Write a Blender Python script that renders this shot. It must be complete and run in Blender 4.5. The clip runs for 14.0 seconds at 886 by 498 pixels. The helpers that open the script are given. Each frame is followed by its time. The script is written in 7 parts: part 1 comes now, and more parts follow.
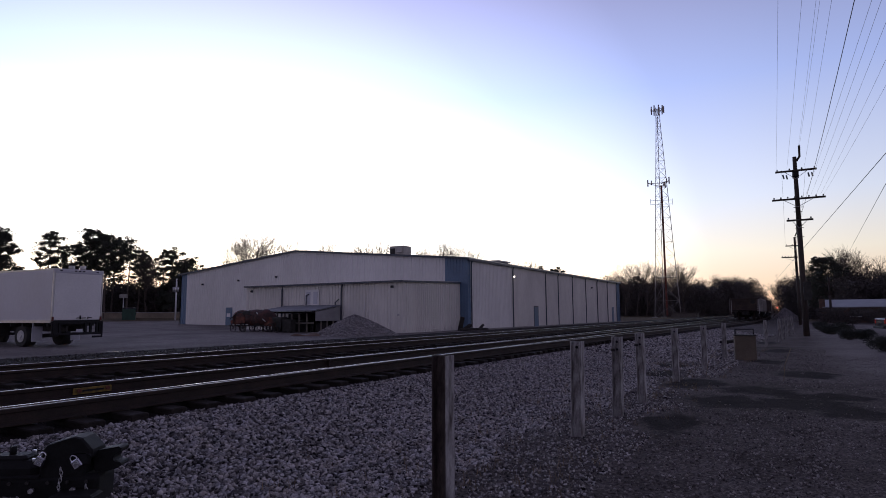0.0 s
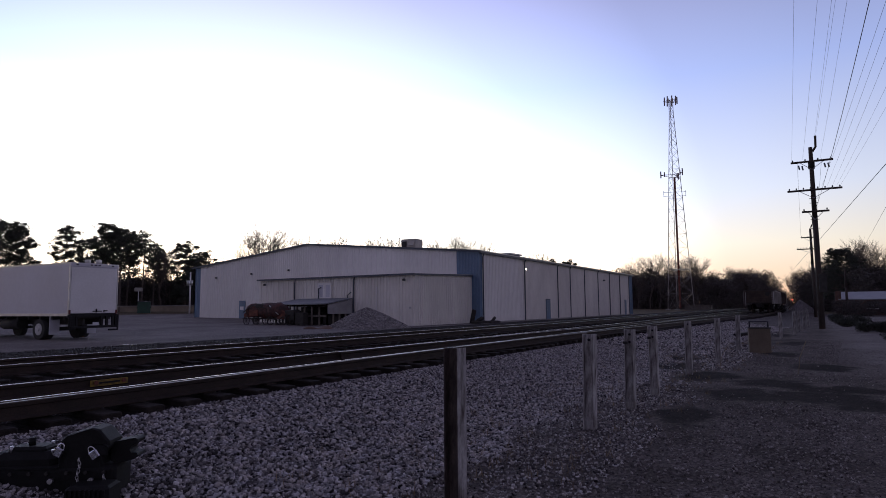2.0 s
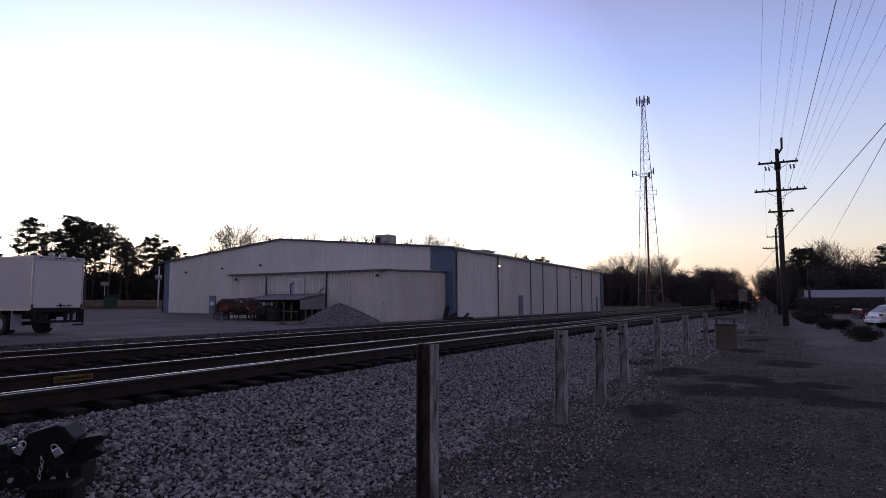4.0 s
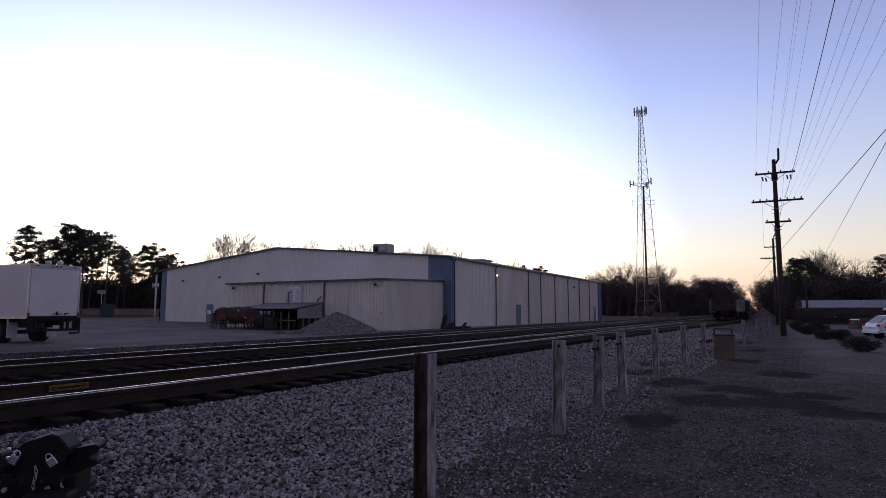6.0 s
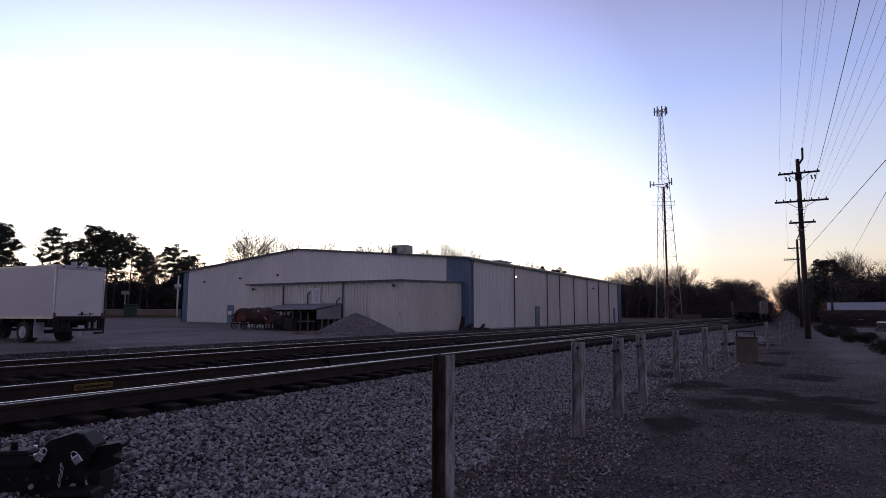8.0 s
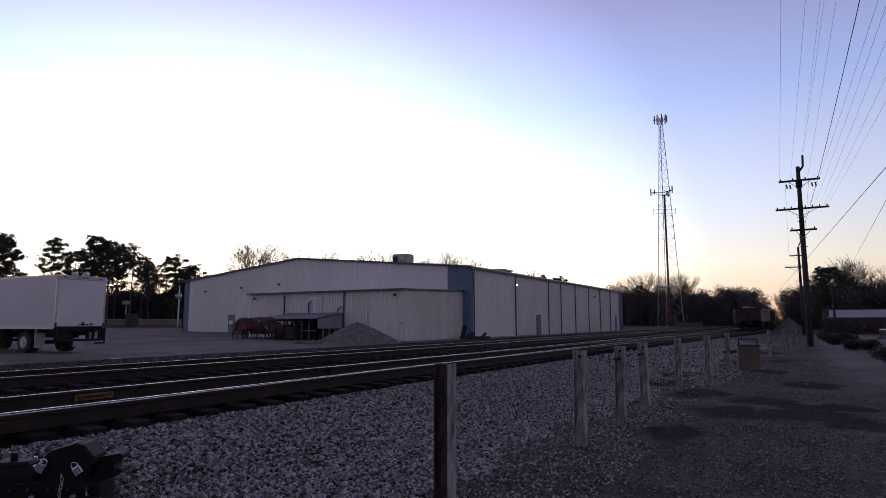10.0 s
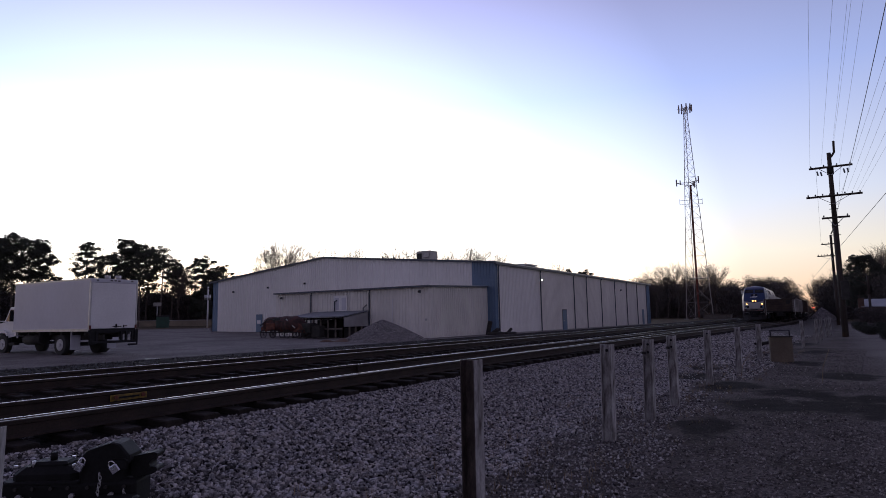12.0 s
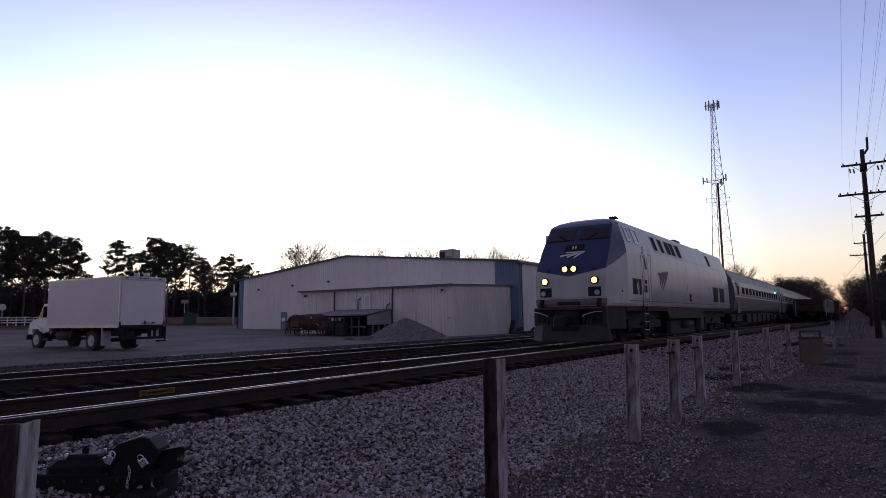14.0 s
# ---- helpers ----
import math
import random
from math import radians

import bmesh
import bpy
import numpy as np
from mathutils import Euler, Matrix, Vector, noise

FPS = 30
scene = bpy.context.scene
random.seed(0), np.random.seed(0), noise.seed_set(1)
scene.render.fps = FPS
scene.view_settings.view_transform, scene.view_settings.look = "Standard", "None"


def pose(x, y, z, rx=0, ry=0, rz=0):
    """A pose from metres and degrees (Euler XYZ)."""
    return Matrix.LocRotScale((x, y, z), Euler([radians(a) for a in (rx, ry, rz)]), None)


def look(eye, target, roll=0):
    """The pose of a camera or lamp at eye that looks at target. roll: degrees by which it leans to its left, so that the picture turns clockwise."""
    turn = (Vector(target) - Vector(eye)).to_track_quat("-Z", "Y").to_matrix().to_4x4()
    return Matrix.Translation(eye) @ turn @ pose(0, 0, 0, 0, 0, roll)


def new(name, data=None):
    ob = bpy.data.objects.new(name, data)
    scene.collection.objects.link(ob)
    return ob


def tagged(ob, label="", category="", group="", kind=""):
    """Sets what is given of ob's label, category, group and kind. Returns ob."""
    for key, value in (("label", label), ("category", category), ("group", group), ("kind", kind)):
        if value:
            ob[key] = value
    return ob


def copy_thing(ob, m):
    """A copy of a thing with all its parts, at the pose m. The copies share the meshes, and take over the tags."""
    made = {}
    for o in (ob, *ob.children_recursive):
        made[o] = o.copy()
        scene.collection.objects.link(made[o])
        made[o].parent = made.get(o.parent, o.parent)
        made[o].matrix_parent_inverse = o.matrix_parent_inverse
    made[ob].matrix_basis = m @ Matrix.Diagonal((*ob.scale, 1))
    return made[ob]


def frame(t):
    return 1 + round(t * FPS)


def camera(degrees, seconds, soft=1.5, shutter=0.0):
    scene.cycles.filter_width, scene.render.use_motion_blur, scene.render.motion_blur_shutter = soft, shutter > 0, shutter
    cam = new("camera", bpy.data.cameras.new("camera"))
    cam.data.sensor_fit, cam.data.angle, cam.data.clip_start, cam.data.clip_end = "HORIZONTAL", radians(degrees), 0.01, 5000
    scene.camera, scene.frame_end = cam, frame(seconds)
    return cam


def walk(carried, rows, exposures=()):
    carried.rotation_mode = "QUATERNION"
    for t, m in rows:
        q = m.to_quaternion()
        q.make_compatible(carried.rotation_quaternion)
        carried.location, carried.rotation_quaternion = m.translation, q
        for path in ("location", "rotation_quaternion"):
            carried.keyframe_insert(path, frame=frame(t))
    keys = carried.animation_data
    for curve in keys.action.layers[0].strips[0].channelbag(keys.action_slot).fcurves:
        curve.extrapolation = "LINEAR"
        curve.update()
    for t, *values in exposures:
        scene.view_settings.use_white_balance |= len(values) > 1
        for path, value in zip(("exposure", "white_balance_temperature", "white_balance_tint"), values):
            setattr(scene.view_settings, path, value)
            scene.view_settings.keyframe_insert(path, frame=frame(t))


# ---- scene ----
cam = camera(72.2, 14.0, soft=0.8)
EYE = (0.0, 0.0, 1.6)
# seconds, yaw, pitch, roll of the hand-held camera, which turns on the spot
TURNS = [(0, 30.01, 6.12, -0.40), (0.5, 31.02, 5.78, -0.33), (1, 31.15, 5.92, -0.45), (1.5, 30.86, 5.70, -0.11), (2, 31.11, 5.46, -0.48), (2.5, 30.95, 5.41, -0.44), (3, 30.06, 5.37, -0.49), (3.5, 28.83, 4.95, -0.18), (6, 28.44, 5.95, -0.06), (6.5, 28.67, 5.77, -0.00), (7, 28.99, 6.00, -0.00), (7.5, 29.95, 6.02, 0.16), (8, 30.17, 6.07, 0.10), (10.5, 30.26, 7.00, -0.11), (11, 30.12, 6.99, 0.12), (11.5, 30.43, 7.51, 0.67), (12, 32.52, 6.57, -1.07), (12.5, 32.91, 6.65, -1.58), (13, 33.85, 6.65, -1.78), (13.5, 34.49, 7.13, -1.58), (14, 34.69, 6.47, -0.74)]


def eye_pose(yaw, pitch, roll):
    return pose(*EYE, 90 + pitch, 0, yaw) @ pose(0, 0, 0, 0, 0, roll)


walk(cam, [(t, eye_pose(a, b, c)) for t, a, b, c in TURNS], exposures=[(0.0, 0.0), (14.0, 0.0)])

# ---- light: dusk sky after sunset, the glow low behind the warehouse ----
SUN_AZ = 48.0      # degrees to the left of +y
world = bpy.data.worlds.new("dusk_sky")
scene.world = world
world.use_nodes = True
wn, wl = world.node_tree.nodes, world.node_tree.links
wn.clear()
sky = wn.new("ShaderNodeTexSky")
sky.sky_type = "NISHITA"
sky.sun_disc = False
sky.sun_elevation = radians(1.2)
sky.sun_rotation = radians(-SUN_AZ)
sky.altitude = 60
sky.air_density = 1.0
sky.dust_density = 1.6
sky.ozone_density = 2.5


def world_ramp(fac, stops):
    r = wn.new("ShaderNodeValToRGB")
    e = r.color_ramp.elements
    while len(e) < len(stops):
        e.new(0.5)
    for el, (at, c) in zip(e, stops):
        el.position, el.color = at, (*c, 1)
    wl.new(fac, r.inputs[0])
    return r.outputs[0]


def world_math(op, a, b):
    m = wn.new("ShaderNodeVectorMath")
    m.operation = op
    for k, v in enumerate((a, b)):
        if isinstance(v, tuple):
            m.inputs[k].default_value = v
        else:
            wl.new(v, m.inputs[k])
    return m


# the afterglow: colour by height over the horizon, brightness by the way from the sunset
way = wn.new("ShaderNodeTexCoord").outputs["Generated"]
height = world_math("DOT_PRODUCT", way, (0, 0, 1)).outputs["Value"]
toward = world_math("DOT_PRODUCT", way, (-math.sin(radians(SUN_AZ)), math.cos(radians(SUN_AZ)), 0)).outputs["Value"]
half = wn.new("ShaderNodeMapRange")
half.inputs[1].default_value, half.inputs[2].default_value = -1, 1
wl.new(toward, half.inputs[0])
colour = world_ramp(height, [(0.0, (0.93, 0.48, 0.29)), (0.03, (0.93, 0.67, 0.48)), (0.09, (0.90, 0.82, 0.71)), (0.17, (0.70, 0.75, 0.90)), (0.34, (0.40, 0.49, 0.86)), (0.55, (0.25, 0.225, 0.39)), (1.0, (0.16, 0.14, 0.225))])
east = world_ramp(height, [(0.0, (0.68, 0.64, 0.80)), (0.12, (0.72, 0.62, 0.80)), (0.30, (0.52, 0.49, 0.74)), (0.55, (0.25, 0.225, 0.39)), (1.0, (0.16, 0.14, 0.225))])
blend = wn.new("ShaderNodeMix")
blend.data_type = "RGBA"
side = wn.new("ShaderNodeMapRange")
side.inputs[1].default_value, side.inputs[2].default_value = 0.35, 0.75
wl.new(half.outputs[0], side.inputs[0])
wl.new(side.outputs[0], blend.inputs["Factor"])
wl.new(east, blend.inputs[6])
wl.new(colour, blend.inputs[7])
bright = world_ramp(half.outputs[0], [(0.0, (0.115, 0.115, 0.115)), (0.5, (0.15, 0.15, 0.15)), (0.80, (0.24, 0.24, 0.24)), (0.87, (0.29, 0.29, 0.29)), (0.93, (0.47, 0.47, 0.47)), (0.97, (0.70, 0.70, 0.70)), (1.0, (0.90, 0.88, 0.84))])
glow_sky = world_math("MULTIPLY", world_math("MULTIPLY", blend.outputs[2], bright).outputs[0], (4.0, 4.0, 4.0)).outputs[0]
thin = world_math("MULTIPLY", sky.outputs[0], (0.02, 0.02, 0.025)).outputs[0]
bg = wn.new("ShaderNodeBackground")
bg.inputs["Strength"].default_value = 1.0
wout = wn.new("ShaderNodeOutputWorld")
wl.new(world_math("ADD", glow_sky, thin).outputs[0], bg.inputs[0])
wl.new(bg.outputs[0], wout.inputs[0])

sun_data = bpy.data.lights.new("sun", "SUN")
sun_data.energy, sun_data.angle, sun_data.color = 0.05, radians(20), (1.0, 0.8, 0.62)
sun = new("sun", sun_data)
sun.matrix_world = look((0, 0, 50), (50 * math.sin(radians(SUN_AZ)), -50 * math.cos(radians(SUN_AZ)), 46))


# ---- materials ----
def mat(name, base, rough=0.7, metal=0.0, vary=0.25, scale=3.0, fine=40.0, bump=0.2, depth=0.01, second=None, amount=0.5, stretch=None,
        random=0.0, island=False, spec=0.5):
    """A procedural surface: a base colour, broad stains and fine grain, and a fine relief."""
    m = bpy.data.materials.new(name)
    m.use_nodes = True
    n, l = m.node_tree.nodes, m.node_tree.links
    b = n["Principled BSDF"]
    b.inputs["Metallic"].default_value = metal
    b.inputs["Specular IOR Level"].default_value = spec
    co = n.new("ShaderNodeTexCoord")
    src = co.outputs["Object"]
    if stretch:
        mp = n.new("ShaderNodeMapping")
        mp.inputs["Scale"].default_value = stretch
        l.new(src, mp.inputs[0])
        src = mp.outputs[0]
    n1, n2 = n.new("ShaderNodeTexNoise"), n.new("ShaderNodeTexNoise")
    for node, s, d in ((n1, scale, 4.0), (n2, fine, 3.0)):
        node.inputs["Scale"].default_value = s
        node.inputs["Detail"].default_value = d
        l.new(src, node.inputs["Vector"])
    ramp = n.new("ShaderNodeValToRGB")
    ramp.color_ramp.elements[0].position, ramp.color_ramp.elements[1].position = 0.35, 0.68
    c2 = second or tuple(min(1, c * (1 + vary)) for c in base)
    c1 = base if second else tuple(c * (1 - vary) for c in base)
    ramp.color_ramp.elements[0].color = (*c1, 1)
    ramp.color_ramp.elements[1].color = (*(tuple(a + (q - a) * amount * 2 if second and amount < 0.5 else q for a, q in zip(base, c2))), 1)
    l.new(n1.outputs["Fac"], ramp.inputs[0])
    gr = n.new("ShaderNodeMapRange")
    gr.inputs[1].default_value, gr.inputs[2].default_value = 0.3, 0.7
    gr.inputs[3].default_value, gr.inputs[4].default_value = 1 - vary * 0.8, 1 + vary * 0.6
    l.new(n2.outputs["Fac"], gr.inputs[0])
    mul = n.new("ShaderNodeVectorMath")
    mul.operation = "MULTIPLY"
    l.new(ramp.outputs[0], mul.inputs[0])
    l.new(gr.outputs[0], mul.inputs[1])
    out = mul.outputs[0]
    if random or island:
        g = n.new("ShaderNodeNewGeometry" if island else "ShaderNodeObjectInfo")
        r = n.new("ShaderNodeMapRange")
        r.inputs[3].default_value, r.inputs[4].default_value = 1 - (random or 0.4), 1 + (random or 0.4)
        l.new(g.outputs["Random Per Island" if island else "Random"], r.inputs[0])
        m2 = n.new("ShaderNodeVectorMath")
        m2.operation = "MULTIPLY"
        l.new(out, m2.inputs[0])
        l.new(r.outputs[0], m2.inputs[1])
        out = m2.outputs[0]
    l.new(out, b.inputs["Base Color"])
    rr = n.new("ShaderNodeMapRange")
    rr.inputs[3].default_value, rr.inputs[4].default_value = max(0.02, rough - 0.12), min(1, rough + 0.12)
    l.new(n1.outputs["Fac"], rr.inputs[0])
    l.new(rr.outputs[0], b.inputs["Roughness"])
    if bump:
        bp = n.new("ShaderNodeBump")
        bp.inputs["Strength"].default_value, bp.inputs["Distance"].default_value = bump, depth
        l.new(n2.outputs["Fac"], bp.inputs["Height"])
        l.new(bp.outputs[0], b.inputs["Normal"])
    return m


def glow(name, colour, strength):
    m = bpy.data.materials.new(name)
    m.use_nodes = True
    b = m.node_tree.nodes["Principled BSDF"]
    b.inputs["Base Color"].default_value = (*colour, 1)
    b.inputs["Emission Color"].default_value = (*colour, 1)
    b.inputs["Emission Strength"].default_value = strength
    return m


STONE = mat("ballast_stone", (0.265, 0.26, 0.275), 0.85, 0, 0.3, 8, 60, 0.4, 0.01, second=(0.30, 0.275, 0.262), random=0.96, island=True, spec=0.1)
DARK_STONE = mat("oily_ballast", (0.032, 0.029, 0.028), 0.85, 0, 0.3, 8, 60, 0.4, 0.01, random=0.5, island=True)
PEBBLE = mat("pebble", (0.19, 0.175, 0.172), 0.85, 0, 0.3, 8, 60, 0.3, 0.01, random=0.7, island=True, spec=0.1)
TIE = mat("creosote_tie", (0.024, 0.02, 0.018), 0.85, 0, 0.4, 3, 50, 0.5, 0.01, stretch=(0.3, 2, 2), random=0.3, spec=0.12)
RAIL_SIDE = mat("rusty_rail", (0.032, 0.021, 0.017), 0.8, 0.2, 0.35, 4, 60, 0.3, 0.004)
RAIL_TOP = mat("polished_rail_head", (0.55, 0.55, 0.57), 0.26, 1.0, 0.08, 1, 20, 0.05, 0.001)
RAIL_DULL = mat("seldom_used_rail_head", (0.30, 0.29, 0.29), 0.42, 0.9, 0.15, 1, 20, 0.05, 0.001)
SIDING_WHITE = mat("white_metal_siding", (0.76, 0.75, 0.735), 0.5, 0, 0.07, 0.35, 6, 0.1, 0.004, stretch=(1, 1, 0.25))
SIDING_TAN = mat("tan_metal_siding", (0.71, 0.69, 0.65), 0.5, 0, 0.08, 0.4, 6, 0.1, 0.004, stretch=(1, 1, 0.25))
TRIM_BLUE = mat("blue_trim", (0.115, 0.185, 0.285), 0.45, 0, 0.12, 0.5, 6, 0.1, 0.003)
TRIM_DARK = mat("dark_trim", (0.065, 0.078, 0.10), 0.5, 0, 0.15, 0.8, 10, 0.1, 0.003)
ROOF_METAL = mat("galvanised_roof", (0.45, 0.46, 0.47), 0.45, 0.5, 0.12, 0.5, 8, 0.1, 0.004)
CONCRETE = mat("concrete", (0.34, 0.33, 0.31), 0.85, 0, 0.2, 1.2, 30, 0.3, 0.006)
WHITE_PAINT = mat("white_paint", (0.74, 0.74, 0.75), 0.4, 0, 0.05, 0.8, 10, 0.05, 0.002)
# truck box's white with its side's shade in the colour; plates use it too
BOX_WHITE_SHADED = mat("shaded_white_box_panel", (0.53, 0.54, 0.61), 0.38, 0, 0.04, 0.5, 5, 0.04, 0.002, stretch=(1, 1, 0.7))
POST_PAINT = mat("weathered_white_post", (0.47, 0.465, 0.47), 0.8, 0, 0.35, 5, 45, 0.5, 0.006, second=(0.085, 0.07, 0.065), stretch=(3, 3, 0.7), random=0.15)
# rust and the shadow in the H's opening, both in one dark colour
POST_RUST_SHADE = mat("rusty_shaded_post", (0.085, 0.065, 0.058), 0.9, 0, 0.4, 6, 45, 0.5, 0.006, second=(0.022, 0.016, 0.015), stretch=(2, 2, 0.6))
BLACK = mat("black_steel", (0.016, 0.016, 0.018), 0.72, 0.0, 0.3, 5, 50, 0.2, 0.003, spec=0.25)
DIRTY_BLACK = mat("road_grime", (0.03, 0.028, 0.026), 0.8, 0, 0.35, 4, 40, 0.3, 0.004)
GALV = mat("galvanised_steel", (0.50, 0.50, 0.51), 0.4, 0.85, 0.12, 3, 30, 0.1, 0.002)
CHROME = mat("chrome", (0.75, 0.75, 0.76), 0.15, 1.0, 0.05, 3, 30, 0.02, 0.001)
WOOD_POLE = mat("weathered_pole", (0.04, 0.03, 0.025), 0.85, 0, 0.35, 3, 40, 0.5, 0.008, stretch=(4, 4, 0.5))
RUST = mat("rust", (0.13, 0.045, 0.03), 0.85, 0, 0.4, 4, 40, 0.4, 0.006)
TOWER_STEEL = mat("tower_steel", (0.33, 0.30, 0.295), 0.6, 0.4, 0.15, 1, 20, 0.1, 0.003)
TOWER_RED = mat("tower_cable_rust", (0.16, 0.05, 0.035), 0.7, 0, 0.2, 1, 20, 0.1, 0.003)
BARK = mat("bark", (0.11, 0.09, 0.078), 0.9, 0, 0.35, 4, 30, 0.5, 0.02)
NEEDLES = mat("pine_needles", (0.05, 0.056, 0.042), 0.75, 0, 0.3, 2, 20, 0.0, 0.01, random=0.45, island=True)
LEAVES = mat("shrub_leaves", (0.026, 0.03, 0.02), 0.7, 0, 0.3, 2, 20, 0.0, 0.01, random=0.45, island=True)
# far brush, paler than BRUSH: the haze of distance is in its colour
BRUSH_HAZED = mat("hazed_grey_brush", (0.11, 0.097, 0.09), 0.9, 0, 0.3, 2, 20, 0.0, 0.01, random=0.35, island=True)
CAST = mat("black_cast_iron", (0.010, 0.010, 0.0105), 0.68, 0.0, 0.35, 5, 50, 0.4, 0.004, spec=0.2)
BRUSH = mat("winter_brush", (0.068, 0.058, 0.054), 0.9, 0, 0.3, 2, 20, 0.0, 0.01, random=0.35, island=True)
GRASS = mat("dead_grass", (0.20, 0.15, 0.09), 0.9, 0, 0.3, 2, 20, 0.0, 0.01, random=0.4, island=True)
RUBBER = mat("tyre_rubber", (0.018, 0.018, 0.018), 0.8, 0, 0.25, 5, 60, 0.2, 0.003)
YELLOW = mat("worn_yellow_paint", (0.30, 0.19, 0.025), 0.6, 0, 0.3, 20, 60, 0.2, 0.002, second=(0.10, 0.07, 0.02))
GREEN = mat("green_dumpster_paint", (0.013, 0.055, 0.037), 0.5, 0, 0.2, 2, 20, 0.1, 0.003)
LOCO_GREY = mat("silver_loco_paint", (0.45, 0.45, 0.455), 0.36, 0.05, 0.12, 0.8, 1.6, 0.2, 0.03, stretch=(1, 1, 0.3))
LOCO_BLUE = mat("deep_blue_loco_paint", (0.02, 0.042, 0.12), 0.33, 0.0, 0.12, 0.8, 9, 0.04, 0.002)
LOCO_DARK = mat("grimy_underframe", (0.012, 0.011, 0.011), 0.75, 0.1, 0.35, 2, 25, 0.2, 0.004)
LOCO_SKIRT = mat("dusty_skirt", (0.034, 0.032, 0.033), 0.8, 0.0, 0.35, 2, 20, 0.1, 0.004)
RED_STRIPE = mat("red_stripe", (0.22, 0.02, 0.018), 0.5, 0, 0.15, 2, 20, 0.0, 0.002)
STAINLESS = mat("stainless_steel", (0.20, 0.197, 0.20), 0.42, 0.75, 0.15, 0.6, 12, 0.05, 0.002)
FREIGHT_BROWN = mat("freight_brown", (0.04, 0.028, 0.024), 0.85, 0, 0.4, 1.4, 14, 0.3, 0.006, second=(0.085, 0.06, 0.05))
FREIGHT_GREY = mat("faded_freight_grey", (0.24, 0.225, 0.215), 0.7, 0, 0.25, 1, 12, 0.2, 0.006, stretch=(1, 1, 0.4))
BRICK_RED = mat("red_brick", (0.10, 0.06, 0.045), 0.85, 0, 0.3, 2, 25, 0.3, 0.006)
INSULATOR = mat("insulator_glass", (0.12, 0.14, 0.15), 0.2, 0, 0.1, 5, 30, 0.0, 0.001)
TARP = mat("red_machine_paint", (0.085, 0.03, 0.026), 0.8, 0, 0.45, 3.5, 25, 0.3, 0.008, second=(0.028, 0.018, 0.017))
WIRE = mat("wire", (0.10, 0.10, 0.11), 0.6, 0.3, 0.1, 5, 30, 0.0, 0.001)
PUDDLE = mat("wet_ground", (0.05, 0.05, 0.055), 0.2, 0, 0.2, 2, 20, 0.02, 0.001)
CAR_WHITE = mat("white_car_paint", (0.75, 0.76, 0.78), 0.2, 0, 0.03, 1, 10, 0.0, 0.001)
CAR_BLUE = mat("light_blue_car_paint", (0.20, 0.36, 0.55), 0.2, 0.2, 0.05, 1, 10, 0.0, 0.001)
CAR_DARK = mat("dark_pickup_paint", (0.02, 0.022, 0.028), 0.25, 0.1, 0.1, 1, 10, 0.0, 0.001)
FADED = mat("faded_grey_vinyl", (0.13, 0.13, 0.145), 0.6, 0, 0.3, 2, 20, 0.0, 0.002)
DULL_RED = mat("dull_red_lens", (0.10, 0.012, 0.01), 0.3, 0, 0.1, 8, 40, 0.0, 0.001)
TAIL_RED = mat("red_tail_lens", (0.45, 0.015, 0.012), 0.2, 0, 0.1, 8, 40, 0.0, 0.001)
GLASS = mat("dark_window_glass", (0.012, 0.014, 0.018), 0.06, 0, 0.1, 2, 20, 0.0, 0.001, spec=0.7)
HEADLIGHT = glow("headlight", (1.0, 0.5, 0.17), 3.4)
LAMP_WARM = glow("wall_lamp_glow", (1.0, 0.88, 0.66), 5.0)
SIGNAL_GREEN = glow("signal_green", (0.05, 1.0, 0.35), 3.0)
SIGNAL_RED = glow("signal_red", (1.0, 0.06, 0.04), 5.0)


BED = mat("ballast_bed", (0.20, 0.19, 0.195), 0.9, 0, 0.35, 1.5, 38, 1.0, 0.04)


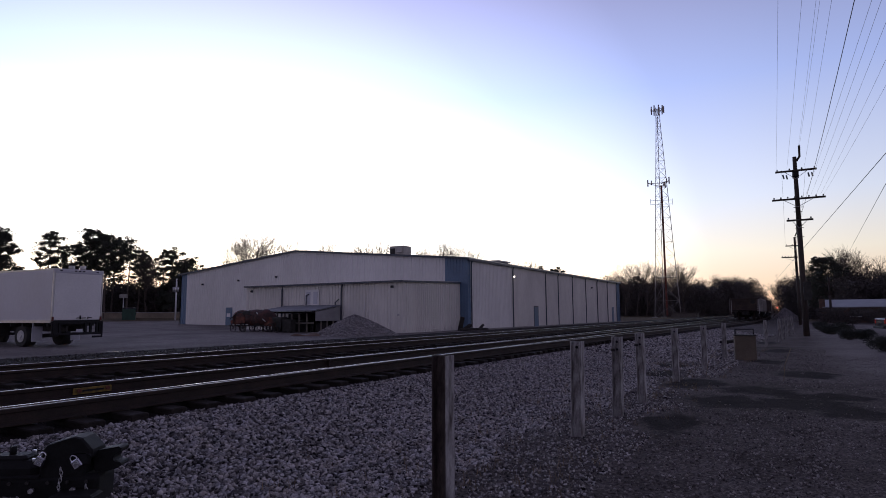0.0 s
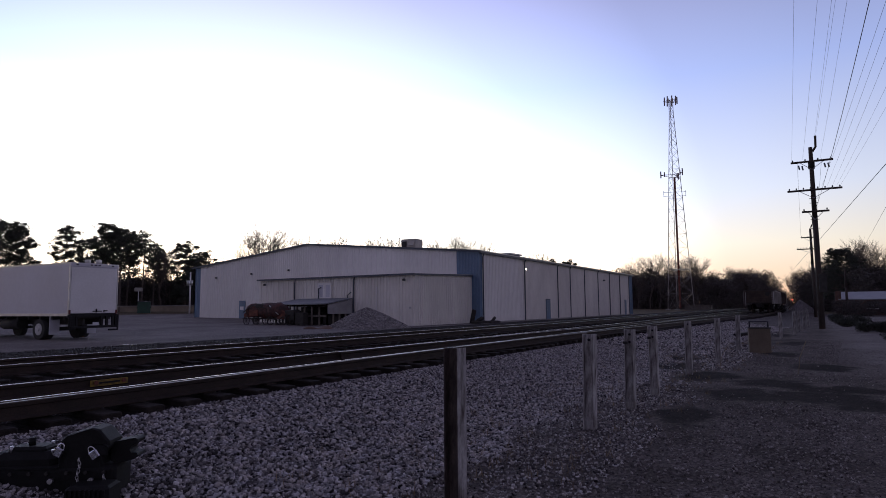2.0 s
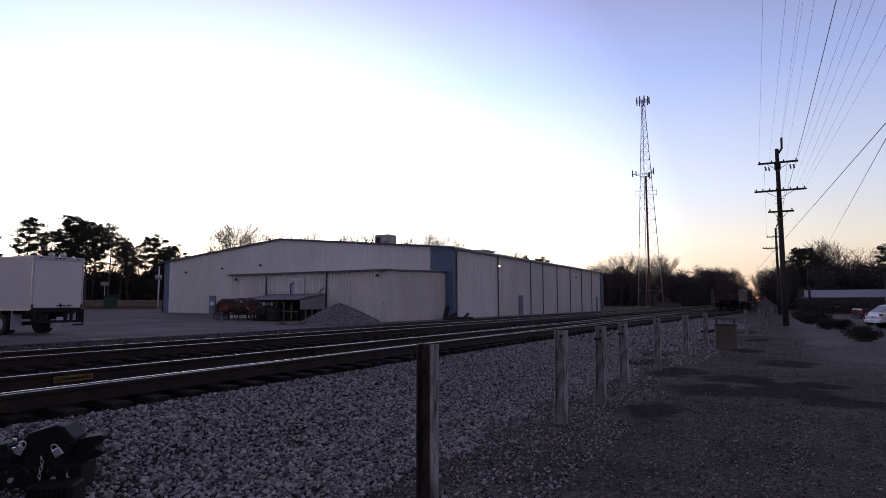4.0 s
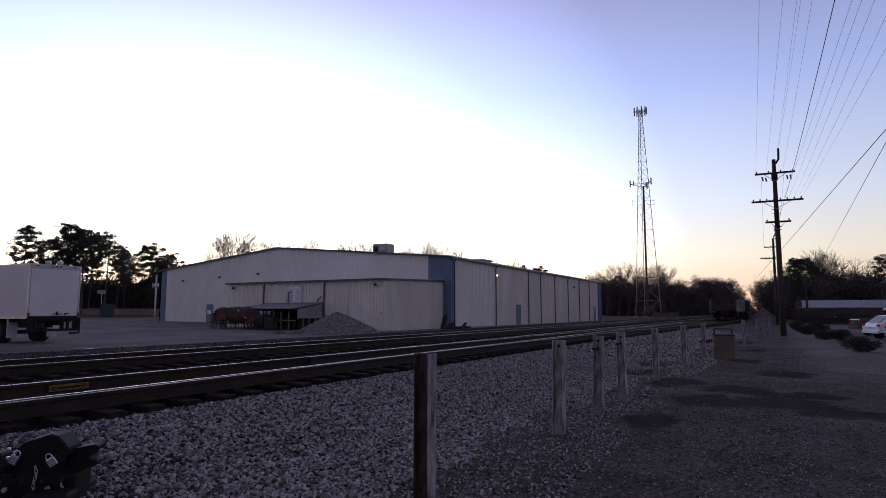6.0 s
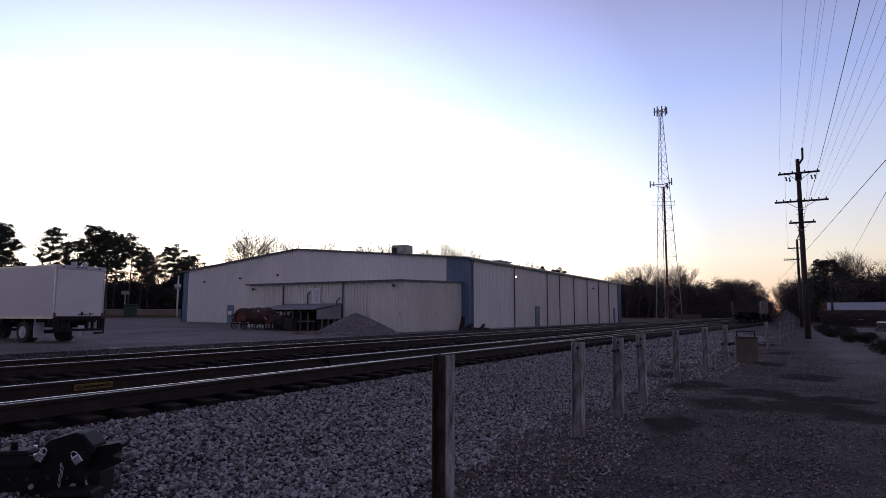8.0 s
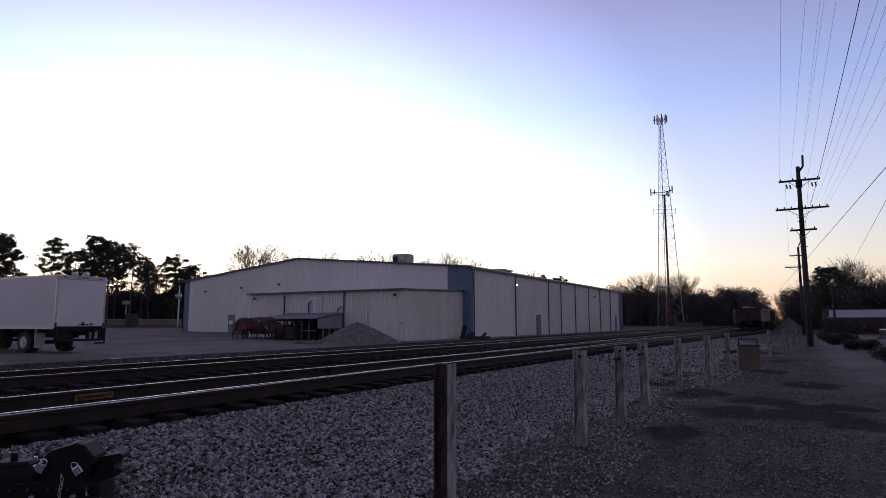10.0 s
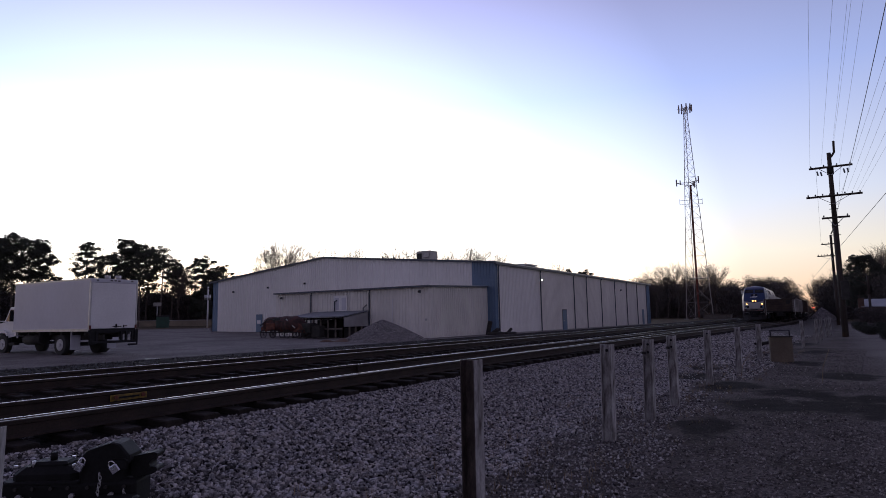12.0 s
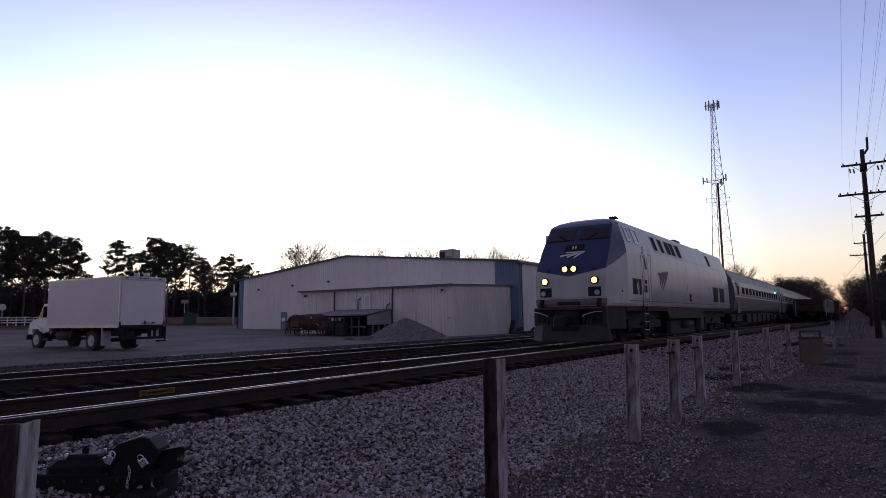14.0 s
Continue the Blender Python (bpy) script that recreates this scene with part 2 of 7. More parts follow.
# ---- mesh helpers ----
class M:
    """Collects the faces of one mesh."""

    def __init__(self):
        self.v, self.f, self.s = [], [], []

    def add(self, verts, faces, smooth=False):
        k = len(self.v)
        self.v += [tuple(p) for p in verts]
        self.f += [tuple(i + k for i in f) for f in faces]
        self.s += [smooth] * len(faces)
        return self

    def box(self, x0, x1, y0, y1, z0, z1, m=None):
        p = [(x, y, z) for z in (z0, z1) for y in (y0, y1) for x in (x0, x1)]
        if m:
            p = [m @ Vector(q) for q in p]
        return self.add(p, [(0, 2, 3, 1), (4, 5, 7, 6), (0, 1, 5, 4), (2, 6, 7, 3), (0, 4, 6, 2), (1, 3, 7, 5)])

    def cbox(self, x0, x1, y0, y1, z0, z1, c=0.02, m=None):
        """A box with chamfered vertical and top edges."""
        def ring(i, z):
            return [(x0 + i + c, y0 + i, z), (x1 - i - c, y0 + i, z), (x1 - i, y0 + i + c, z), (x1 - i, y1 - i - c, z),
                    (x1 - i - c, y1 - i, z), (x0 + i + c, y1 - i, z), (x0 + i, y1 - i - c, z), (x0 + i, y0 + i + c, z)]
        p = ring(0, z0) + ring(0, z1 - c) + ring(c, z1)
        if m:
            p = [m @ Vector(q) for q in p]
        f = [tuple(range(7, -1, -1)), tuple(range(16, 24))]
        for k in (0, 8):
            f += [(k + i, k + (i + 1) % 8, k + 8 + (i + 1) % 8, k + 8 + i) for i in range(8)]
        return self.add(p, f)

    def tube(self, p, q, r0, r1=None, n=8, cap=True):
        p, q, r1 = Vector(p), Vector(q), r0 if r1 is None else r1
        w = q - p
        if w.length < 1e-6:
            return self
        a = w.orthogonal().normalized()
        b = w.normalized().cross(a)
        ring = [(a * math.cos(2 * math.pi * i / n) + b * math.sin(2 * math.pi * i / n)) for i in range(n)]
        verts = [p + r0 * d for d in ring] + [q + r1 * d for d in ring]
        self.add(verts, [(i, (i + 1) % n, n + (i + 1) % n, n + i) for i in range(n)], n > 5)
        if cap:
            k = len(self.v) - 2 * n
            self.f += [tuple(k + i for i in range(n - 1, -1, -1)), tuple(k + n + i for i in range(n))]
            self.s += [False, False]
        return self

    def path(self, pts, r, n=6):
        """One bent tube along the points."""
        pts = [Vector(p) for p in pts]
        ways = [(b - a).normalized() for a, b in zip(pts, pts[1:])]
        u = ways[0].orthogonal().normalized()
        rings = []
        for k, p in enumerate(pts):
            w = (ways[max(0, k - 1)] + ways[min(k, len(ways) - 1)])
            w = w.normalized() if w.length > 1e-3 else ways[min(k, len(ways) - 1)]
            u = (u - w * u.dot(w)).normalized()
            v = w.cross(u)
            rings.append([p + r * (u * math.cos(2 * math.pi * i / n) + v * math.sin(2 * math.pi * i / n)) for i in range(n)])
        return self.loft(rings, smooth=n > 5)

    def loft(self, sections, closed=True, caps=True, smooth=False):
        n = len(sections[0])
        verts = [p for s in sections for p in s]
        f = []
        for k in range(len(sections) - 1):
            for i in range(n if closed else n - 1):
                j = (i + 1) % n
                f.append((k * n + i, k * n + j, (k + 1) * n + j, (k + 1) * n + i))
        self.add(verts, f, smooth)
        if caps and closed:
            e = (len(sections) - 1) * n
            self.add([verts[i] for i in range(n)], [tuple(range(n - 1, -1, -1))])
            self.add([verts[e + i] for i in range(n)], [tuple(range(n))])
        return self

    def prism(self, poly, axis, a, b):
        """A polygon in the plane across axis ('x': (y, z), 'y': (x, z), 'z': (x, y)), drawn out from a to b."""
        def at(p, t):
            return (t, p[0], p[1]) if axis == "x" else (p[0], t, p[1]) if axis == "y" else (p[0], p[1], t)
        return self.loft([[at(p, a) for p in poly], [at(p, b) for p in poly]])

    def grid(self, fn, nu, nv, smooth=True):
        verts = [fn(i / nu, j / nv) for j in range(nv + 1) for i in range(nu + 1)]
        w = nu + 1
        return self.add(verts, [(j * w + i, j * w + i + 1, (j + 1) * w + i + 1, (j + 1) * w + i) for j in range(nv) for i in range(nu)], smooth)

    def mesh(self, name, material):
        me = bpy.data.meshes.new(name)
        me.from_pydata(self.v, [], self.f)
        me.polygons.foreach_set("use_smooth", self.s)
        bm = bmesh.new()
        bm.from_mesh(me)
        bmesh.ops.recalc_face_normals(bm, faces=bm.faces)
        bm.to_mesh(me)
        bm.free()
        me.materials.append(material)
        return me


def part(name, m, material, parent, label="", kind="", at=None):
    """One mesh object under a thing, a part or a piece of the setting."""
    me = m if isinstance(m, bpy.types.Mesh) else m.mesh(name, material)
    ob = new(name, me)
    if parent:
        ob.parent = parent
    if at:
        ob.matrix_basis = at
    return tagged(ob, label, kind=kind)


def thing(name, label, category, at=None, group="", kind="", mesh=None, material=None):
    """A top-level thing: an Empty at its base, or one mesh."""
    ob = new(name, mesh.mesh(name, material) if mesh else None)
    if at:
        ob.matrix_basis = at
    return tagged(ob, label, category, group, kind)


def bevel(ob, width, segments=2):
    b = ob.modifiers.new("bevel", "BEVEL")
    b.width, b.segments, b.limit_method, b.angle_limit = width, segments, "ANGLE", radians(40)
    return ob


def raw(name, verts, faces, material, smooth=False):
    """A large mesh straight from arrays of triangles or quads."""
    me = bpy.data.meshes.new(name)
    verts, faces = np.asarray(verts, np.float32), np.asarray(faces, np.int32)
    k = faces.shape[1]
    me.vertices.add(len(verts))
    me.vertices.foreach_set("co", verts.ravel())
    me.loops.add(faces.size)
    me.loops.foreach_set("vertex_index", faces.ravel())
    me.polygons.add(len(faces))
    me.polygons.foreach_set("loop_start", np.arange(len(faces), dtype=np.int32) * k)
    me.polygons.foreach_set("use_smooth", np.full(len(faces), smooth))
    me.update(calc_edges=True)
    me.validate()
    me.materials.append(material)
    return me


# ---- plan of the tracks and the ground ----
RAIL_Z = 0.68
MAIN_X, SPACING, GAUGE = -7.9, 4.65, 1.51


def smooth(a, b, x):
    t = min(1, max(0, (x - a) / (b - a)))
    return t * t * (3 - 2 * t)


def main_x(y):
    """The near main track's centre: straight, then a long gentle curve to the left."""
    if y < 26:
        return MAIN_X
    if y < 148:
        return MAIN_X - (y - 26) ** 2 / 7800
    return MAIN_X - 122 ** 2 / 7800 - (y - 148) * 0.0313


def siding_off(y):
    """How far the siding has turned away from the main track."""
    if y < 5:
        return 0.0
    if y < 29:
        return (y - 5) ** 2 / 860
    if y < 50:
        return 0.67 + (y - 29) * 0.0558
    return 1.842 + (y - 50) * 0.075 if y < 72 else 3.492 + 0.3 * smooth(68, 110, y)


def heading(fn, y):
    return math.atan2(-(fn(y + 0.5) - fn(y - 0.5)), 1.0)


def lot_z(x):
    d = max(0.0, -25 - x)
    return 0.2 + 0.011 * min(d, 37) + 0.02 * min(max(d - 37, 0), 34)


LEFT_EDGE = 11.8
DIP = 0.13     # the lot lies lower where the truck stands


def ground_z(x, y):
    right = main_x(y) + siding_off(y) + 1.4
    left = main_x(y) - LEFT_EDGE
    if x > right:
        z = 0.40 * (1 - smooth(-0.4, 3.1, x - right))
        return z + 0.035 * noise.noise((x * 0.5, y * 0.5, 0)) * smooth(0, 3, x - right)
    if x < left:
        k = smooth(0, 1.3, left - x)
        return 0.43 * (1 - k) + (lot_z(x) - DIP * (1 - smooth(20, 30, y))) * k + 0.03 * k * noise.noise((x * 0.3, y * 0.3, 3))
    return min(0.43, 0.40 + 0.02 * (right - x))


# ---- ground: one sheet to the horizon ----
def zone_material():
    m = bpy.data.materials.new("ground_surfaces")
    m.use_nodes = True
    n, l = m.node_tree.nodes, m.node_tree.links
    b = n["Principled BSDF"]
    co, at = n.new("ShaderNodeTexCoord"), n.new("ShaderNodeAttribute")
    at.attribute_name = "zone"
    sep = n.new("ShaderNodeSeparateColor")
    l.new(at.outputs["Color"], sep.inputs[0])

    def nz(scale, detail=4.0, rough=0.6):
        t = n.new("ShaderNodeTexNoise")
        t.inputs["Scale"].default_value, t.inputs["Detail"].default_value, t.inputs["Roughness"].default_value = scale, detail, rough
        l.new(co.outputs["Object"], t.inputs["Vector"])
        return t.outputs["Fac"]

    broad, mid, fine = nz(0.28), nz(1.7, 6, 0.7), nz(26, 4, 0.7)
    stones = n.new("ShaderNodeTexVoronoi")
    stones.inputs["Scale"].default_value = 16
    l.new(co.outputs["Object"], stones.inputs["Vector"])

    def two(a, b_, fac, lo=0.35, hi=0.65):
        r = n.new("ShaderNodeValToRGB")
        r.color_ramp.elements[0].position, r.color_ramp.elements[1].position = lo, hi
        r.color_ramp.elements[0].color, r.color_ramp.elements[1].color = (*a, 1), (*b_, 1)
        l.new(fac, r.inputs[0])
        return r.outputs[0]

    def mix(a, b_, fac):
        x = n.new("ShaderNodeMix")
        x.data_type = "RGBA"
        l.new(fac, x.inputs["Factor"])
        l.new(a, x.inputs[6])
        l.new(b_, x.inputs[7])
        return x.outputs[2]

    def edge(fac, amount=0.9, by=None):
        """A zone's edge, frayed by a noise."""
        a = n.new("ShaderNodeMath")
        a.operation = "MULTIPLY_ADD"
        l.new(by or mid, a.inputs[0])
        a.inputs[1].default_value = amount
        s = n.new("ShaderNodeMath")
        s.operation = "SUBTRACT"
        l.new(fac, s.inputs[0])
        s.inputs[1].default_value = amount / 2
        l.new(s.outputs[0], a.inputs[2])
        r = n.new("ShaderNodeMapRange")
        r.inputs[1].default_value, r.inputs[2].default_value = 0.35, 0.65
        l.new(a.outputs[0], r.inputs[0])
        return r.outputs[0]

    dirt = two((0.06, 0.053, 0.051), (0.158, 0.142, 0.139), mid)
    blotch = n.new("ShaderNodeVectorMath")
    blotch.operation = "MULTIPLY"
    l.new(two((0.5, 0.48, 0.47), (1.2, 1.2, 1.22), nz(0.75, 8, 0.7), 0.36, 0.62), blotch.inputs[0])
    l.new(dirt, blotch.inputs[1])
    dirt = mix(blotch.outputs[0], two((0.05, 0.044, 0.039), (0.132, 0.12, 0.114), broad), fine)
    bed = two((0.05, 0.046, 0.046), (0.15, 0.142, 0.142), stones.outputs["Color"], 0.2, 0.8)
    lot = two((0.145, 0.136, 0.132), (0.225, 0.214, 0.208), broad)
    grass = two((0.06, 0.05, 0.033), (0.12, 0.10, 0.065), mid)
    oil = two((0.014, 0.012, 0.012), (0.032, 0.029, 0.028), mid)
    c = mix(dirt, bed, edge(sep.outputs[0]))
    c = mix(c, lot, sep.outputs[1])
    c = mix(c, grass, edge(sep.outputs[2]))
    c = mix(c, oil, edge(at.outputs["Alpha"], 2.0, nz(1.15, 7, 0.72)))
    g = n.new("ShaderNodeMapRange")
    g.inputs[1].default_value, g.inputs[2].default_value, g.inputs[3].default_value, g.inputs[4].default_value = 0.3, 0.7, 0.45, 1.55
    l.new(fine, g.inputs[0])
    grit = n.new("ShaderNodeTexVoronoi")
    grit.inputs["Scale"].default_value = 42
    l.new(co.outputs["Object"], grit.inputs["Vector"])
    gv = n.new("ShaderNodeVectorMath")
    gv.operation = "MULTIPLY"
    l.new(two((0.62, 0.62, 0.62), (1.45, 1.42, 1.4), grit.outputs["Color"], 0.2, 0.85), gv.inputs[0])
    l.new(c, gv.inputs[1])
    c = gv.outputs[0]
    v = n.new("ShaderNodeVectorMath")
    v.operation = "MULTIPLY"
    l.new(c, v.inputs[0])
    l.new(g.outputs[0], v.inputs[1])
    l.new(v.outputs[0], b.inputs["Base Color"])
    b.inputs["Roughness"].default_value = 0.92
    b.inputs["Specular IOR Level"].default_value = 0.04
    bp = n.new("ShaderNodeBump")
    bp.inputs["Strength"].default_value, bp.inputs["Distance"].default_value = 0.8, 0.03
    l.new(fine, bp.inputs["Height"])
    l.new(bp.outputs[0], b.inputs["Normal"])
    return m


# soft-edged oily patches on the dirt: x, y, half-length along x, half-length along y
OIL_SPOTS = [(-1.68, 9.6, 0.5, 1.15), (-3.15, 17.0, 0.55, 1.2), (-3.3, 19.6, 0.5, 1.0), (-1.2, 12.3, 0.9, 1.15), (-2.05, 15.0, 0.8, 1.4), (0.0, 12.5, 1.3, 1.2), (0.9, 11.7, 1.1, 1.0), (2.1, 11.1, 1.1, 0.9), (0.16, 18.3, 0.9, 1.2), (-0.74, 14.2, 1.1, 0.9), (0.6, 13.8, 0.9, 0.6), (-0.9, 22.5, 0.8, 1.4), (-0.8, 29, 0.8, 1.8), (-1.4, 36, 0.7, 2.4)]


def build_ground():
    def axis(fine_lo, fine_hi, step, lo, hi):
        a = list(np.arange(fine_lo, fine_hi, step))
        s, x = step, fine_hi
        while x < hi:
            a.append(x)
            s *= 1.18
            x += s
        a.append(hi)
        s, x = step, fine_lo
        while x > lo:
            s *= 1.18
            x -= s
            a.insert(0, max(x, lo))
        return np.array(a)
    xs, ys = axis(-22.5, 5, 0.25, -2500, 2500), axis(-2, 34, 0.3, -400, 4500)
    verts, zone = [], []
    for y in ys:
        right, left = main_x(y) + siding_off(y) + 1.4, main_x(y) - LEFT_EDGE
        for x in xs:
            z = ground_z(x, y)
            verts.append((x, y, z))
            bed = 1 - smooth(2.6, 4.1, x - right) if x > right else 1 - smooth(0.6, 1.6, left - x)
            lot = smooth(0.4, 1.4, left - x) * (1 - smooth(100, 104, y)) * (1 - smooth(74, 76, -x))
            if x > right:
                lot = 0.8 * smooth(0.2, 1.8, x) * smooth(15, 21, y) * (1 - smooth(88, 98, y)) * (1 - smooth(5, 7, x - 0.02 * y))
            grs = smooth(0.4, 1.4, left - x) * (1 - lot) + smooth(6, 9, x - 0.02 * y) * 0.6 + smooth(100, 130, y) * smooth(6, 12, abs(x - main_x(y)))
            grs += 0.85 * (1 - smooth(22, 29, -x)) * (1 - smooth(13, 17, y)) * smooth(0.4, 1.4, left - x)
            oil = max((1 - smooth(0.0, 1.45, math.hypot((x - a) / c, (y - b) / d)) for a, b, c, d in OIL_SPOTS), default=0) if x > -4 and y < 40 else 0
            if left + 0.3 < x < right:
                oil = 1.3 * (1 - smooth(-0.3, 0.0, x - right))
            zone += [bed, lot, min(1, grs), oil]
    w = len(xs)
    i, j = np.meshgrid(np.arange(w - 1), np.arange(len(ys) - 1))
    k = (j * w + i).ravel()
    me = raw("ground", verts, np.stack([k, k + 1, k + w + 1, k + w], 1), zone_material(), True)
    col = me.attributes.new("zone", "FLOAT_COLOR", "POINT")
    col.data.foreach_set("color", np.array(zone, np.float32))
    return tagged(new("ground", me), "compacted dirt and gravel ground beside the railway tracks", "ground", kind="structure")


ground = build_ground()


# ---- stones: the ballast is many single stones ----
def stones(name, places, sizes, material, label, seed, flat=0.7, low=False):
    """Angular stones at the given places, one joined mesh."""
    rng = np.random.default_rng(seed)
    t = (1 + 5 ** 0.5) / 2
    iv = np.array([(-1, t, 0), (1, t, 0), (-1, -t, 0), (1, -t, 0), (0, -1, t), (0, 1, t), (0, -1, -t), (0, 1, -t), (t, 0, -1), (t, 0, 1), (-t, 0, -1), (-t, 0, 1)]) / 1.9
    fc = np.array([(0, 11, 5), (0, 5, 1), (0, 1, 7), (0, 7, 10), (0, 10, 11), (1, 5, 9), (5, 11, 4), (11, 10, 2), (10, 7, 6), (7, 1, 8), (3, 9, 4), (3, 4, 2), (3, 2, 6), (3, 6, 8), (3, 8, 9),
                   (4, 9, 5), (2, 4, 11), (6, 2, 10), (8, 6, 7), (9, 8, 1)])
    if low:
        iv = np.array([(1, 0.2, 0), (-1, -0.1, 0.1), (0.1, 1, 0), (0, -1, -0.1), (0.2, 0, 1), (0, 0.1, -1)]) * 1.05
        fc = np.array([(0, 2, 4), (2, 1, 4), (1, 3, 4), (3, 0, 4), (2, 0, 5), (1, 2, 5), (3, 1, 5), (0, 3, 5)])
    n, c = len(places), len(iv)
    v = iv[None] * rng.uniform(0.62, 1.25, (n, c, 1))
    v = v * np.stack([rng.uniform(0.75, 1.4, n), rng.uniform(0.7, 1.1, n), rng.uniform(0.5, 0.95, n) * flat / 0.7], 1)[:, None]
    q = rng.normal(size=(n, 4)) * (1, 0.35, 0.35, 1)
    q /= np.linalg.norm(q, axis=1)[:, None]
    w, x, y, z = q.T
    r = np.stack([1 - 2 * (y * y + z * z), 2 * (x * y - z * w), 2 * (x * z + y * w), 2 * (x * y + z * w), 1 - 2 * (x * x + z * z), 2 * (y * z - x * w),
                  2 * (x * z - y * w), 2 * (y * z + x * w), 1 - 2 * (x * x + y * y)], 1).reshape(n, 3, 3)
    v = np.einsum("nij,nkj->nki", r, v) * (np.asarray(sizes)[:, None, None] * 0.5) + np.asarray(places)[:, None]
    faces = (fc[None] + c * np.arange(n)[:, None, None]).reshape(-1, 3)
    return tagged(new(name, raw(name, v.reshape(-1, 3), faces, material)), label, "gravel", kind="stuff")


def scatter_stones():
    rng = np.random.default_rng(5)
    places, sizes = [], []

    def sow(y0, y1, per_m2, lo, hi, x_from, x_to, sink=0.25):
        n = int((y1 - y0) * 4 * per_m2)
        for _ in range(n):
            y = rng.uniform(y0, y1)
            a, b = x_from(y), x_to(y)
            x = rng.uniform(a, b)
            if rng.uniform() > (b - a) / 4:
                continue
            if x > -4 and rng.uniform() < 0.97 * max(1 - smooth(0.75, 1.4, math.hypot((x - p) / c, (y - q) / d)) for p, q, c, d in OIL_SPOTS):
                continue
            s = rng.uniform(lo, hi)
            places.append((x, y, ground_z(x, y) + s * sink))
            sizes.append(s)
    edge = lambda y: main_x(y) + siding_off(y) + 1.28
    foot = lambda y: edge(y) + 3.5 + 0.9 * noise.noise((y * 0.6, 2, 1))
    sow(1.2, 8.5, 1450, 0.018, 0.062, edge, foot, 0.2)
    sow(2.5, 12, 420, 0.014, 0.042, lambda y: edge(y) + 3.0, lambda y: edge(y) + 4.9, 0.15)
    stones("ballast", places, sizes, STONE, "grey crushed-stone ballast heaped along the track", 6, flat=0.5)
    places.clear(), sizes.clear()
    sow(8.4, 20, 1000, 0.024, 0.06, edge, foot, 0.2)
    sow(12, 26, 120, 0.03, 0.07, lambda y: edge(y) + 3.0, lambda y: edge(y) + 4.7, 0.15)
    sow(20, 48, 180, 0.055, 0.11, edge, foot)
    stones("ballast", places, sizes, STONE, "grey crushed-stone ballast farther along the track", 8, low=True)
    places.clear(), sizes.clear()
    sow(0.5, 30, 60, 0.04, 0.08, lambda y: main_x(y) - 4.65 + 1.4, lambda y: main_x(y) - 1.4, 0.1)
    sow(3, 30, 25, 0.04, 0.09, lambda y: main_x(y) - 11.4, lambda y: main_x(y) - 6.2, 0.1)
    sow(1, 20, 110, 0.04, 0.09, lambda y: main_x(y) - 0.6, lambda y: main_x(y) + 0.6, 0.05)
    stones("ballast", places, sizes, DARK_STONE, "dark crushed stone between the tracks", 9, low=True)
    places.clear(), sizes.clear()
    side = lambda y: edge(y) + 2.9
    sow(3, 13, 320, 0.008, 0.04, side, lambda y: edge(y) + 6.9)
    sow(3, 13, 260, 0.008, 0.034, lambda y: edge(y) + 6.5, lambda y: edge(y) + 10.4)
    sow(13, 30, 130, 0.012, 0.04, side, lambda y: edge(y) + 6.9)
    sow(10, 26, 90, 0.012, 0.035, lambda y: edge(y) + 6.5, lambda y: edge(y) + 10.5)
    stones("loose_gravel", places, sizes, PEBBLE, "loose pebbles strewn over the compacted dirt", 7, low=True)
    places.clear(), sizes.clear()
    sow(-9, 1.25, 330, 0.036, 0.078, edge, foot)
    sow(-6, 3.0, 60, 0.012, 0.04, side, lambda y: edge(y) + 6.9)
    stones("ballast", places, sizes, STONE, "grey crushed-stone ballast heaped along the track", 12, low=True)


scatter_stones()


# ---- tracks ----
PROFILE = [(-0.07, 0), (0.07, 0), (0.07, 0.012), (0.018, 0.035), (0.012, 0.12), (0.034, 0.132), (0.036, 0.165), (0.03, 0.172), (-0.03, 0.172), (-0.036, 0.165), (-0.034, 0.132), (-0.012, 0.12), (-0.018, 0.035), (-0.07, 0.012)]
HEAD = [(-0.012, 0.168), (0.012, 0.168), (0.011, 0.175), (0.009, 0.1765), (-0.009, 0.1765), (-0.011, 0.175)]


def sweep(fn, ys, profile, base):
    return M().loft([[(fn(y) + px, y, base + pz) for px, pz in profile] for y in ys], smooth=False)


def build_rail(fn, ys, parent, name="rail", head=None):
    r = part(name, sweep(fn, ys, PROFILE, RAIL_Z - 0.176), RAIL_SIDE, parent, "rust-brown steel rail")
    part("railhead", sweep(fn, ys, HEAD, RAIL_Z - 0.1755), head or RAIL_TOP, r, "polished running surface")
    return r


LINE = list(np.arange(-30, 30, 3.0)) + list(np.arange(30, 160, 6.0)) + list(np.arange(160, 900, 40.0))


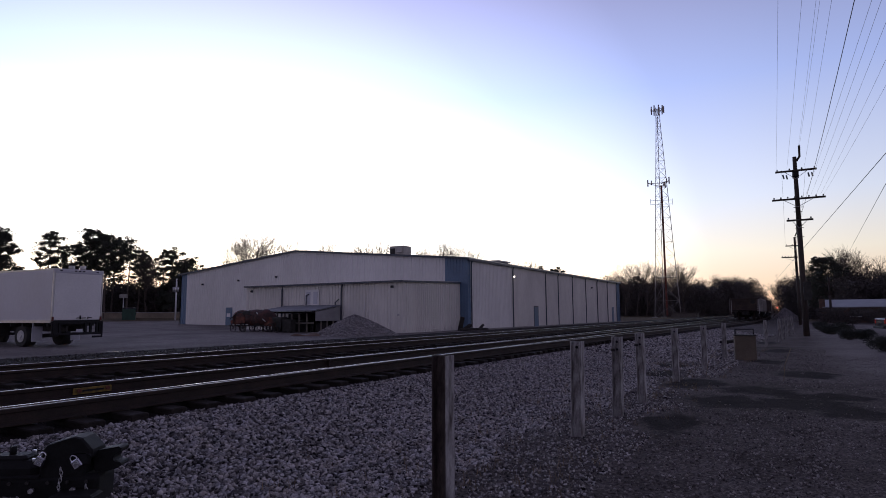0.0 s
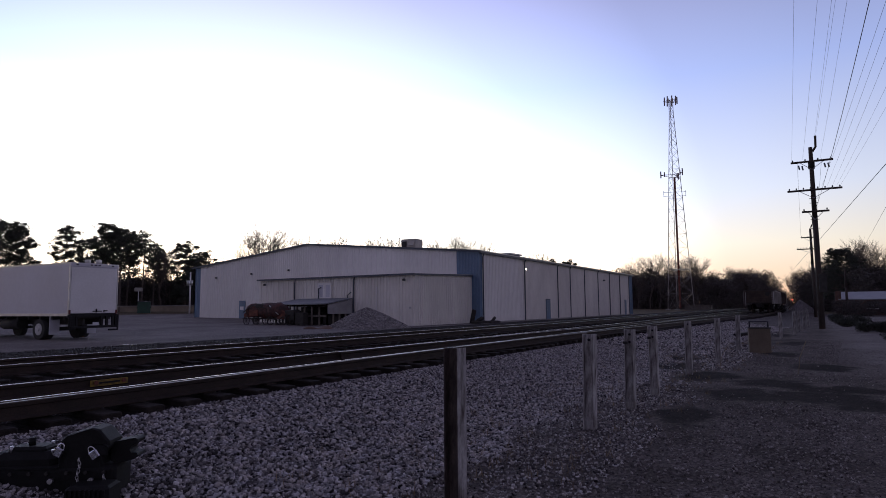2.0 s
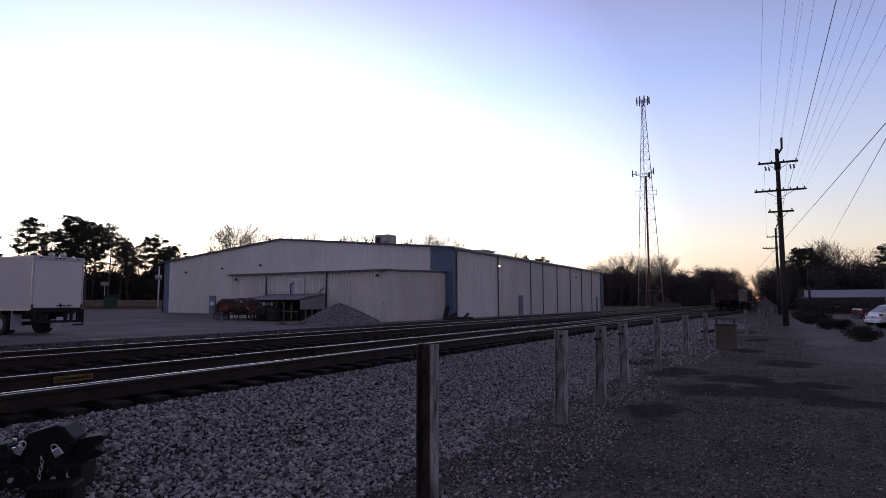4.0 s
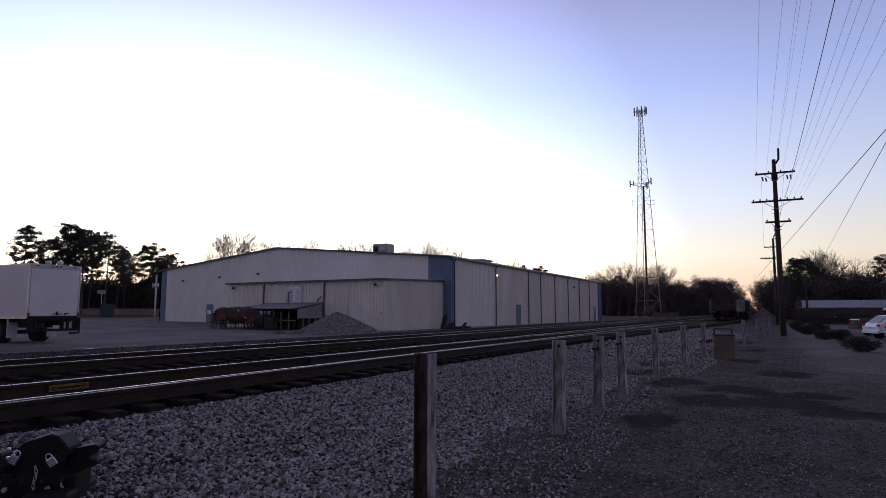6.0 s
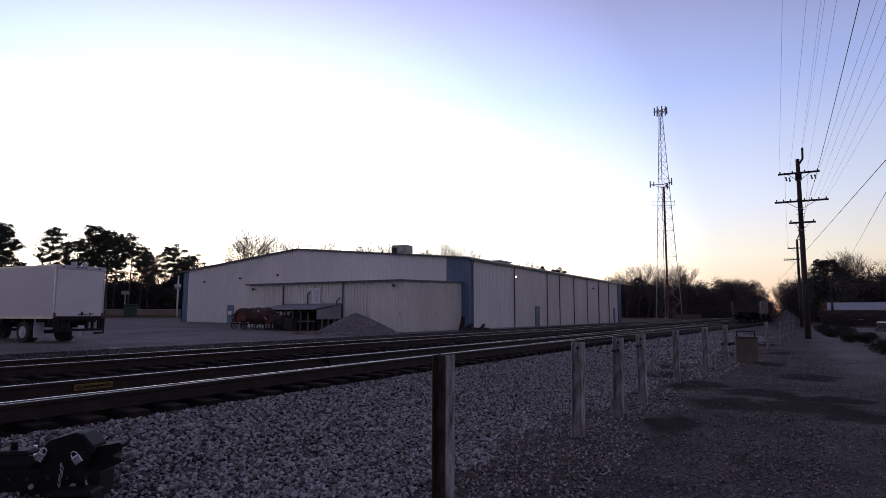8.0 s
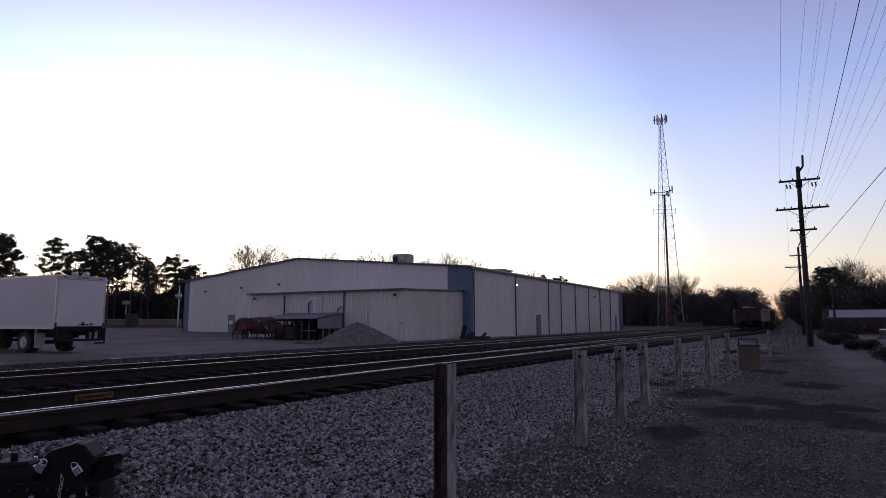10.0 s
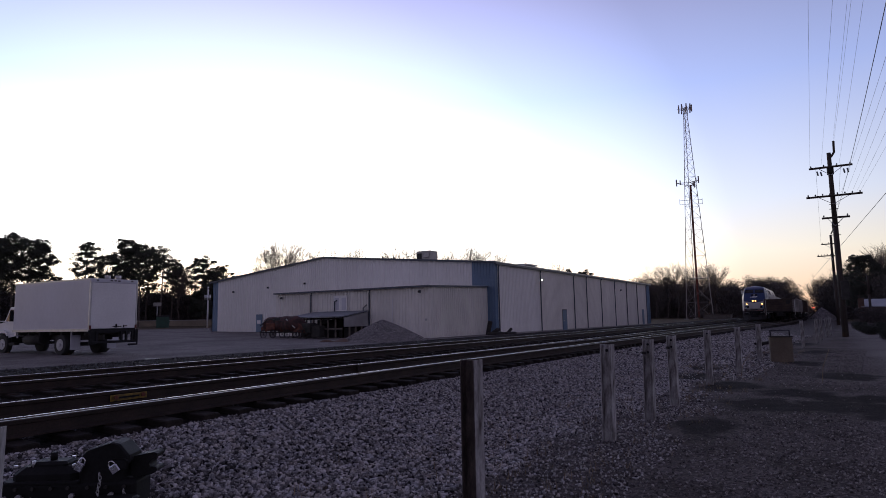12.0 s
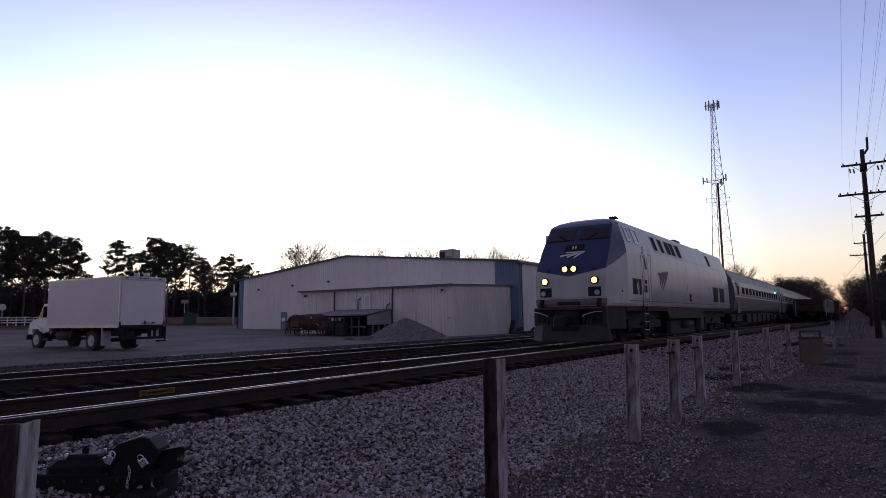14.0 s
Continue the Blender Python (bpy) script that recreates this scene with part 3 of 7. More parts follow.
def build_track(name, fn, label, tie_from, tie_to, ys):
    t = tagged(new(name), label, "railway track", kind="structure")
    for side in (-1, 1):
        build_rail(lambda y: fn(y) + side * GAUGE / 2, ys, t)
    tie = M().cbox(-1.3, 1.3, -0.115, 0.115, -0.17, 0, 0.012).mesh("tie", TIE)
    plate = M().cbox(-0.17, 0.17, -0.09, 0.09, 0, 0.016, 0.004).mesh("tie_plate", RAIL_SIDE)
    rng = random.Random(len(name))
    y = tie_from
    n = 0
    rest = M()
    while y < tie_to:
        m = pose(fn(y) + rng.uniform(-0.05, 0.05), y, RAIL_Z - 0.19 + rng.uniform(-0.012, 0.006), 0, 0, math.degrees(heading(fn, y)) + rng.uniform(-1.5, 1.5))
        if n < 110:
            o = part("tie", tie, TIE, t, at=m)
            if y < 24:
                for side in (-1, 1):
                    part("tie_plate", plate, RAIL_SIDE, o, at=pose(side * GAUGE / 2, 0, 0.0))
        else:
            rest.box(-1.3, 1.3, -0.115, 0.115, -0.17, 0, m)
        n += 1
        y += 0.53 + rng.uniform(-0.02, 0.02)
    part("ties", rest, TIE, t, "far creosoted ties", kind="stuff")
    return t


near_track = build_track("near_main_track", main_x, "near main railway track with polished rails on creosoted ties", -4, 200, LINE)
far_track = build_track("far_main_track", lambda y: main_x(y) - SPACING, "far main railway track with worn rails on dark ties", -2, 200, LINE)
side_fn = lambda y: main_x(y) + siding_off(y)
SIDE_LINE = list(np.arange(-5.0, 90, 2.5)) + list(np.arange(90, 330, 12.0))
siding = tagged(new("siding_track"), "dull siding track that branches off through a turnout", "railway track", kind="structure")
build_rail(lambda y: side_fn(y) + GAUGE / 2 + 0.16 * (1 - smooth(4, 14, y)), SIDE_LINE, siding, head=RAIL_DULL)
build_rail(lambda y: side_fn(y) - GAUGE / 2 + 0.16 * (1 - smooth(4, 14, y)), [y for y in SIDE_LINE if y > 9], siding, head=RAIL_DULL)
far_ties = M()
for k in range(260):
    yy = 27 + 0.6 * k
    far_ties.box(-1.3, 1.3, -0.115, 0.115, -0.17, 0, pose(side_fn(yy), yy, RAIL_Z - 0.195, 0, 0, math.degrees(heading(side_fn, yy))))
part("ties", far_ties, TIE, siding, "dark weathered siding ties", kind="stuff")

# guard bar and yellow track fitting between the rails of the near track
fitting = thing("track_fitting", "worn yellow metal fitting bolted to the rail", "track fitting", pose(-8.615, 5.05, RAIL_Z - 0.14, 0, 0, 0))
part("plate", M().cbox(0.0, 0.02, -0.27, 0.27, 0.0, 0.085, 0.006), YELLOW, fitting)
for dy in (-0.2, 0.2):
    part("bolt", M().tube((0.02, dy, 0.05), (0.05, dy, 0.05), 0.03, n=6), RUST, fitting, "rusty bolt head")
part("slot", M().cbox(0.0205, 0.024, -0.15, 0.15, 0.03, 0.055, 0.0015), BLACK, fitting, "dark recess")


# ---- warehouse ----
def ribbed(p, q, z0, top, out, period=0.3, proud=0.035, thick=0.16, step=None):
    """A ribbed metal wall from p to q in plan, up to top(s), its ribs towards out."""
    p, q, out = Vector(p), Vector(q), Vector(out)
    L = (q - p).length
    d = (q - p) / L
    s, pts = 0.0, []
    while s < L - 0.01:
        for a, h in ((0, 0), (period - 0.09, 0), (period - 0.065, proud), (period - 0.025, proud)):
            if s + a < L:
                pts.append((s + a, h))
        s += period
    pts.append((L, 0))
    m = M()
    m.loft([[(*(p + d * a + out * h), z) for a, h in pts] for z in (z0,)] + [[(*(p + d * a + out * h), top(a)) for a, h in pts]], closed=False)
    back = p - out * thick, q - out * thick
    m.add([(*p, z0), (*q, z0), (*back[1], z0), (*back[0], z0), (*p, top(0)), (*q, top(L)), (*back[1], top(L)), (*back[0], top(0))], [(2, 3, 7, 6), (0, 4, 7, 3), (1, 2, 6, 5)])
    return m


WX0, WX1, WY0, WY1, EAVE, RIDGE, RX = -63.2, -24.66, 47.0, 99.9, 6.42, 8.2, -44.9


def gable(x):
    return EAVE + (RIDGE - EAVE) * (1 - (x - RX) / ((WX1 if x > RX else WX0) - RX))


def downspout(x, y, z0, z1, dx, dy, parent, material=TRIM_DARK):
    m = M().box(x - 0.045, x + 0.045, y - 0.045, y + 0.045, z0, z1)
    m.tube((x, y, z1), (x - dx * 0.12, y - dy * 0.12, z1 + 0.25), 0.06, n=6)
    return part("downspout", m, material, parent, "dark metal downspout")


def wall_lamp(x, y, z, dx, dy, parent, lit=False):
    l = part("wall_lamp", M().cbox(x - 0.085, x + 0.085, y - 0.085, y + 0.085, z, z + 0.2, 0.03), TRIM_DARK, parent, "wall-pack lamp")
    part("lens", M().cbox(x + dx * 0.1 - 0.075, x + dx * 0.1 + 0.075, y + dy * 0.1 - 0.075, y + dy * 0.1 + 0.075, z + 0.02, z + 0.17, 0.03), LAMP_WARM if lit else GLASS, l, "lit lens" if lit else "")
    return l


def build_warehouse():
    w = thing("warehouse", "long pale metal-sided warehouse with blue corner panels", "warehouse")
    for a, b, material in ((WX0, -62.1, TRIM_BLUE), (-62.1, -26.95, SIDING_WHITE), (-26.95, WX1, TRIM_BLUE)):
        if a < RX < b:
            for c, d in ((a, RX), (RX, b)):
                part("front_wall", ribbed((c, WY0), (d, WY0), -0.1, lambda s, c=c: gable(c + s), (0, -1)), material, w)
        else:
            part("corner_panel", ribbed((a, WY0), (b, WY0), -0.1, lambda s, a=a: gable(a + s), (0, -1)), material, w, "faded blue corner panel")
    for a, b, material in ((WY0 + 0.165, 47.5, TRIM_BLUE), (47.5, 56.5, SIDING_WHITE), (56.5, 97.9, SIDING_TAN), (97.9, WY1, TRIM_BLUE)):
        part("side_wall" if b - a > 2 else "corner_panel", ribbed((WX1, a), (WX1, b), -0.2, lambda s: EAVE, (1, 0)), material, w)
    part("rear_wall", ribbed((WX1, WY1), (RX, WY1), -0.1, lambda s: gable(WX1 - s), (0, 1), 1.2), SIDING_TAN, w)
    part("rear_wall", ribbed((RX, WY1), (WX0, WY1), -0.1, lambda s: gable(RX - s), (0, 1), 1.2), SIDING_TAN, w)
    part("side_wall", ribbed((WX0, WY1), (WX0, WY0), -0.1, lambda s: EAVE, (-1, 0), 1.2), SIDING_TAN, w)
    for sx in (-1, 1):
        e = WX1 + 0.25 if sx > 0 else WX0 - 0.25
        ez = EAVE - 0.02
        part("roof", M().prism([(RX, RIDGE + 0.03), (e, ez + 0.03), (e, ez + 0.11), (RX, RIDGE + 0.11)], "y", WY0 - 0.2, WY1 + 0.2), ROOF_METAL, w)
        part("rake_trim", M().prism([(RX, RIDGE - 0.03), (e, ez - 0.05), (e, ez + 0.13), (RX, RIDGE + 0.14)], "y", WY0 - 0.26, WY0 - 0.202), TRIM_DARK, w)
    part("gutter", M().box(WX1 + 0.04, WX1 + 0.24, WY0 - 0.2, WY1 + 0.2, EAVE - 0.16, EAVE + 0.0), TRIM_DARK, w, "dark eave gutter")
    for y in (56.6, 65.9, 70.1, 75.5, 81.2, 86.7, 92.1, 97.4):
        downspout(WX1 + 0.1, y, 0.25, EAVE - 0.4, -1, 0, w)
    downspout(WX1 + 0.1, 47.5, 0.25, EAVE - 0.4, -1, 0, w)
    wall_lamp(WX1 + 0.25, 56.35, 5.2, 1, 0, w, lit=True)
    wall_lamp(WX1 + 0.2, 83.6, 5.0, 1, 0, w)
    for x, z in ((-59.1, 5.1), (-53.2, 5.35), (-47.5, 5.55)):
        wall_lamp(x, WY0 - 0.15, z, 0, -1, w)
    d = part("door", M().box(WX1 + 0.037, WX1 + 0.08, 62.35, 63.45, 0.2, 2.3), TRIM_BLUE, w, "grey-blue personnel door")
    part("frame", M().box(WX1 + 0.036, WX1 + 0.06, 62.23, 63.57, 0.2, 2.4), TRIM_DARK, d)
    part("handle", M().tube((WX1 + 0.08, 62.55, 1.2), (WX1 + 0.14, 62.55, 1.2), 0.03), GALV, d)
    d = part("door", M().box(WX1 + 0.037, WX1 + 0.08, 94.7, 95.7, 0.2, 2.5), TRIM_BLUE, w, "grey-blue personnel door")
    d = part("door", M().box(-55.2, -54.2, WY0 - 0.08, WY0 - 0.037, 0.4, 2.5), TRIM_BLUE, w, "blue personnel door with a small sign")
    part("sign", M().box(-55.0, -54.45, WY0 - 0.1, WY0 - 0.082, 1.45, 1.85), WHITE_PAINT, d, "small white notice")
    part("footing", M().box(WX1 - 0.1, WX1 + 0.05, WY0, WY1, -0.2, 0.28), CONCRETE, w, "concrete footing")
    return w


build_warehouse()

AX0, AX1, AY0 = -42.2, -25.46, 38.1


def build_annex():
    a = thing("warehouse_annex", "tan ribbed-metal annex with a low shed roof", "annex")
    top = 4.06
    rise = 0.03
    part("front_wall", ribbed((AX0, AY0), (AX1, AY0), -0.1, lambda s: top, (0, -1), 0.3, 0.045), SIDING_TAN, a)
    part("side_wall", ribbed((AX1, AY0 + 0.165), (AX1, WY0 - 0.04), -0.1, lambda s: top + s * rise, (1, 0), 0.3, 0.045), SIDING_TAN, a)
    part("side_wall", ribbed((AX0, WY0 - 0.04), (AX0, AY0 + 0.165), -0.1, lambda s: top + (WY0 - AY0 - 0.2 - s) * rise, (-1, 0), 0.3), SIDING_TAN, a)
    part("roof", M().prism([(AY0 - 0.25, top + 0.02), (WY0 - 0.05, top + 0.29), (WY0 - 0.05, top + 0.36), (AY0 - 0.25, top + 0.09)], "x", AX0 - 0.15, AX1 + 0.12), ROOF_METAL, a)
    part("gutter", M().box(AX0 + 0.08, AX1 + 0.12, AY0 - 0.4, AY0 - 0.256, top - 0.02, top + 0.1), TRIM_DARK, a, "dark eave gutter")
    part("rake_trim", M().prism([(AY0 - 0.25, top - 0.05), (WY0 - 0.05, top + 0.2), (WY0 - 0.05, top + 0.34), (AY0 - 0.25, top + 0.08)], "x", AX1 + 0.125, AX1 + 0.16), TRIM_DARK, a, "dark rake trim")
    for x in (-37.8, -31.35):
        downspout(x, AY0 - 0.1, 0.2, top - 0.3, 0, -1, a)
    m = M().path([(-31.95, AY0 - 0.12, 0.3), (-31.95, AY0 - 0.12, 2.6), (-31.55, AY0 - 0.14, 2.85)], 0.045)
    part("conduit", m, TRIM_DARK, a)
    for x0, x1 in ((-35.2, -34.45), (-34.43, -33.68)):
        d = part("door", M().cbox(x0, x1, AY0 - 0.1, AY0 - 0.05, 1.6, 3.68, 0.01), WHITE_PAINT, a, "white door leaf")
        part("panel", M().cbox(x0 + 0.15, x1 - 0.15, AY0 - 0.115, AY0 - 0.1, 2.5, 3.5, 0.01), BOX_WHITE_SHADED, d)
    part("vent_pipe", M().path([(-34.98, AY0 - 0.2, 1.7), (-34.98, AY0 - 0.2, 3.2), (-34.7, AY0 - 0.2, 3.3)], 0.05), TRIM_DARK, a)
    part("vent_pipe", M().tube((-29.0, AY0 - 0.1, 1.2), (-29.0, AY0 - 0.1, 3.2), 0.03), WHITE_PAINT, a, "thin white pipe")
    for x in (-41.3, -26.35):
        wall_lamp(x, AY0 - 0.2, 3.6, 0, -1, a)
    part("meter", M().cbox(-25.95, -25.78, AY0 - 0.14, AY0 - 0.05, 1.5, 1.65, 0.02), GALV, a)
    return a


build_annex()


def build_hvac():
    h = thing("rooftop_unit", "grey boxy rooftop air-conditioning unit", "air conditioner", pose(-37.5, 55.5, 7.36))
    bevel(part("casing", M().cbox(-0.95, 0.95, -0.75, 0.75, 0.2, 1.72, 0.05), mat("weathered_unit_casing", (0.42, 0.40, 0.36), 0.6, 0, 0.15, 1, 12, 0.1, 0.004), h), 0.02)
    part("curb", M().box(-0.85, 0.85, -0.65, 0.65, -0.1, 0.199), TRIM_DARK, h)
    part("grille", M().box(-0.8, -0.2, -0.79, -0.752, 0.6, 1.45), DIRTY_BLACK, h, "dark intake grille")
    part("hood", M().prism([(-0.75, 0.9), (-0.75, 1.45), (-1.05, 0.95)], "x", 0.15, 0.8), bpy.data.materials["weathered_unit_casing"], h)


build_hvac()
vent = thing("roof_vent", "low metal ridge vent on the warehouse roof", "roof vent", pose(-29.7, 64.5, 6.8))
part("casing", M().cbox(-0.6, 0.6, -1.5, 1.5, 0, 0.75, 0.1), ROOF_METAL, vent)
part("cap", M().cbox(-0.75, 0.75, -1.65, 1.65, 0.75, 0.9, 0.05), ROOF_METAL, vent)


# ---- the passenger train: local y runs back from the nose, z up from the rail head ----
# half widths of the body by height over the rail, and the folded nose: at each height the front
# crease's half width and setback, then the shoulder crease's setback
SECTION = [(1.20, 1.47), (1.32, 1.52), (2.0, 1.522), (2.6, 1.508), (3.05, 1.468), (3.4, 1.39), (4.10, 1.15), (4.20, 1.03), (4.30, 0.66), (4.36, 0.28), (4.385, 0.02)]
NOSE_LEVELS = [(1.20, 1.19, 0.60, 1.76), (1.32, 1.21, 0.56, 1.76), (2.25, 1.21, 0.56, 1.86), (2.45, 1.21, 0.63, 1.90), (3.05, 1.20, 1.03, 1.97), (4.00, 1.12, 1.70, 2.10), (4.10, 1.05, 1.86, 2.18),
               (4.20, 0.92, 2.06, 2.30), (4.30, 0.58, 2.34, 2.52), (4.36, 0.24, 2.62, 2.72), (4.385, 0.015, 2.86, 2.88)]
CREASE, SHOULDER = 0.6, 0.85
BODY_FROM = 2.9


def between(rows, z):
    for p, q in zip(rows, rows[1:]):
        if z <= q[0]:
            t = max(0.0, (z - p[0]) / (q[0] - p[0]))
            return [a + (b - a) * t for a, b in zip(p[1:], q[1:])]
    return list(rows[-1][1:])


def side_x(z, off=0.0):
    return between(SECTION, z)[0] + off


def a_of(x):
    """The nose's own measure across its front face, for a distance from its middle."""
    return x * CREASE / 1.2


def nose_skin(a, z):
    wa, ya, yb = between(NOSE_LEVELS, z)
    wb = side_x(z)
    k = min(abs(a), 1.0)
    if k < CREASE:
        q = k / CREASE
        x, y = wa * q, ya - 0.05 * (1 - q * q)
    elif k < SHOULDER:
        q = (k - CREASE) / (SHOULDER - CREASE)
        x, y = wa + (wb - 0.012 - wa) * q, ya + (yb - ya) * q
    else:
        q = (k - SHOULDER) / (1 - SHOULDER)
        x, y = wb - 0.012 * (1 - q), yb + (BODY_FROM - yb) * q
    return Vector((math.copysign(x, a), y, z))


def nose_at(a, z, off=0.0):
    """A point of the nose: a from -1 (its right) to 1, at height z, off metres out from the skin."""
    p = nose_skin(a, z)
    if off:
        e = 0.01 if a < 0.98 else -0.01
        n = (nose_skin(a + e, z) - p).cross(nose_skin(a, z + 0.02) - p) * (1 if e > 0 else -1)
        p = p + n.normalized() * off
    return p


def paint_line(a):
    """The height at which the nose's grey meets its blue: a shallow V, steep over the folded corner."""
    b = abs(a)
    return 2.20 + 0.24 * b / CREASE if b < CREASE else 2.44 + 0.60 * (b - CREASE) / (SHOULDER - CREASE)


def nose_sheet(a0, a1, low, high, nu, nv, name, material, parent, label):
    stops = [1.32, 2.25, 2.45, 3.05, 4.0, 4.1, 4.2, 4.3, 4.36]
    cuts = sorted({a0, a1} | {a0 + (a1 - a0) * i / nu for i in range(nu + 1)} | {c for c in (-SHOULDER, -CREASE, 0.0, CREASE, SHOULDER) if a0 < c < a1})

    def rows(a):
        lo, hi = low(a), high(a)
        return [lo + (hi - lo) * j / nv for j in range(nv + 1)]
    m = M()
    verts = []
    for a in cuts:
        zs = rows(a)
        snapped = [min(stops, key=lambda q, z=z: abs(q - z)) if 0 < i < nv and min(abs(q - z) for q in stops) < 0.04 else z for i, z in enumerate(zs)]
        verts.append([nose_at(a, z) for z in snapped])
    n = nv + 1
    m.add([p for c in verts for p in c], [(i * n + j, (i + 1) * n + j, (i + 1) * n + j + 1, i * n + j + 1) for i in range(len(cuts) - 1) for j in range(nv)], True)
    o = part(name, m, material, parent, label)
    o.data.set_sharp_from_angle(angle=radians(16))
    return o


def patch(a0, a1, z0, z1, off=0.02, n=6, slant=0.0, slant_top=None):
    """A piece that follows the nose's skin, with thickness."""
    st = slant if slant_top is None else slant_top
    m = M()
    m.grid(lambda u, v: nose_at(a0 + (a1 - a0) * u, z0 + (z1 - z0) * v + (slant * (1 - v) + st * v) * u, off), n, 4, smooth=False)
    for u0, v0, u1, v1 in ((0, 0, 1, 0), (1, 0, 1, 1), (1, 1, 0, 1), (0, 1, 0, 0)):
        def f(s, t, q=(u0, v0, u1, v1)):
            u, v = q[0] + (q[2] - q[0]) * s, q[1] + (q[3] - q[1]) * s
            return nose_at(a0 + (a1 - a0) * u, z0 + (z1 - z0) * v + (slant * (1 - v) + st * v) * u, off * (1 - t) - 0.03 * t)
        m.grid(f, n, 1, smooth=False)
    return m


def side_panel(sx, y0, y1, z0, z1, off=0.012, thick=0.03, lean=0.0):
    """A panel on the body's side between two stations and two heights."""
    m = M()
    xs = [(side_x(z0, off), z0), (side_x((z0 + z1) / 2, off), (z0 + z1) / 2), (side_x(z1, off), z1)]
    sec = [[(sx * x, y + lean * (z - z0), z) for x, z in xs] + [(sx * (x - thick), y + lean * (z - z0), z) for x, z in reversed(xs)] for y in (y0, y1)]
    return m.loft(sec)


def side_frame(sx, y0, y1, z0, z1, bar=0.04, off=0.02):
    """Four bars round an opening on the body's side."""
    m = M()
    for a, b, c, d in ((y0 - bar, y1 + bar, z0 - bar, z0), (y0 - bar, y1 + bar, z1, z1 + bar), (y0 - bar, y0, z0, z1), (y1, y1 + bar, z0, z1)):
        q = side_panel(sx, a, b, c, d, off, 0.03)
        m.add(q.v, q.f)
    return m


def slatted(sx, y0, y1, z0, z1, parent, label, step=0.07):
    """A dark opening with proud horizontal slats."""
    g = part("grille", side_panel(sx, y0, y1, z0, z1, 0.006), BLACK, parent, label)
    n = max(2, int((z1 - z0) / step))
    for k in range(n):
        z = z0 + (z1 - z0) * (k + 0.3) / n
        part("slat", side_panel(sx, y0 + 0.02, y1 - 0.02, z, z + 0.022, 0.024, 0.02), LOCO_SKIRT, g)
    part("frame", side_frame(sx, y0, y1, z0, z1, 0.03, 0.016), LOCO_GREY, g)
    return g


def wheelset(y, parent, r=0.5):
    for sx in (-1, 1):
        w = part("wheel", M().tube((sx * 0.68, y, r), (sx * 0.82, y, r), r, n=24), RAIL_SIDE, parent, "dusty steel wheel")
        part("hub", M().tube((sx * 0.82, y, r), (sx * 1.06, y, r), 0.15, n=12), LOCO_DARK, w)
    part("axle", M().tube((-0.7, y, r), (0.7, y, r), 0.09, n=10), LOCO_DARK, parent)


def build_truck_frame(y, parent, base=2.8, label="grimy bogie frame"):
    b = part("bogie", M().box(-1.2, -0.95, y - base / 2 - 0.6, y + base / 2 + 0.6, 0.48, 0.78).box(0.95, 1.2, y - base / 2 - 0.6, y + base / 2 + 0.6, 0.48, 0.78)
             .box(-0.95, 0.95, y - 0.25, y + 0.25, 0.5, 0.85), LOCO_DARK, parent, label)
    for sx in (-1, 1):
        for dy in (-0.45, 0.45):
            part("spring", M().tube((sx * 1.12, y + dy, 0.3), (sx * 1.12, y + dy, 0.5), 0.12, n=10), LOCO_DARK, b)
        part("damper", M().tube((sx * 1.24, y - 0.7, 0.6), (sx * 1.24, y + 0.1, 0.85), 0.05, n=8), LOCO_DARK, b)
    for dy in (-base / 2, base / 2):
        wheelset(y + dy, parent)
    return b


LOCO_LEN = 20.6


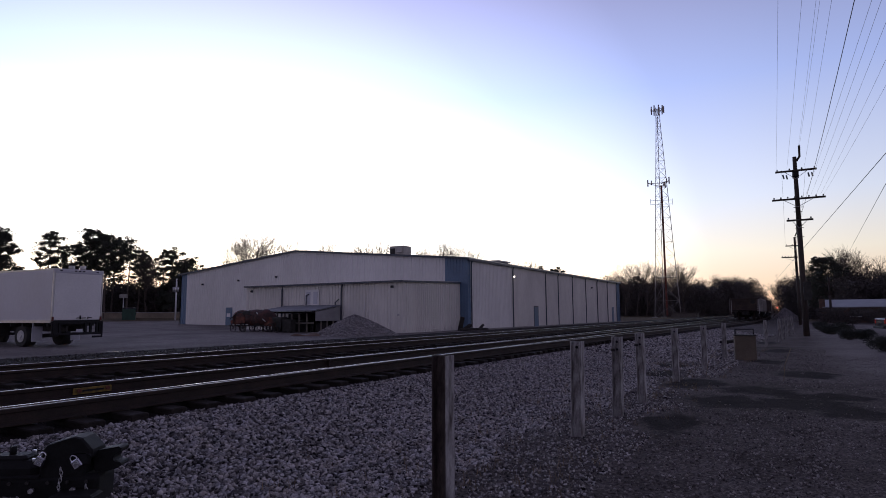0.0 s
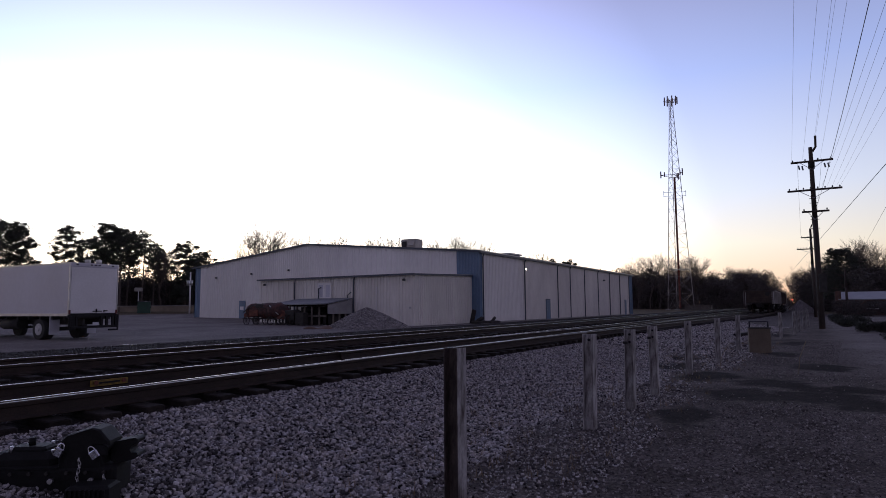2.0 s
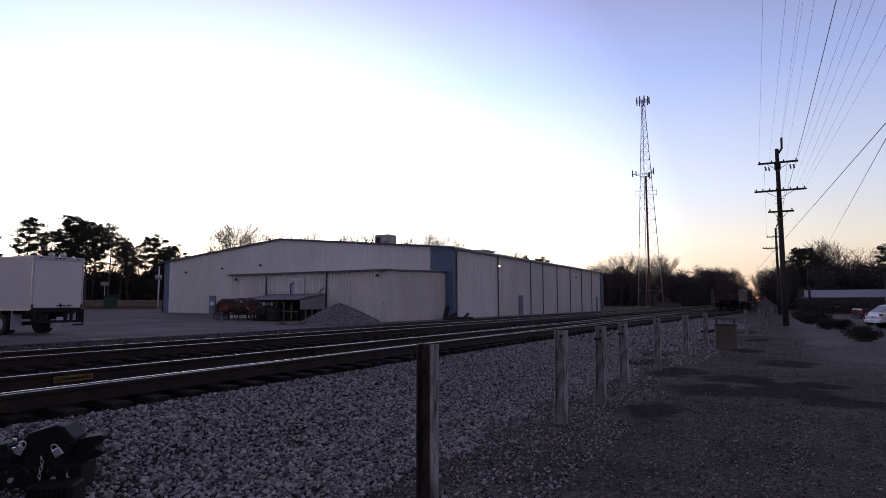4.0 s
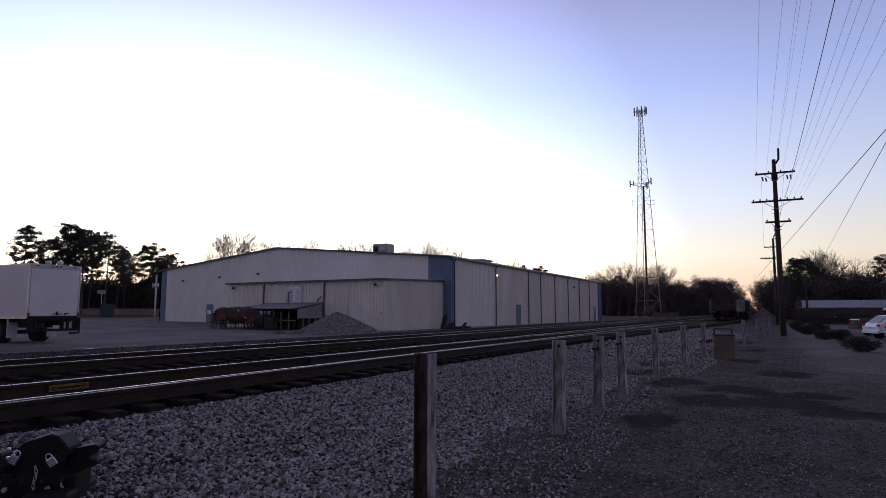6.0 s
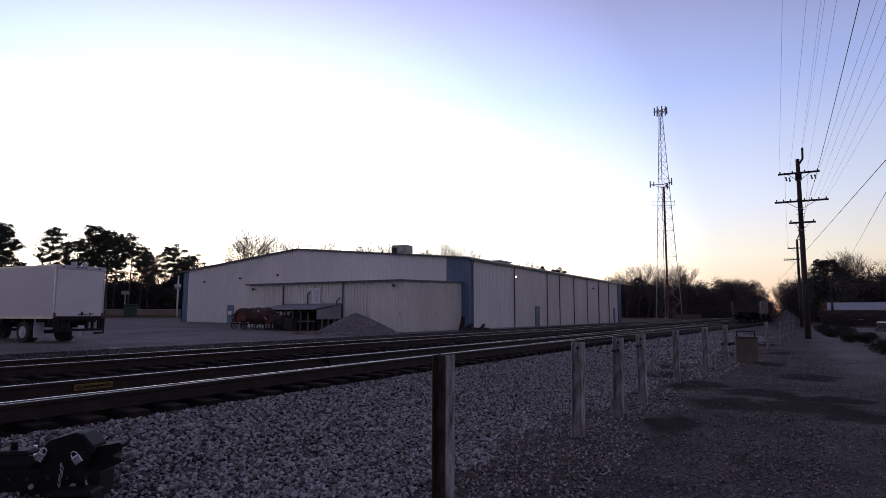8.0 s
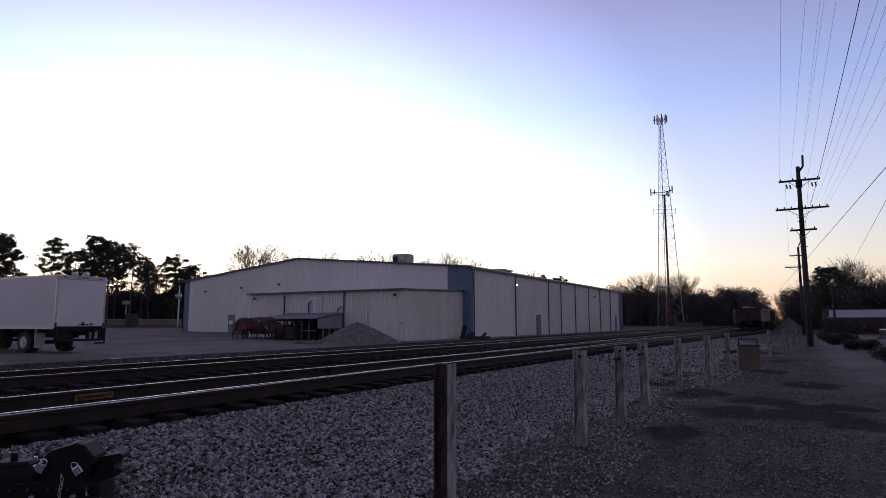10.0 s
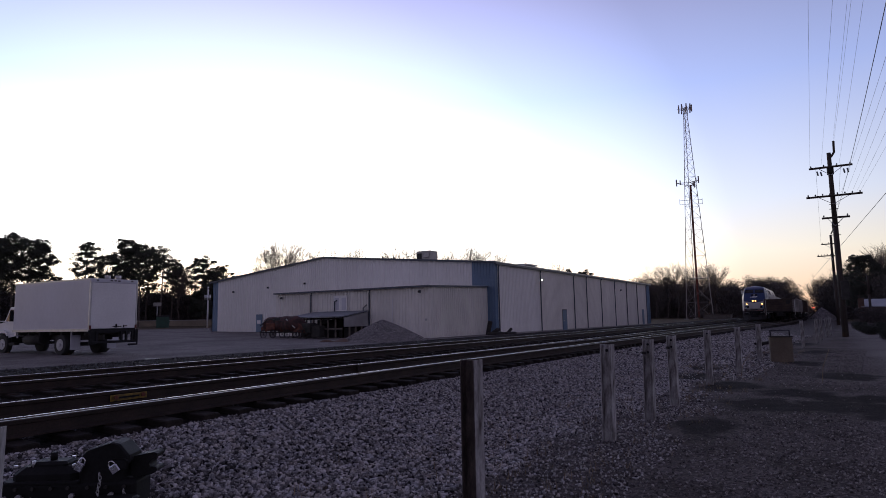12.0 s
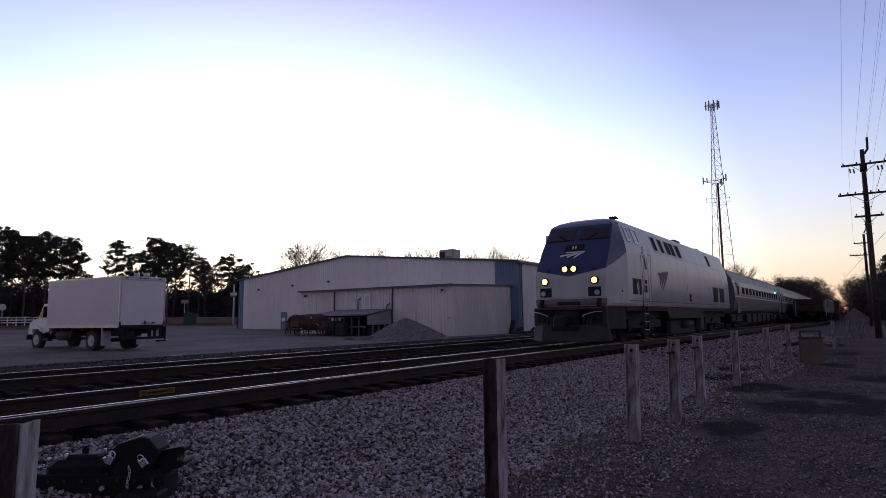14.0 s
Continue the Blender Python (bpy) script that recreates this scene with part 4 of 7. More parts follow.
def build_loco():
    t = thing("locomotive", "blue-nosed silver passenger diesel locomotive with lit headlights", "locomotive")
    low, high = SECTION[0][0], SECTION[-1][0]
    nose_sheet(-SHOULDER, SHOULDER, lambda a: low, paint_line, 34, 12, "lower_nose", LOCO_GREY, t, "silver lower nose")
    nose_sheet(-SHOULDER, SHOULDER, paint_line, lambda a: high, 34, 26, "upper_nose", LOCO_BLUE, t, "deep blue upper nose")
    for a0, a1 in ((-1.0, -SHOULDER), (SHOULDER, 1.0)):
        nose_sheet(a0, a1, lambda a: low, lambda a: high, 4, 34, "cab_side", LOCO_GREY, t, "silver cab side")
    # body
    sec = [(w, z) for z, w in SECTION] + [(-w, z) for z, w in reversed(SECTION)]
    body = part("body", M().loft([[(x, y, z) for x, z in sec] for y in (BODY_FROM, 8, 14, LOCO_LEN - 1.0)], smooth=True), LOCO_GREY, t, "silver body side with a faded dark emblem")
    body.data.set_sharp_from_angle(angle=radians(24))
    tail = [[(x, LOCO_LEN - 1.0, z) for x, z in sec], [(x * 0.93, LOCO_LEN - 0.25, min(z, 4.0) - 0.02 * (z > 3)) for x, z in sec]]
    part("rear_end", M().loft(tail), LOCO_GREY, t, "silver rear end")
    part("roof_hatch", M().cbox(-0.62, 0.62, 7.4, 12.2, 4.31, 4.40, 0.03), LOCO_SKIRT, t, "dusty roof hatch")
    part("roof_hatch", M().cbox(-0.6, 0.6, 13.2, 18.6, 4.31, 4.42, 0.04), LOCO_SKIRT, t, "dusty fan hatch")
    part("exhaust", M().cbox(0.5, 0.95, 10.6, 11.5, 4.12, 4.36, 0.06), BLACK, t, "dark exhaust stack")
    part("roof_vent", M().cbox(0.55, 0.9, 15.0, 15.9, 4.12, 4.33, 0.06), LOCO_SKIRT, t)
    h = part("horn", M().tube((0.75, 2.95, 4.2), (0.75, 2.95, 4.36), 0.03), BLACK, t)
    for dx in (-0.09, 0, 0.09):
        part("trumpet", M().tube((0.75 + dx, 3.1, 4.37), (0.75 + dx, 2.78, 4.37), 0.025, 0.05), BLACK, h)
    part("antenna", M().tube((-0.75, 2.7, 4.15), (-0.75, 2.7, 4.34), 0.04), BLACK, t)
    part("antenna", M().tube((0.1, 3.2, 4.36), (0.1, 3.2, 4.44), 0.05), BLACK, t)
    # windscreen, number board, nose emblem and lights
    for s in (-1, 1):
        w = part("windscreen", patch(a_of(s * 0.10), a_of(s * 1.10), 3.50, 3.90, 0.008, 8, slant_top=-0.02), GLASS, t, "dark slanted windscreen")
        part("gasket", patch(a_of(s * 0.07), a_of(s * 1.14), 3.465, 3.50, 0.014, 8), BLACK, w)
        part("wiper", M().tube(nose_at(a_of(s * 0.35), 3.48, 0.03), nose_at(a_of(s * 0.72), 3.68, 0.03), 0.010, n=5), BLACK, t)
    part("number_board", patch(a_of(-0.34), a_of(0.34), 3.09, 3.30, 0.014, 6), BLACK, t, "dark number board")
    for dx in (-0.05, 0.05):
        part("number_bar", patch(a_of(dx - 0.022), a_of(dx + 0.022), 3.14, 3.25, 0.022, 2), WHITE_PAINT, t, "pale number bar")
    part("emblem_bar", patch(a_of(-0.26), a_of(0.40), 3.02, 3.055, 0.010, 8), WHITE_PAINT, t, "thin white bar")
    em = M()
    for k in range(3):
        def sweep_line(u, v, k=k):
            # three strokes that fan out as they sweep down from the upper right
            x = 0.36 - 0.30 * u - 0.20 * k * u - 0.05 * k
            z = 3.0 - (0.17 - 0.045 * k) * u ** 1.4 - (v - 0.5) * (0.018 + 0.05 * u) - 0.02 * k * (1 - u) * 0.3
            return nose_at(a_of(x), z, 0.012)
        em.grid(sweep_line, 6, 1, smooth=False)
    part("emblem", em, WHITE_PAINT, t, "white three-stroke emblem")

    def light(x, z, r, label="round headlight housing"):
        p = nose_at(a_of(x), z, 0.0)
        d = Vector((0, -1, 0.04)).normalized()
        ho = part("headlight", M().tube(p + d * -0.06, p + d * 0.05, r * 1.38, r * 1.3, 20), BLACK, t, label)
        part("lens", M().tube(p + d * 0.04, p + d * 0.062, r, r * 0.94, 20), HEADLIGHT, ho, "glowing warm lens")
    ring = [nose_at(a_of(0.30 * math.copysign(abs(math.cos(q)) ** 0.7, math.cos(q)) - 0.01), 2.45 + 0.135 * math.copysign(abs(math.sin(q)) ** 0.8, math.sin(q)), 0.012) for q in np.linspace(0, 2 * math.pi, 25)[:-1]]
    part("headlight_bezel", M().loft([[p + Vector((0, 0.05, 0)) for p in ring], ring]), DIRTY_BLACK, t, "dark oval headlight bezel")
    light(-0.15, 2.45, 0.092)
    light(0.15, 2.45, 0.092)
    for s in (-1, 1):
        light(s * 0.85, 2.06, 0.10)
        part("marker", M().tube(nose_at(a_of(s * 0.78), 2.44, -0.02), nose_at(a_of(s * 0.78), 2.44, 0.035), 0.062, n=12), DULL_RED, t, "unlit red marker lamp")
        bx = part("step_pocket", patch(a_of(s * 0.63), a_of(s * 1.04), 1.55, 1.85, 0.008, 4), BLACK, t, "dark receptacle pocket")
        part("receptacle", M().tube(nose_at(a_of(s * 0.92), 1.67, -0.02), nose_at(a_of(s * 0.92), 1.67, 0.04), 0.085, n=12), CAR_BLUE, bx, "blue cable socket cover")
        part("grab_rail", M().path([(s * 1.16, 0.25, 1.06), (s * 0.98, 0.1, 1.05), (s * 0.62, 0.06, 0.95), (s * 0.60, 0.06, 0.90)], 0.014, 6), GALV, t, "pale grab rail")
        part("mu_cable", M().path([nose_at(a_of(s * 0.98), 1.46, 0.02), nose_at(a_of(s * 0.98), 1.3, 0.12), nose_at(a_of(s * 0.98), 1.2, 0.06)], 0.075, 8), BLACK, t, "black cable plug")
        part("class_lamp", M().tube(nose_at(0.78 * s, 1.72, -0.01), nose_at(0.78 * s, 1.72, 0.02), 0.035, n=10), BLACK, t)
        for k in range(9):
            part("rivet", M().tube(nose_at(a_of(s * (0.08 + 0.125 * k)), 1.535, 0.0), nose_at(a_of(s * (0.08 + 0.125 * k)), 1.535, 0.008), 0.012, n=6), LOCO_GREY, t)
    part("sill_band", patch(-CREASE, CREASE, 1.27, 1.48, 0.02, 16), mat("dusty_nose_sill", (0.16, 0.15, 0.15), 0.6, 0, 0.25, 2, 14, 0.1, 0.003), t, "dusty grey sill band")
    part("sill_slot", patch(a_of(-0.42), a_of(0.36), 1.29, 1.39, 0.028, 6), BLACK, t, "dark slot over the coupler")
    part("seam", patch(-CREASE, CREASE, 1.505, 1.515, 0.006, 16), FADED, t)
    part("stripe", patch(-SHOULDER, SHOULDER, 1.205, 1.245, 0.008, 40), RED_STRIPE, t, "thin red sill stripe")
    # pilot: plate round a deep coupler recess, plow below
    pilot = part("pilot", M().prism([(-1.24, 0.62), (1.24, 0.62), (1.24, 1.2), (-1.24, 1.2)], "y", 0.42, 0.60), LOCO_SKIRT, t, "dusty grey pilot plate")
    part("recess", M().box(-0.62, 0.62, 0.40, 0.419, 0.6, 1.18), BLACK, pilot, "dark coupler recess")
    for s in (-1, 1):
        part("step_recess", M().box(s * 0.74, s * 1.1, 0.40, 0.419, 0.72, 1.05), BLACK, pilot, "dark step recess")
    c = part("coupler", M().box(-0.14, 0.14, -0.25, 0.5, 0.66, 0.9), LOCO_DARK, t, "knuckle coupler")
    part("knuckle", M().cbox(-0.2, 0.16, -0.45, -0.2, 0.6, 0.95, 0.06), LOCO_DARK, c)
    part("draft_gear", M().cbox(-0.42, 0.42, 0.2, 0.45, 0.56, 1.1, 0.05), BLACK, t)
    part("walkway", M().cbox(-1.12, 1.12, 0.18, 0.56, 1.13, 1.19, 0.02), DIRTY_BLACK, t, "dark end step")
    for x in (-0.66, -0.54, 0.56, 0.68, 0.8):
        part("air_hose", M().path([(x, 0.36, 0.98), (x, 0.2, 0.72), (x + 0.04, 0.22, 0.5), (x + 0.02, 0.28, 0.42)], 0.03, 6), RUBBER, t)
        part("gladhand", M().tube((x + 0.02, 0.28, 0.45), (x + 0.02, 0.24, 0.37), 0.04, n=8), GALV, t)
    pl = M().loft([[(-1.24, 0.5, 0.64), (-0.8, 0.12, 0.64), (0.8, 0.12, 0.64), (1.24, 0.5, 0.64), (1.24, 0.7, 0.64), (-1.24, 0.7, 0.64)],
                   [(-1.30, 0.4, 0.14), (-0.75, -0.1, 0.14), (0.75, -0.1, 0.14), (1.30, 0.4, 0.14), (1.30, 0.65, 0.14), (-1.30, 0.65, 0.14)]])
    part("plow", pl, LOCO_SKIRT, t, "dusty grey pilot plow")
    part("plow_slot", M().box(-0.45, 0.45, 0.02, 0.2, 0.46, 0.62), BLACK, t)
    # sides: cab windows, door, ladder, grilles, stripe, skirt
    for s in (-1, 1):
        q = part("cab_window", side_panel(s, 2.42, 2.72, 3.5, 3.93, 0.008), GLASS, t, "dark cab quarter window")
        part("frame", side_frame(s, 2.42, 2.72, 3.5, 3.93, 0.045, 0.02), GALV, q)
        w = part("cab_window", side_panel(s, 3.2, 3.68, 3.48, 3.94, 0.008), GLASS, t, "dark cab side window")
        part("frame", side_frame(s, 3.2, 3.68, 3.48, 3.94, 0.05, 0.024), GALV, w)
        if s < 0:
            part("mirror", M().cbox(-1.58, -1.38, 2.2, 2.26, 3.38, 3.86, 0.02).tube((-1.5, 2.23, 3.7), (-1.2, 2.5, 3.7), 0.015, n=5).tube((-1.5, 2.23, 3.5), (-1.3, 2.5, 3.5), 0.015, n=5), GALV, t, "pale cab mirror")
        d = part("cab_door", side_panel(s, 3.42, 4.08, 1.5, 3.48, 0.010), LOCO_GREY, t, "silver cab door")
        part("window", side_panel(s, 3.82, 4.02, 2.55, 3.36, 0.018), GLASS, d)
        part("frame", side_frame(s, 3.42, 4.08, 1.5, 3.0, 0.025, 0.012), FADED, d)
        for z0, z1 in ((1.72, 1.98), (2.03, 2.17)):
            part("foothold", side_panel(s, 3.5, 3.86, z0, z1, 0.016), BLACK, d, "dark foothold")
        for y in (3.34, 4.18):
            part("handrail", M().path([(s * 1.54, y, 1.3), (s * 1.6, y, 1.36), (s * 1.6, y, 3.05), (s * 1.50, y, 3.12)], 0.018, 6), GALV, t, "pale handrail")
        l = part("ladder", M().box(s * 1.5 - 0.03, s * 1.5 + 0.03, 3.36, 3.40, 0.36, 1.45), LOCO_SKIRT, t, "boarding ladder")
        part("stile", M().box(s * 1.5 - 0.03, s * 1.5 + 0.03, 3.86, 3.90, 0.36, 1.45), LOCO_SKIRT, l)
        for z in (0.4, 0.68, 0.96, 1.24):
            part("rung", M().box(s * 1.5 - 0.05, s * 1.5 + 0.05, 3.4, 3.86, z, z + 0.03), GALV, l)
        slatted(s, 2.92, 3.2, 1.63, 2.17, t, "dark cab louvre")
        part("grille", M().prism([(2.3, 1.63), (2.3, 2.17), (2.88, 2.17), (2.88, 1.63)], "x", s * 1.48, s * 1.520), BLACK, t, "dark cab louvre")
        for y0, y1 in ((5.5, 6.02), (6.48, 6.98), (7.4, 8.05), (8.12, 8.75), (9.12, 9.78), (15.2, 15.75)):
            g = part("louvre", side_panel(s, y0, y1, 3.38, 3.93, 0.006, 0.03), BLACK, t, "black recessed louvre panel")
            part("frame", side_frame(s, y0, y1, 3.38, 3.93, 0.03, 0.016), LOCO_GREY, g)
            for k in range(3):
                part("bar", side_panel(s, y0 + (y1 - y0) * (k + 1) / 4 - 0.012, y0 + (y1 - y0) * (k + 1) / 4 + 0.012, 3.39, 3.92, 0.014, 0.02), LOCO_SKIRT, g)
        for y0, y1 in ((15.3, 16.55), (16.95, 18.2)):
            slatted(s, y0, y1, 1.55, 2.30, t, "dark radiator grille", 0.1)
        part("stripe", side_panel(s, 1.9, LOCO_LEN - 1.1, 1.205, 1.245, 0.008), RED_STRIPE, t, "thin red sill stripe")
        part("body_seam", side_panel(s, 4.3, LOCO_LEN - 1.1, 3.30, 3.32, 0.008), LOCO_GREY, t)
        part("body_seam", side_panel(s, 1.95, LOCO_LEN - 1.1, 1.40, 1.425, 0.010), FADED, t)
        for y in (4.35, 9.9, 14.6, 18.55):
            part("body_seam", side_panel(s, y, y + 0.025, 1.3, 3.02, 0.006), FADED, t)
        part("end_post", side_panel(s, 19.05, 19.3, 1.25, 3.9, 0.02), LOCO_GREY, t)
        # faded emblem on the flank: three curved strokes
        ar = M()
        for k in range(3):
            ar.grid(lambda u, v, k=k: Vector((s * 1.528, 6.6 - 0.5 * k * (1 - u) - 0.75 * u ** 1.6 - 0.12 * k * u + (v - 0.5) * (0.32 * (1 - u) + 0.12), 2.62 - 0.05 * k - (0.78 - 0.16 * k) * u)), 8, 1, smooth=False)
        part("emblem", ar, FADED, t, "dark faded three-stroke emblem")
        hp = part("fuel_hatch", side_panel(s, 10.25, 10.58, 1.5, 1.85, 0.010), BLACK, t, "dark fuel filler hatch")
        part("cap", M().tube((s * 1.5, 10.42, 1.66), (s * 1.55, 10.42, 1.66), 0.05, n=10), GALV, hp)
        part("skirt", M().prism([(6.5, 1.2), (7.05, 0.78), (12.5, 0.78), (13.5, 1.2)], "x", s * 1.46, s * 1.2), LOCO_SKIRT, t, "angled grimy skirt")
        part("front_skirt", M().loft([[(s * x, y, z) for x, y in ((1.2, 0.62), (1.42, 1.72), (1.22, 1.72), (1.0, 0.62))] for z in (0.5, 1.2)]), LOCO_SKIRT, t, "dusty grey skirt")
        part("sill", M().box(s * 1.44, s * 1.25, 1.8, LOCO_LEN - 0.4, 1.08, 1.199), LOCO_DARK, t)
        part("equipment_box", M().cbox(s * 1.32 - 0.12, s * 1.32 + 0.12, 12.6, 13.2, 0.26, 1.1, 0.03), mat("dusty_box", (0.07, 0.066, 0.066), 0.8) if s < 0 else bpy.data.materials["dusty_box"], t, "dusty equipment box")
        for y in (3.0, 6.1, 15.0, 18.3):
            part("sand_pipe", M().path([(s * 1.1, y, 1.1), (s * 1.12, y + 0.1, 0.6), (s * 0.85, y + 0.2, 0.15)], 0.025, 6), LOCO_DARK, t)
    part("fuel_tank", M().cbox(-1.25, 1.25, 7.8, 12.2, 0.16, 0.80, 0.12), LOCO_DARK, t, "grimy fuel tank")
    for s in (-1, 1):
        part("air_tank", M().tube((s * 1.22, 9.6, 0.52), (s * 1.22, 11.4, 0.52), 0.17, n=14), DIRTY_BLACK, t, "grimy air reservoir")
    part("underframe", M().box(-1.15, 1.15, 0.75, LOCO_LEN - 0.5, 0.80, 1.199), LOCO_DARK, t)
    part("diaphragm", M().cbox(-0.75, 0.75, LOCO_LEN - 0.3, LOCO_LEN + 0.15, 1.0, 3.4, 0.05), RUBBER, t, "black end diaphragm")
    for y in (4.6, 16.6):
        build_truck_frame(y, t, 2.75)
    return t


CAR_LEN = 25.9


def build_coach():
    t = thing("coach", "fluted stainless-steel passenger coach with small dark windows", "railway coach", group="coaches of the train")
    sec = [(1.30, 0.95), (1.48, 1.25), (1.58, 1.9), (1.56, 2.5), (1.42, 3.05), (1.15, 3.45), (0.75, 3.72), (0.35, 3.84), (0.0, 3.87)]
    full = sec + [(-x, z) for x, z in reversed(sec[:-1])]
    part("body", M().loft([[(x, y, z) for x, z in full] for y in (0.35, 9, 18, CAR_LEN - 0.35)], smooth=True), STAINLESS, t)
    for s in (-1, 1):
        for k in range(9):
            z = 1.12 + 0.085 * k
            x = np.interp(z, [p[1] for p in sec], [p[0] for p in sec])
            part("flute", M().box(s * (x - 0.02), s * (x + 0.022), 0.5, CAR_LEN - 0.5, z, z + 0.04), STAINLESS, t)
        x = np.interp(1.98, [p[1] for p in sec], [p[0] for p in sec])
        part("stripe", M().box(s * (x - 0.02), s * (x + 0.015), 0.5, CAR_LEN - 0.5, 1.95, 2.02), WHITE_PAINT, t, "pale stripe")
        for k in range(8):
            z = 2.95 + 0.105 * k
            x = float(np.interp(z, [p[1] for p in sec], [p[0] for p in sec]))
            part("roof_rib", M().box(s * (x - 0.04), s * (x + 0.012), 0.4, CAR_LEN - 0.4, z, z + 0.03), STAINLESS, t)
        for k in range(13):
            y = 3.2 + 1.53 * k
            part("window", M().cbox(s * 1.54 - 0.04, s * 1.54 + 0.035, y, y + 1.0, 2.2, 2.62, 0.02), GLASS, t, "dark narrow window")
        for y in (1.3, CAR_LEN - 2.2):
            d = part("door", M().cbox(s * 1.54 - 0.05, s * 1.54 + 0.03, y, y + 0.85, 1.0, 2.85, 0.02), STAINLESS, t, "stainless end door")
            part("window", M().box(s * 1.57, s * 1.585, y + 0.2, y + 0.65, 2.1, 2.6), GLASS, d)
        for k in range(5):
            part("equipment_box", M().cbox(s * 1.1 - 0.25, s * 1.1 + 0.25, 6.2 + 2.6 * k, 8.0 + 2.6 * k, 0.35, 0.97, 0.04), LOCO_DARK, t)
    part("underframe", M().box(-1.2, 1.2, 0.5, CAR_LEN - 0.5, 0.8, 0.96), LOCO_DARK, t)
    for y in (0.1, CAR_LEN - 0.35):
        part("diaphragm", M().cbox(-0.65, 0.65, y - 0.1, y + 0.35, 1.0, 3.3, 0.05), RUBBER, t)
    for y in (3.2, CAR_LEN - 3.2):
        build_truck_frame(y, t, 2.6)
    return t


loco = build_loco()
coaches = [build_coach()]
for _ in range(4):
    coaches.append(copy_thing(coaches[0], Matrix()))
part("status_lamp", M().tube((1.62, 21.2, 2.72), (1.5, 21.2, 2.72), 0.07, n=12), SIGNAL_GREEN, coaches[0], "glowing green status lamp")

# nose's place along the track at a few moments; about 33 metres a second
NOSE = [(0.0, 486.0), (11.0, 118.5), (11.5, 101.8), (12.0, 85.1), (13.0, 51.7), (13.5, 35.0), (14.0, 18.1)]


def train_row(t, back):
    y = float(np.interp(t, [a for a, _ in NOSE], [b for _, b in NOSE])) + back
    m = y + 10
    a = math.atan2(-(main_x(m + 8) - main_x(m - 8)), 16)
    return t, pose(main_x(y), y, RAIL_Z, 0, 0, math.degrees(a))


# ---- steel posts along the ballast's foot ----
def build_post(material, height=1.25):
    b = M()
    for x in (-0.075, 0.063):
        b.cbox(x, x + 0.012, -0.075, 0.075, -0.4, height, 0.003)
    b.box(-0.063, 0.063, -0.006, 0.006, -0.4, height - 0.004)
    return b


POSTS = [(-2.525, 0.92), (-2.515, 4.33), (-2.56, 7.92), (-2.48, 9.67), (-2.48, 11.4), (-2.52, 15.2), (-2.28, 18.4), (-2.25, 23.5), (-1.27, 32.0), (-0.85, 37.2), (-0.72, 41.2), (-0.5, 46.1), (-0.3, 50.0)]
post_mesh, rust_shade_mesh = build_post(POST_PAINT).mesh("post", POST_PAINT), build_post(POST_RUST_SHADE).mesh("post", POST_RUST_SHADE)
rng = random.Random(3)
for k, (x, y) in enumerate(POSTS):
    sz = 0.87 if k == 1 else 0.96
    p = thing("steel_post", "rust-streaked H-section steel post set in the ballast, its opening's shade painted in" if k < 2 else "weathered pale H-section steel post beside the ballast", "post",
              pose(x, y, 0, rng.uniform(-1.2, 1.2), rng.uniform(-1.2, 1.2), rng.uniform(-4, 4) + (46 if k == 0 else 0)), "posts along the track")
    p.scale = (sz, sz, 1.0 if k == 0 else 1.015 if k == 1 else 0.985)
    # the two nearest beams take the opening's shadow as dark colour, besides rust
    part("beam", rust_shade_mesh if k < 2 else post_mesh, POST_PAINT, p)
    if k < 2:
        part("flange_face", M().cbox(0.076, 0.08, -0.075, 0.075, -0.4, 1.25, 0.001), POST_PAINT, p, "pale painted flange")
    if k in (2, 3, 4, 5, 6):
        for z in (1.05, 1.17) if k in (3, 4) else (1.17,):
            part("bolt", M().tube((0, -0.03, z), (0, 0.0, z), 0.02, n=6), BLACK, p, "dark bolt hole")
    if k in (3, 4):
        part("clip", M().cbox(-0.085, -0.015, -0.1, -0.07, 1.02, 1.06, 0.008), DIRTY_BLACK, p, "dark iron clip")


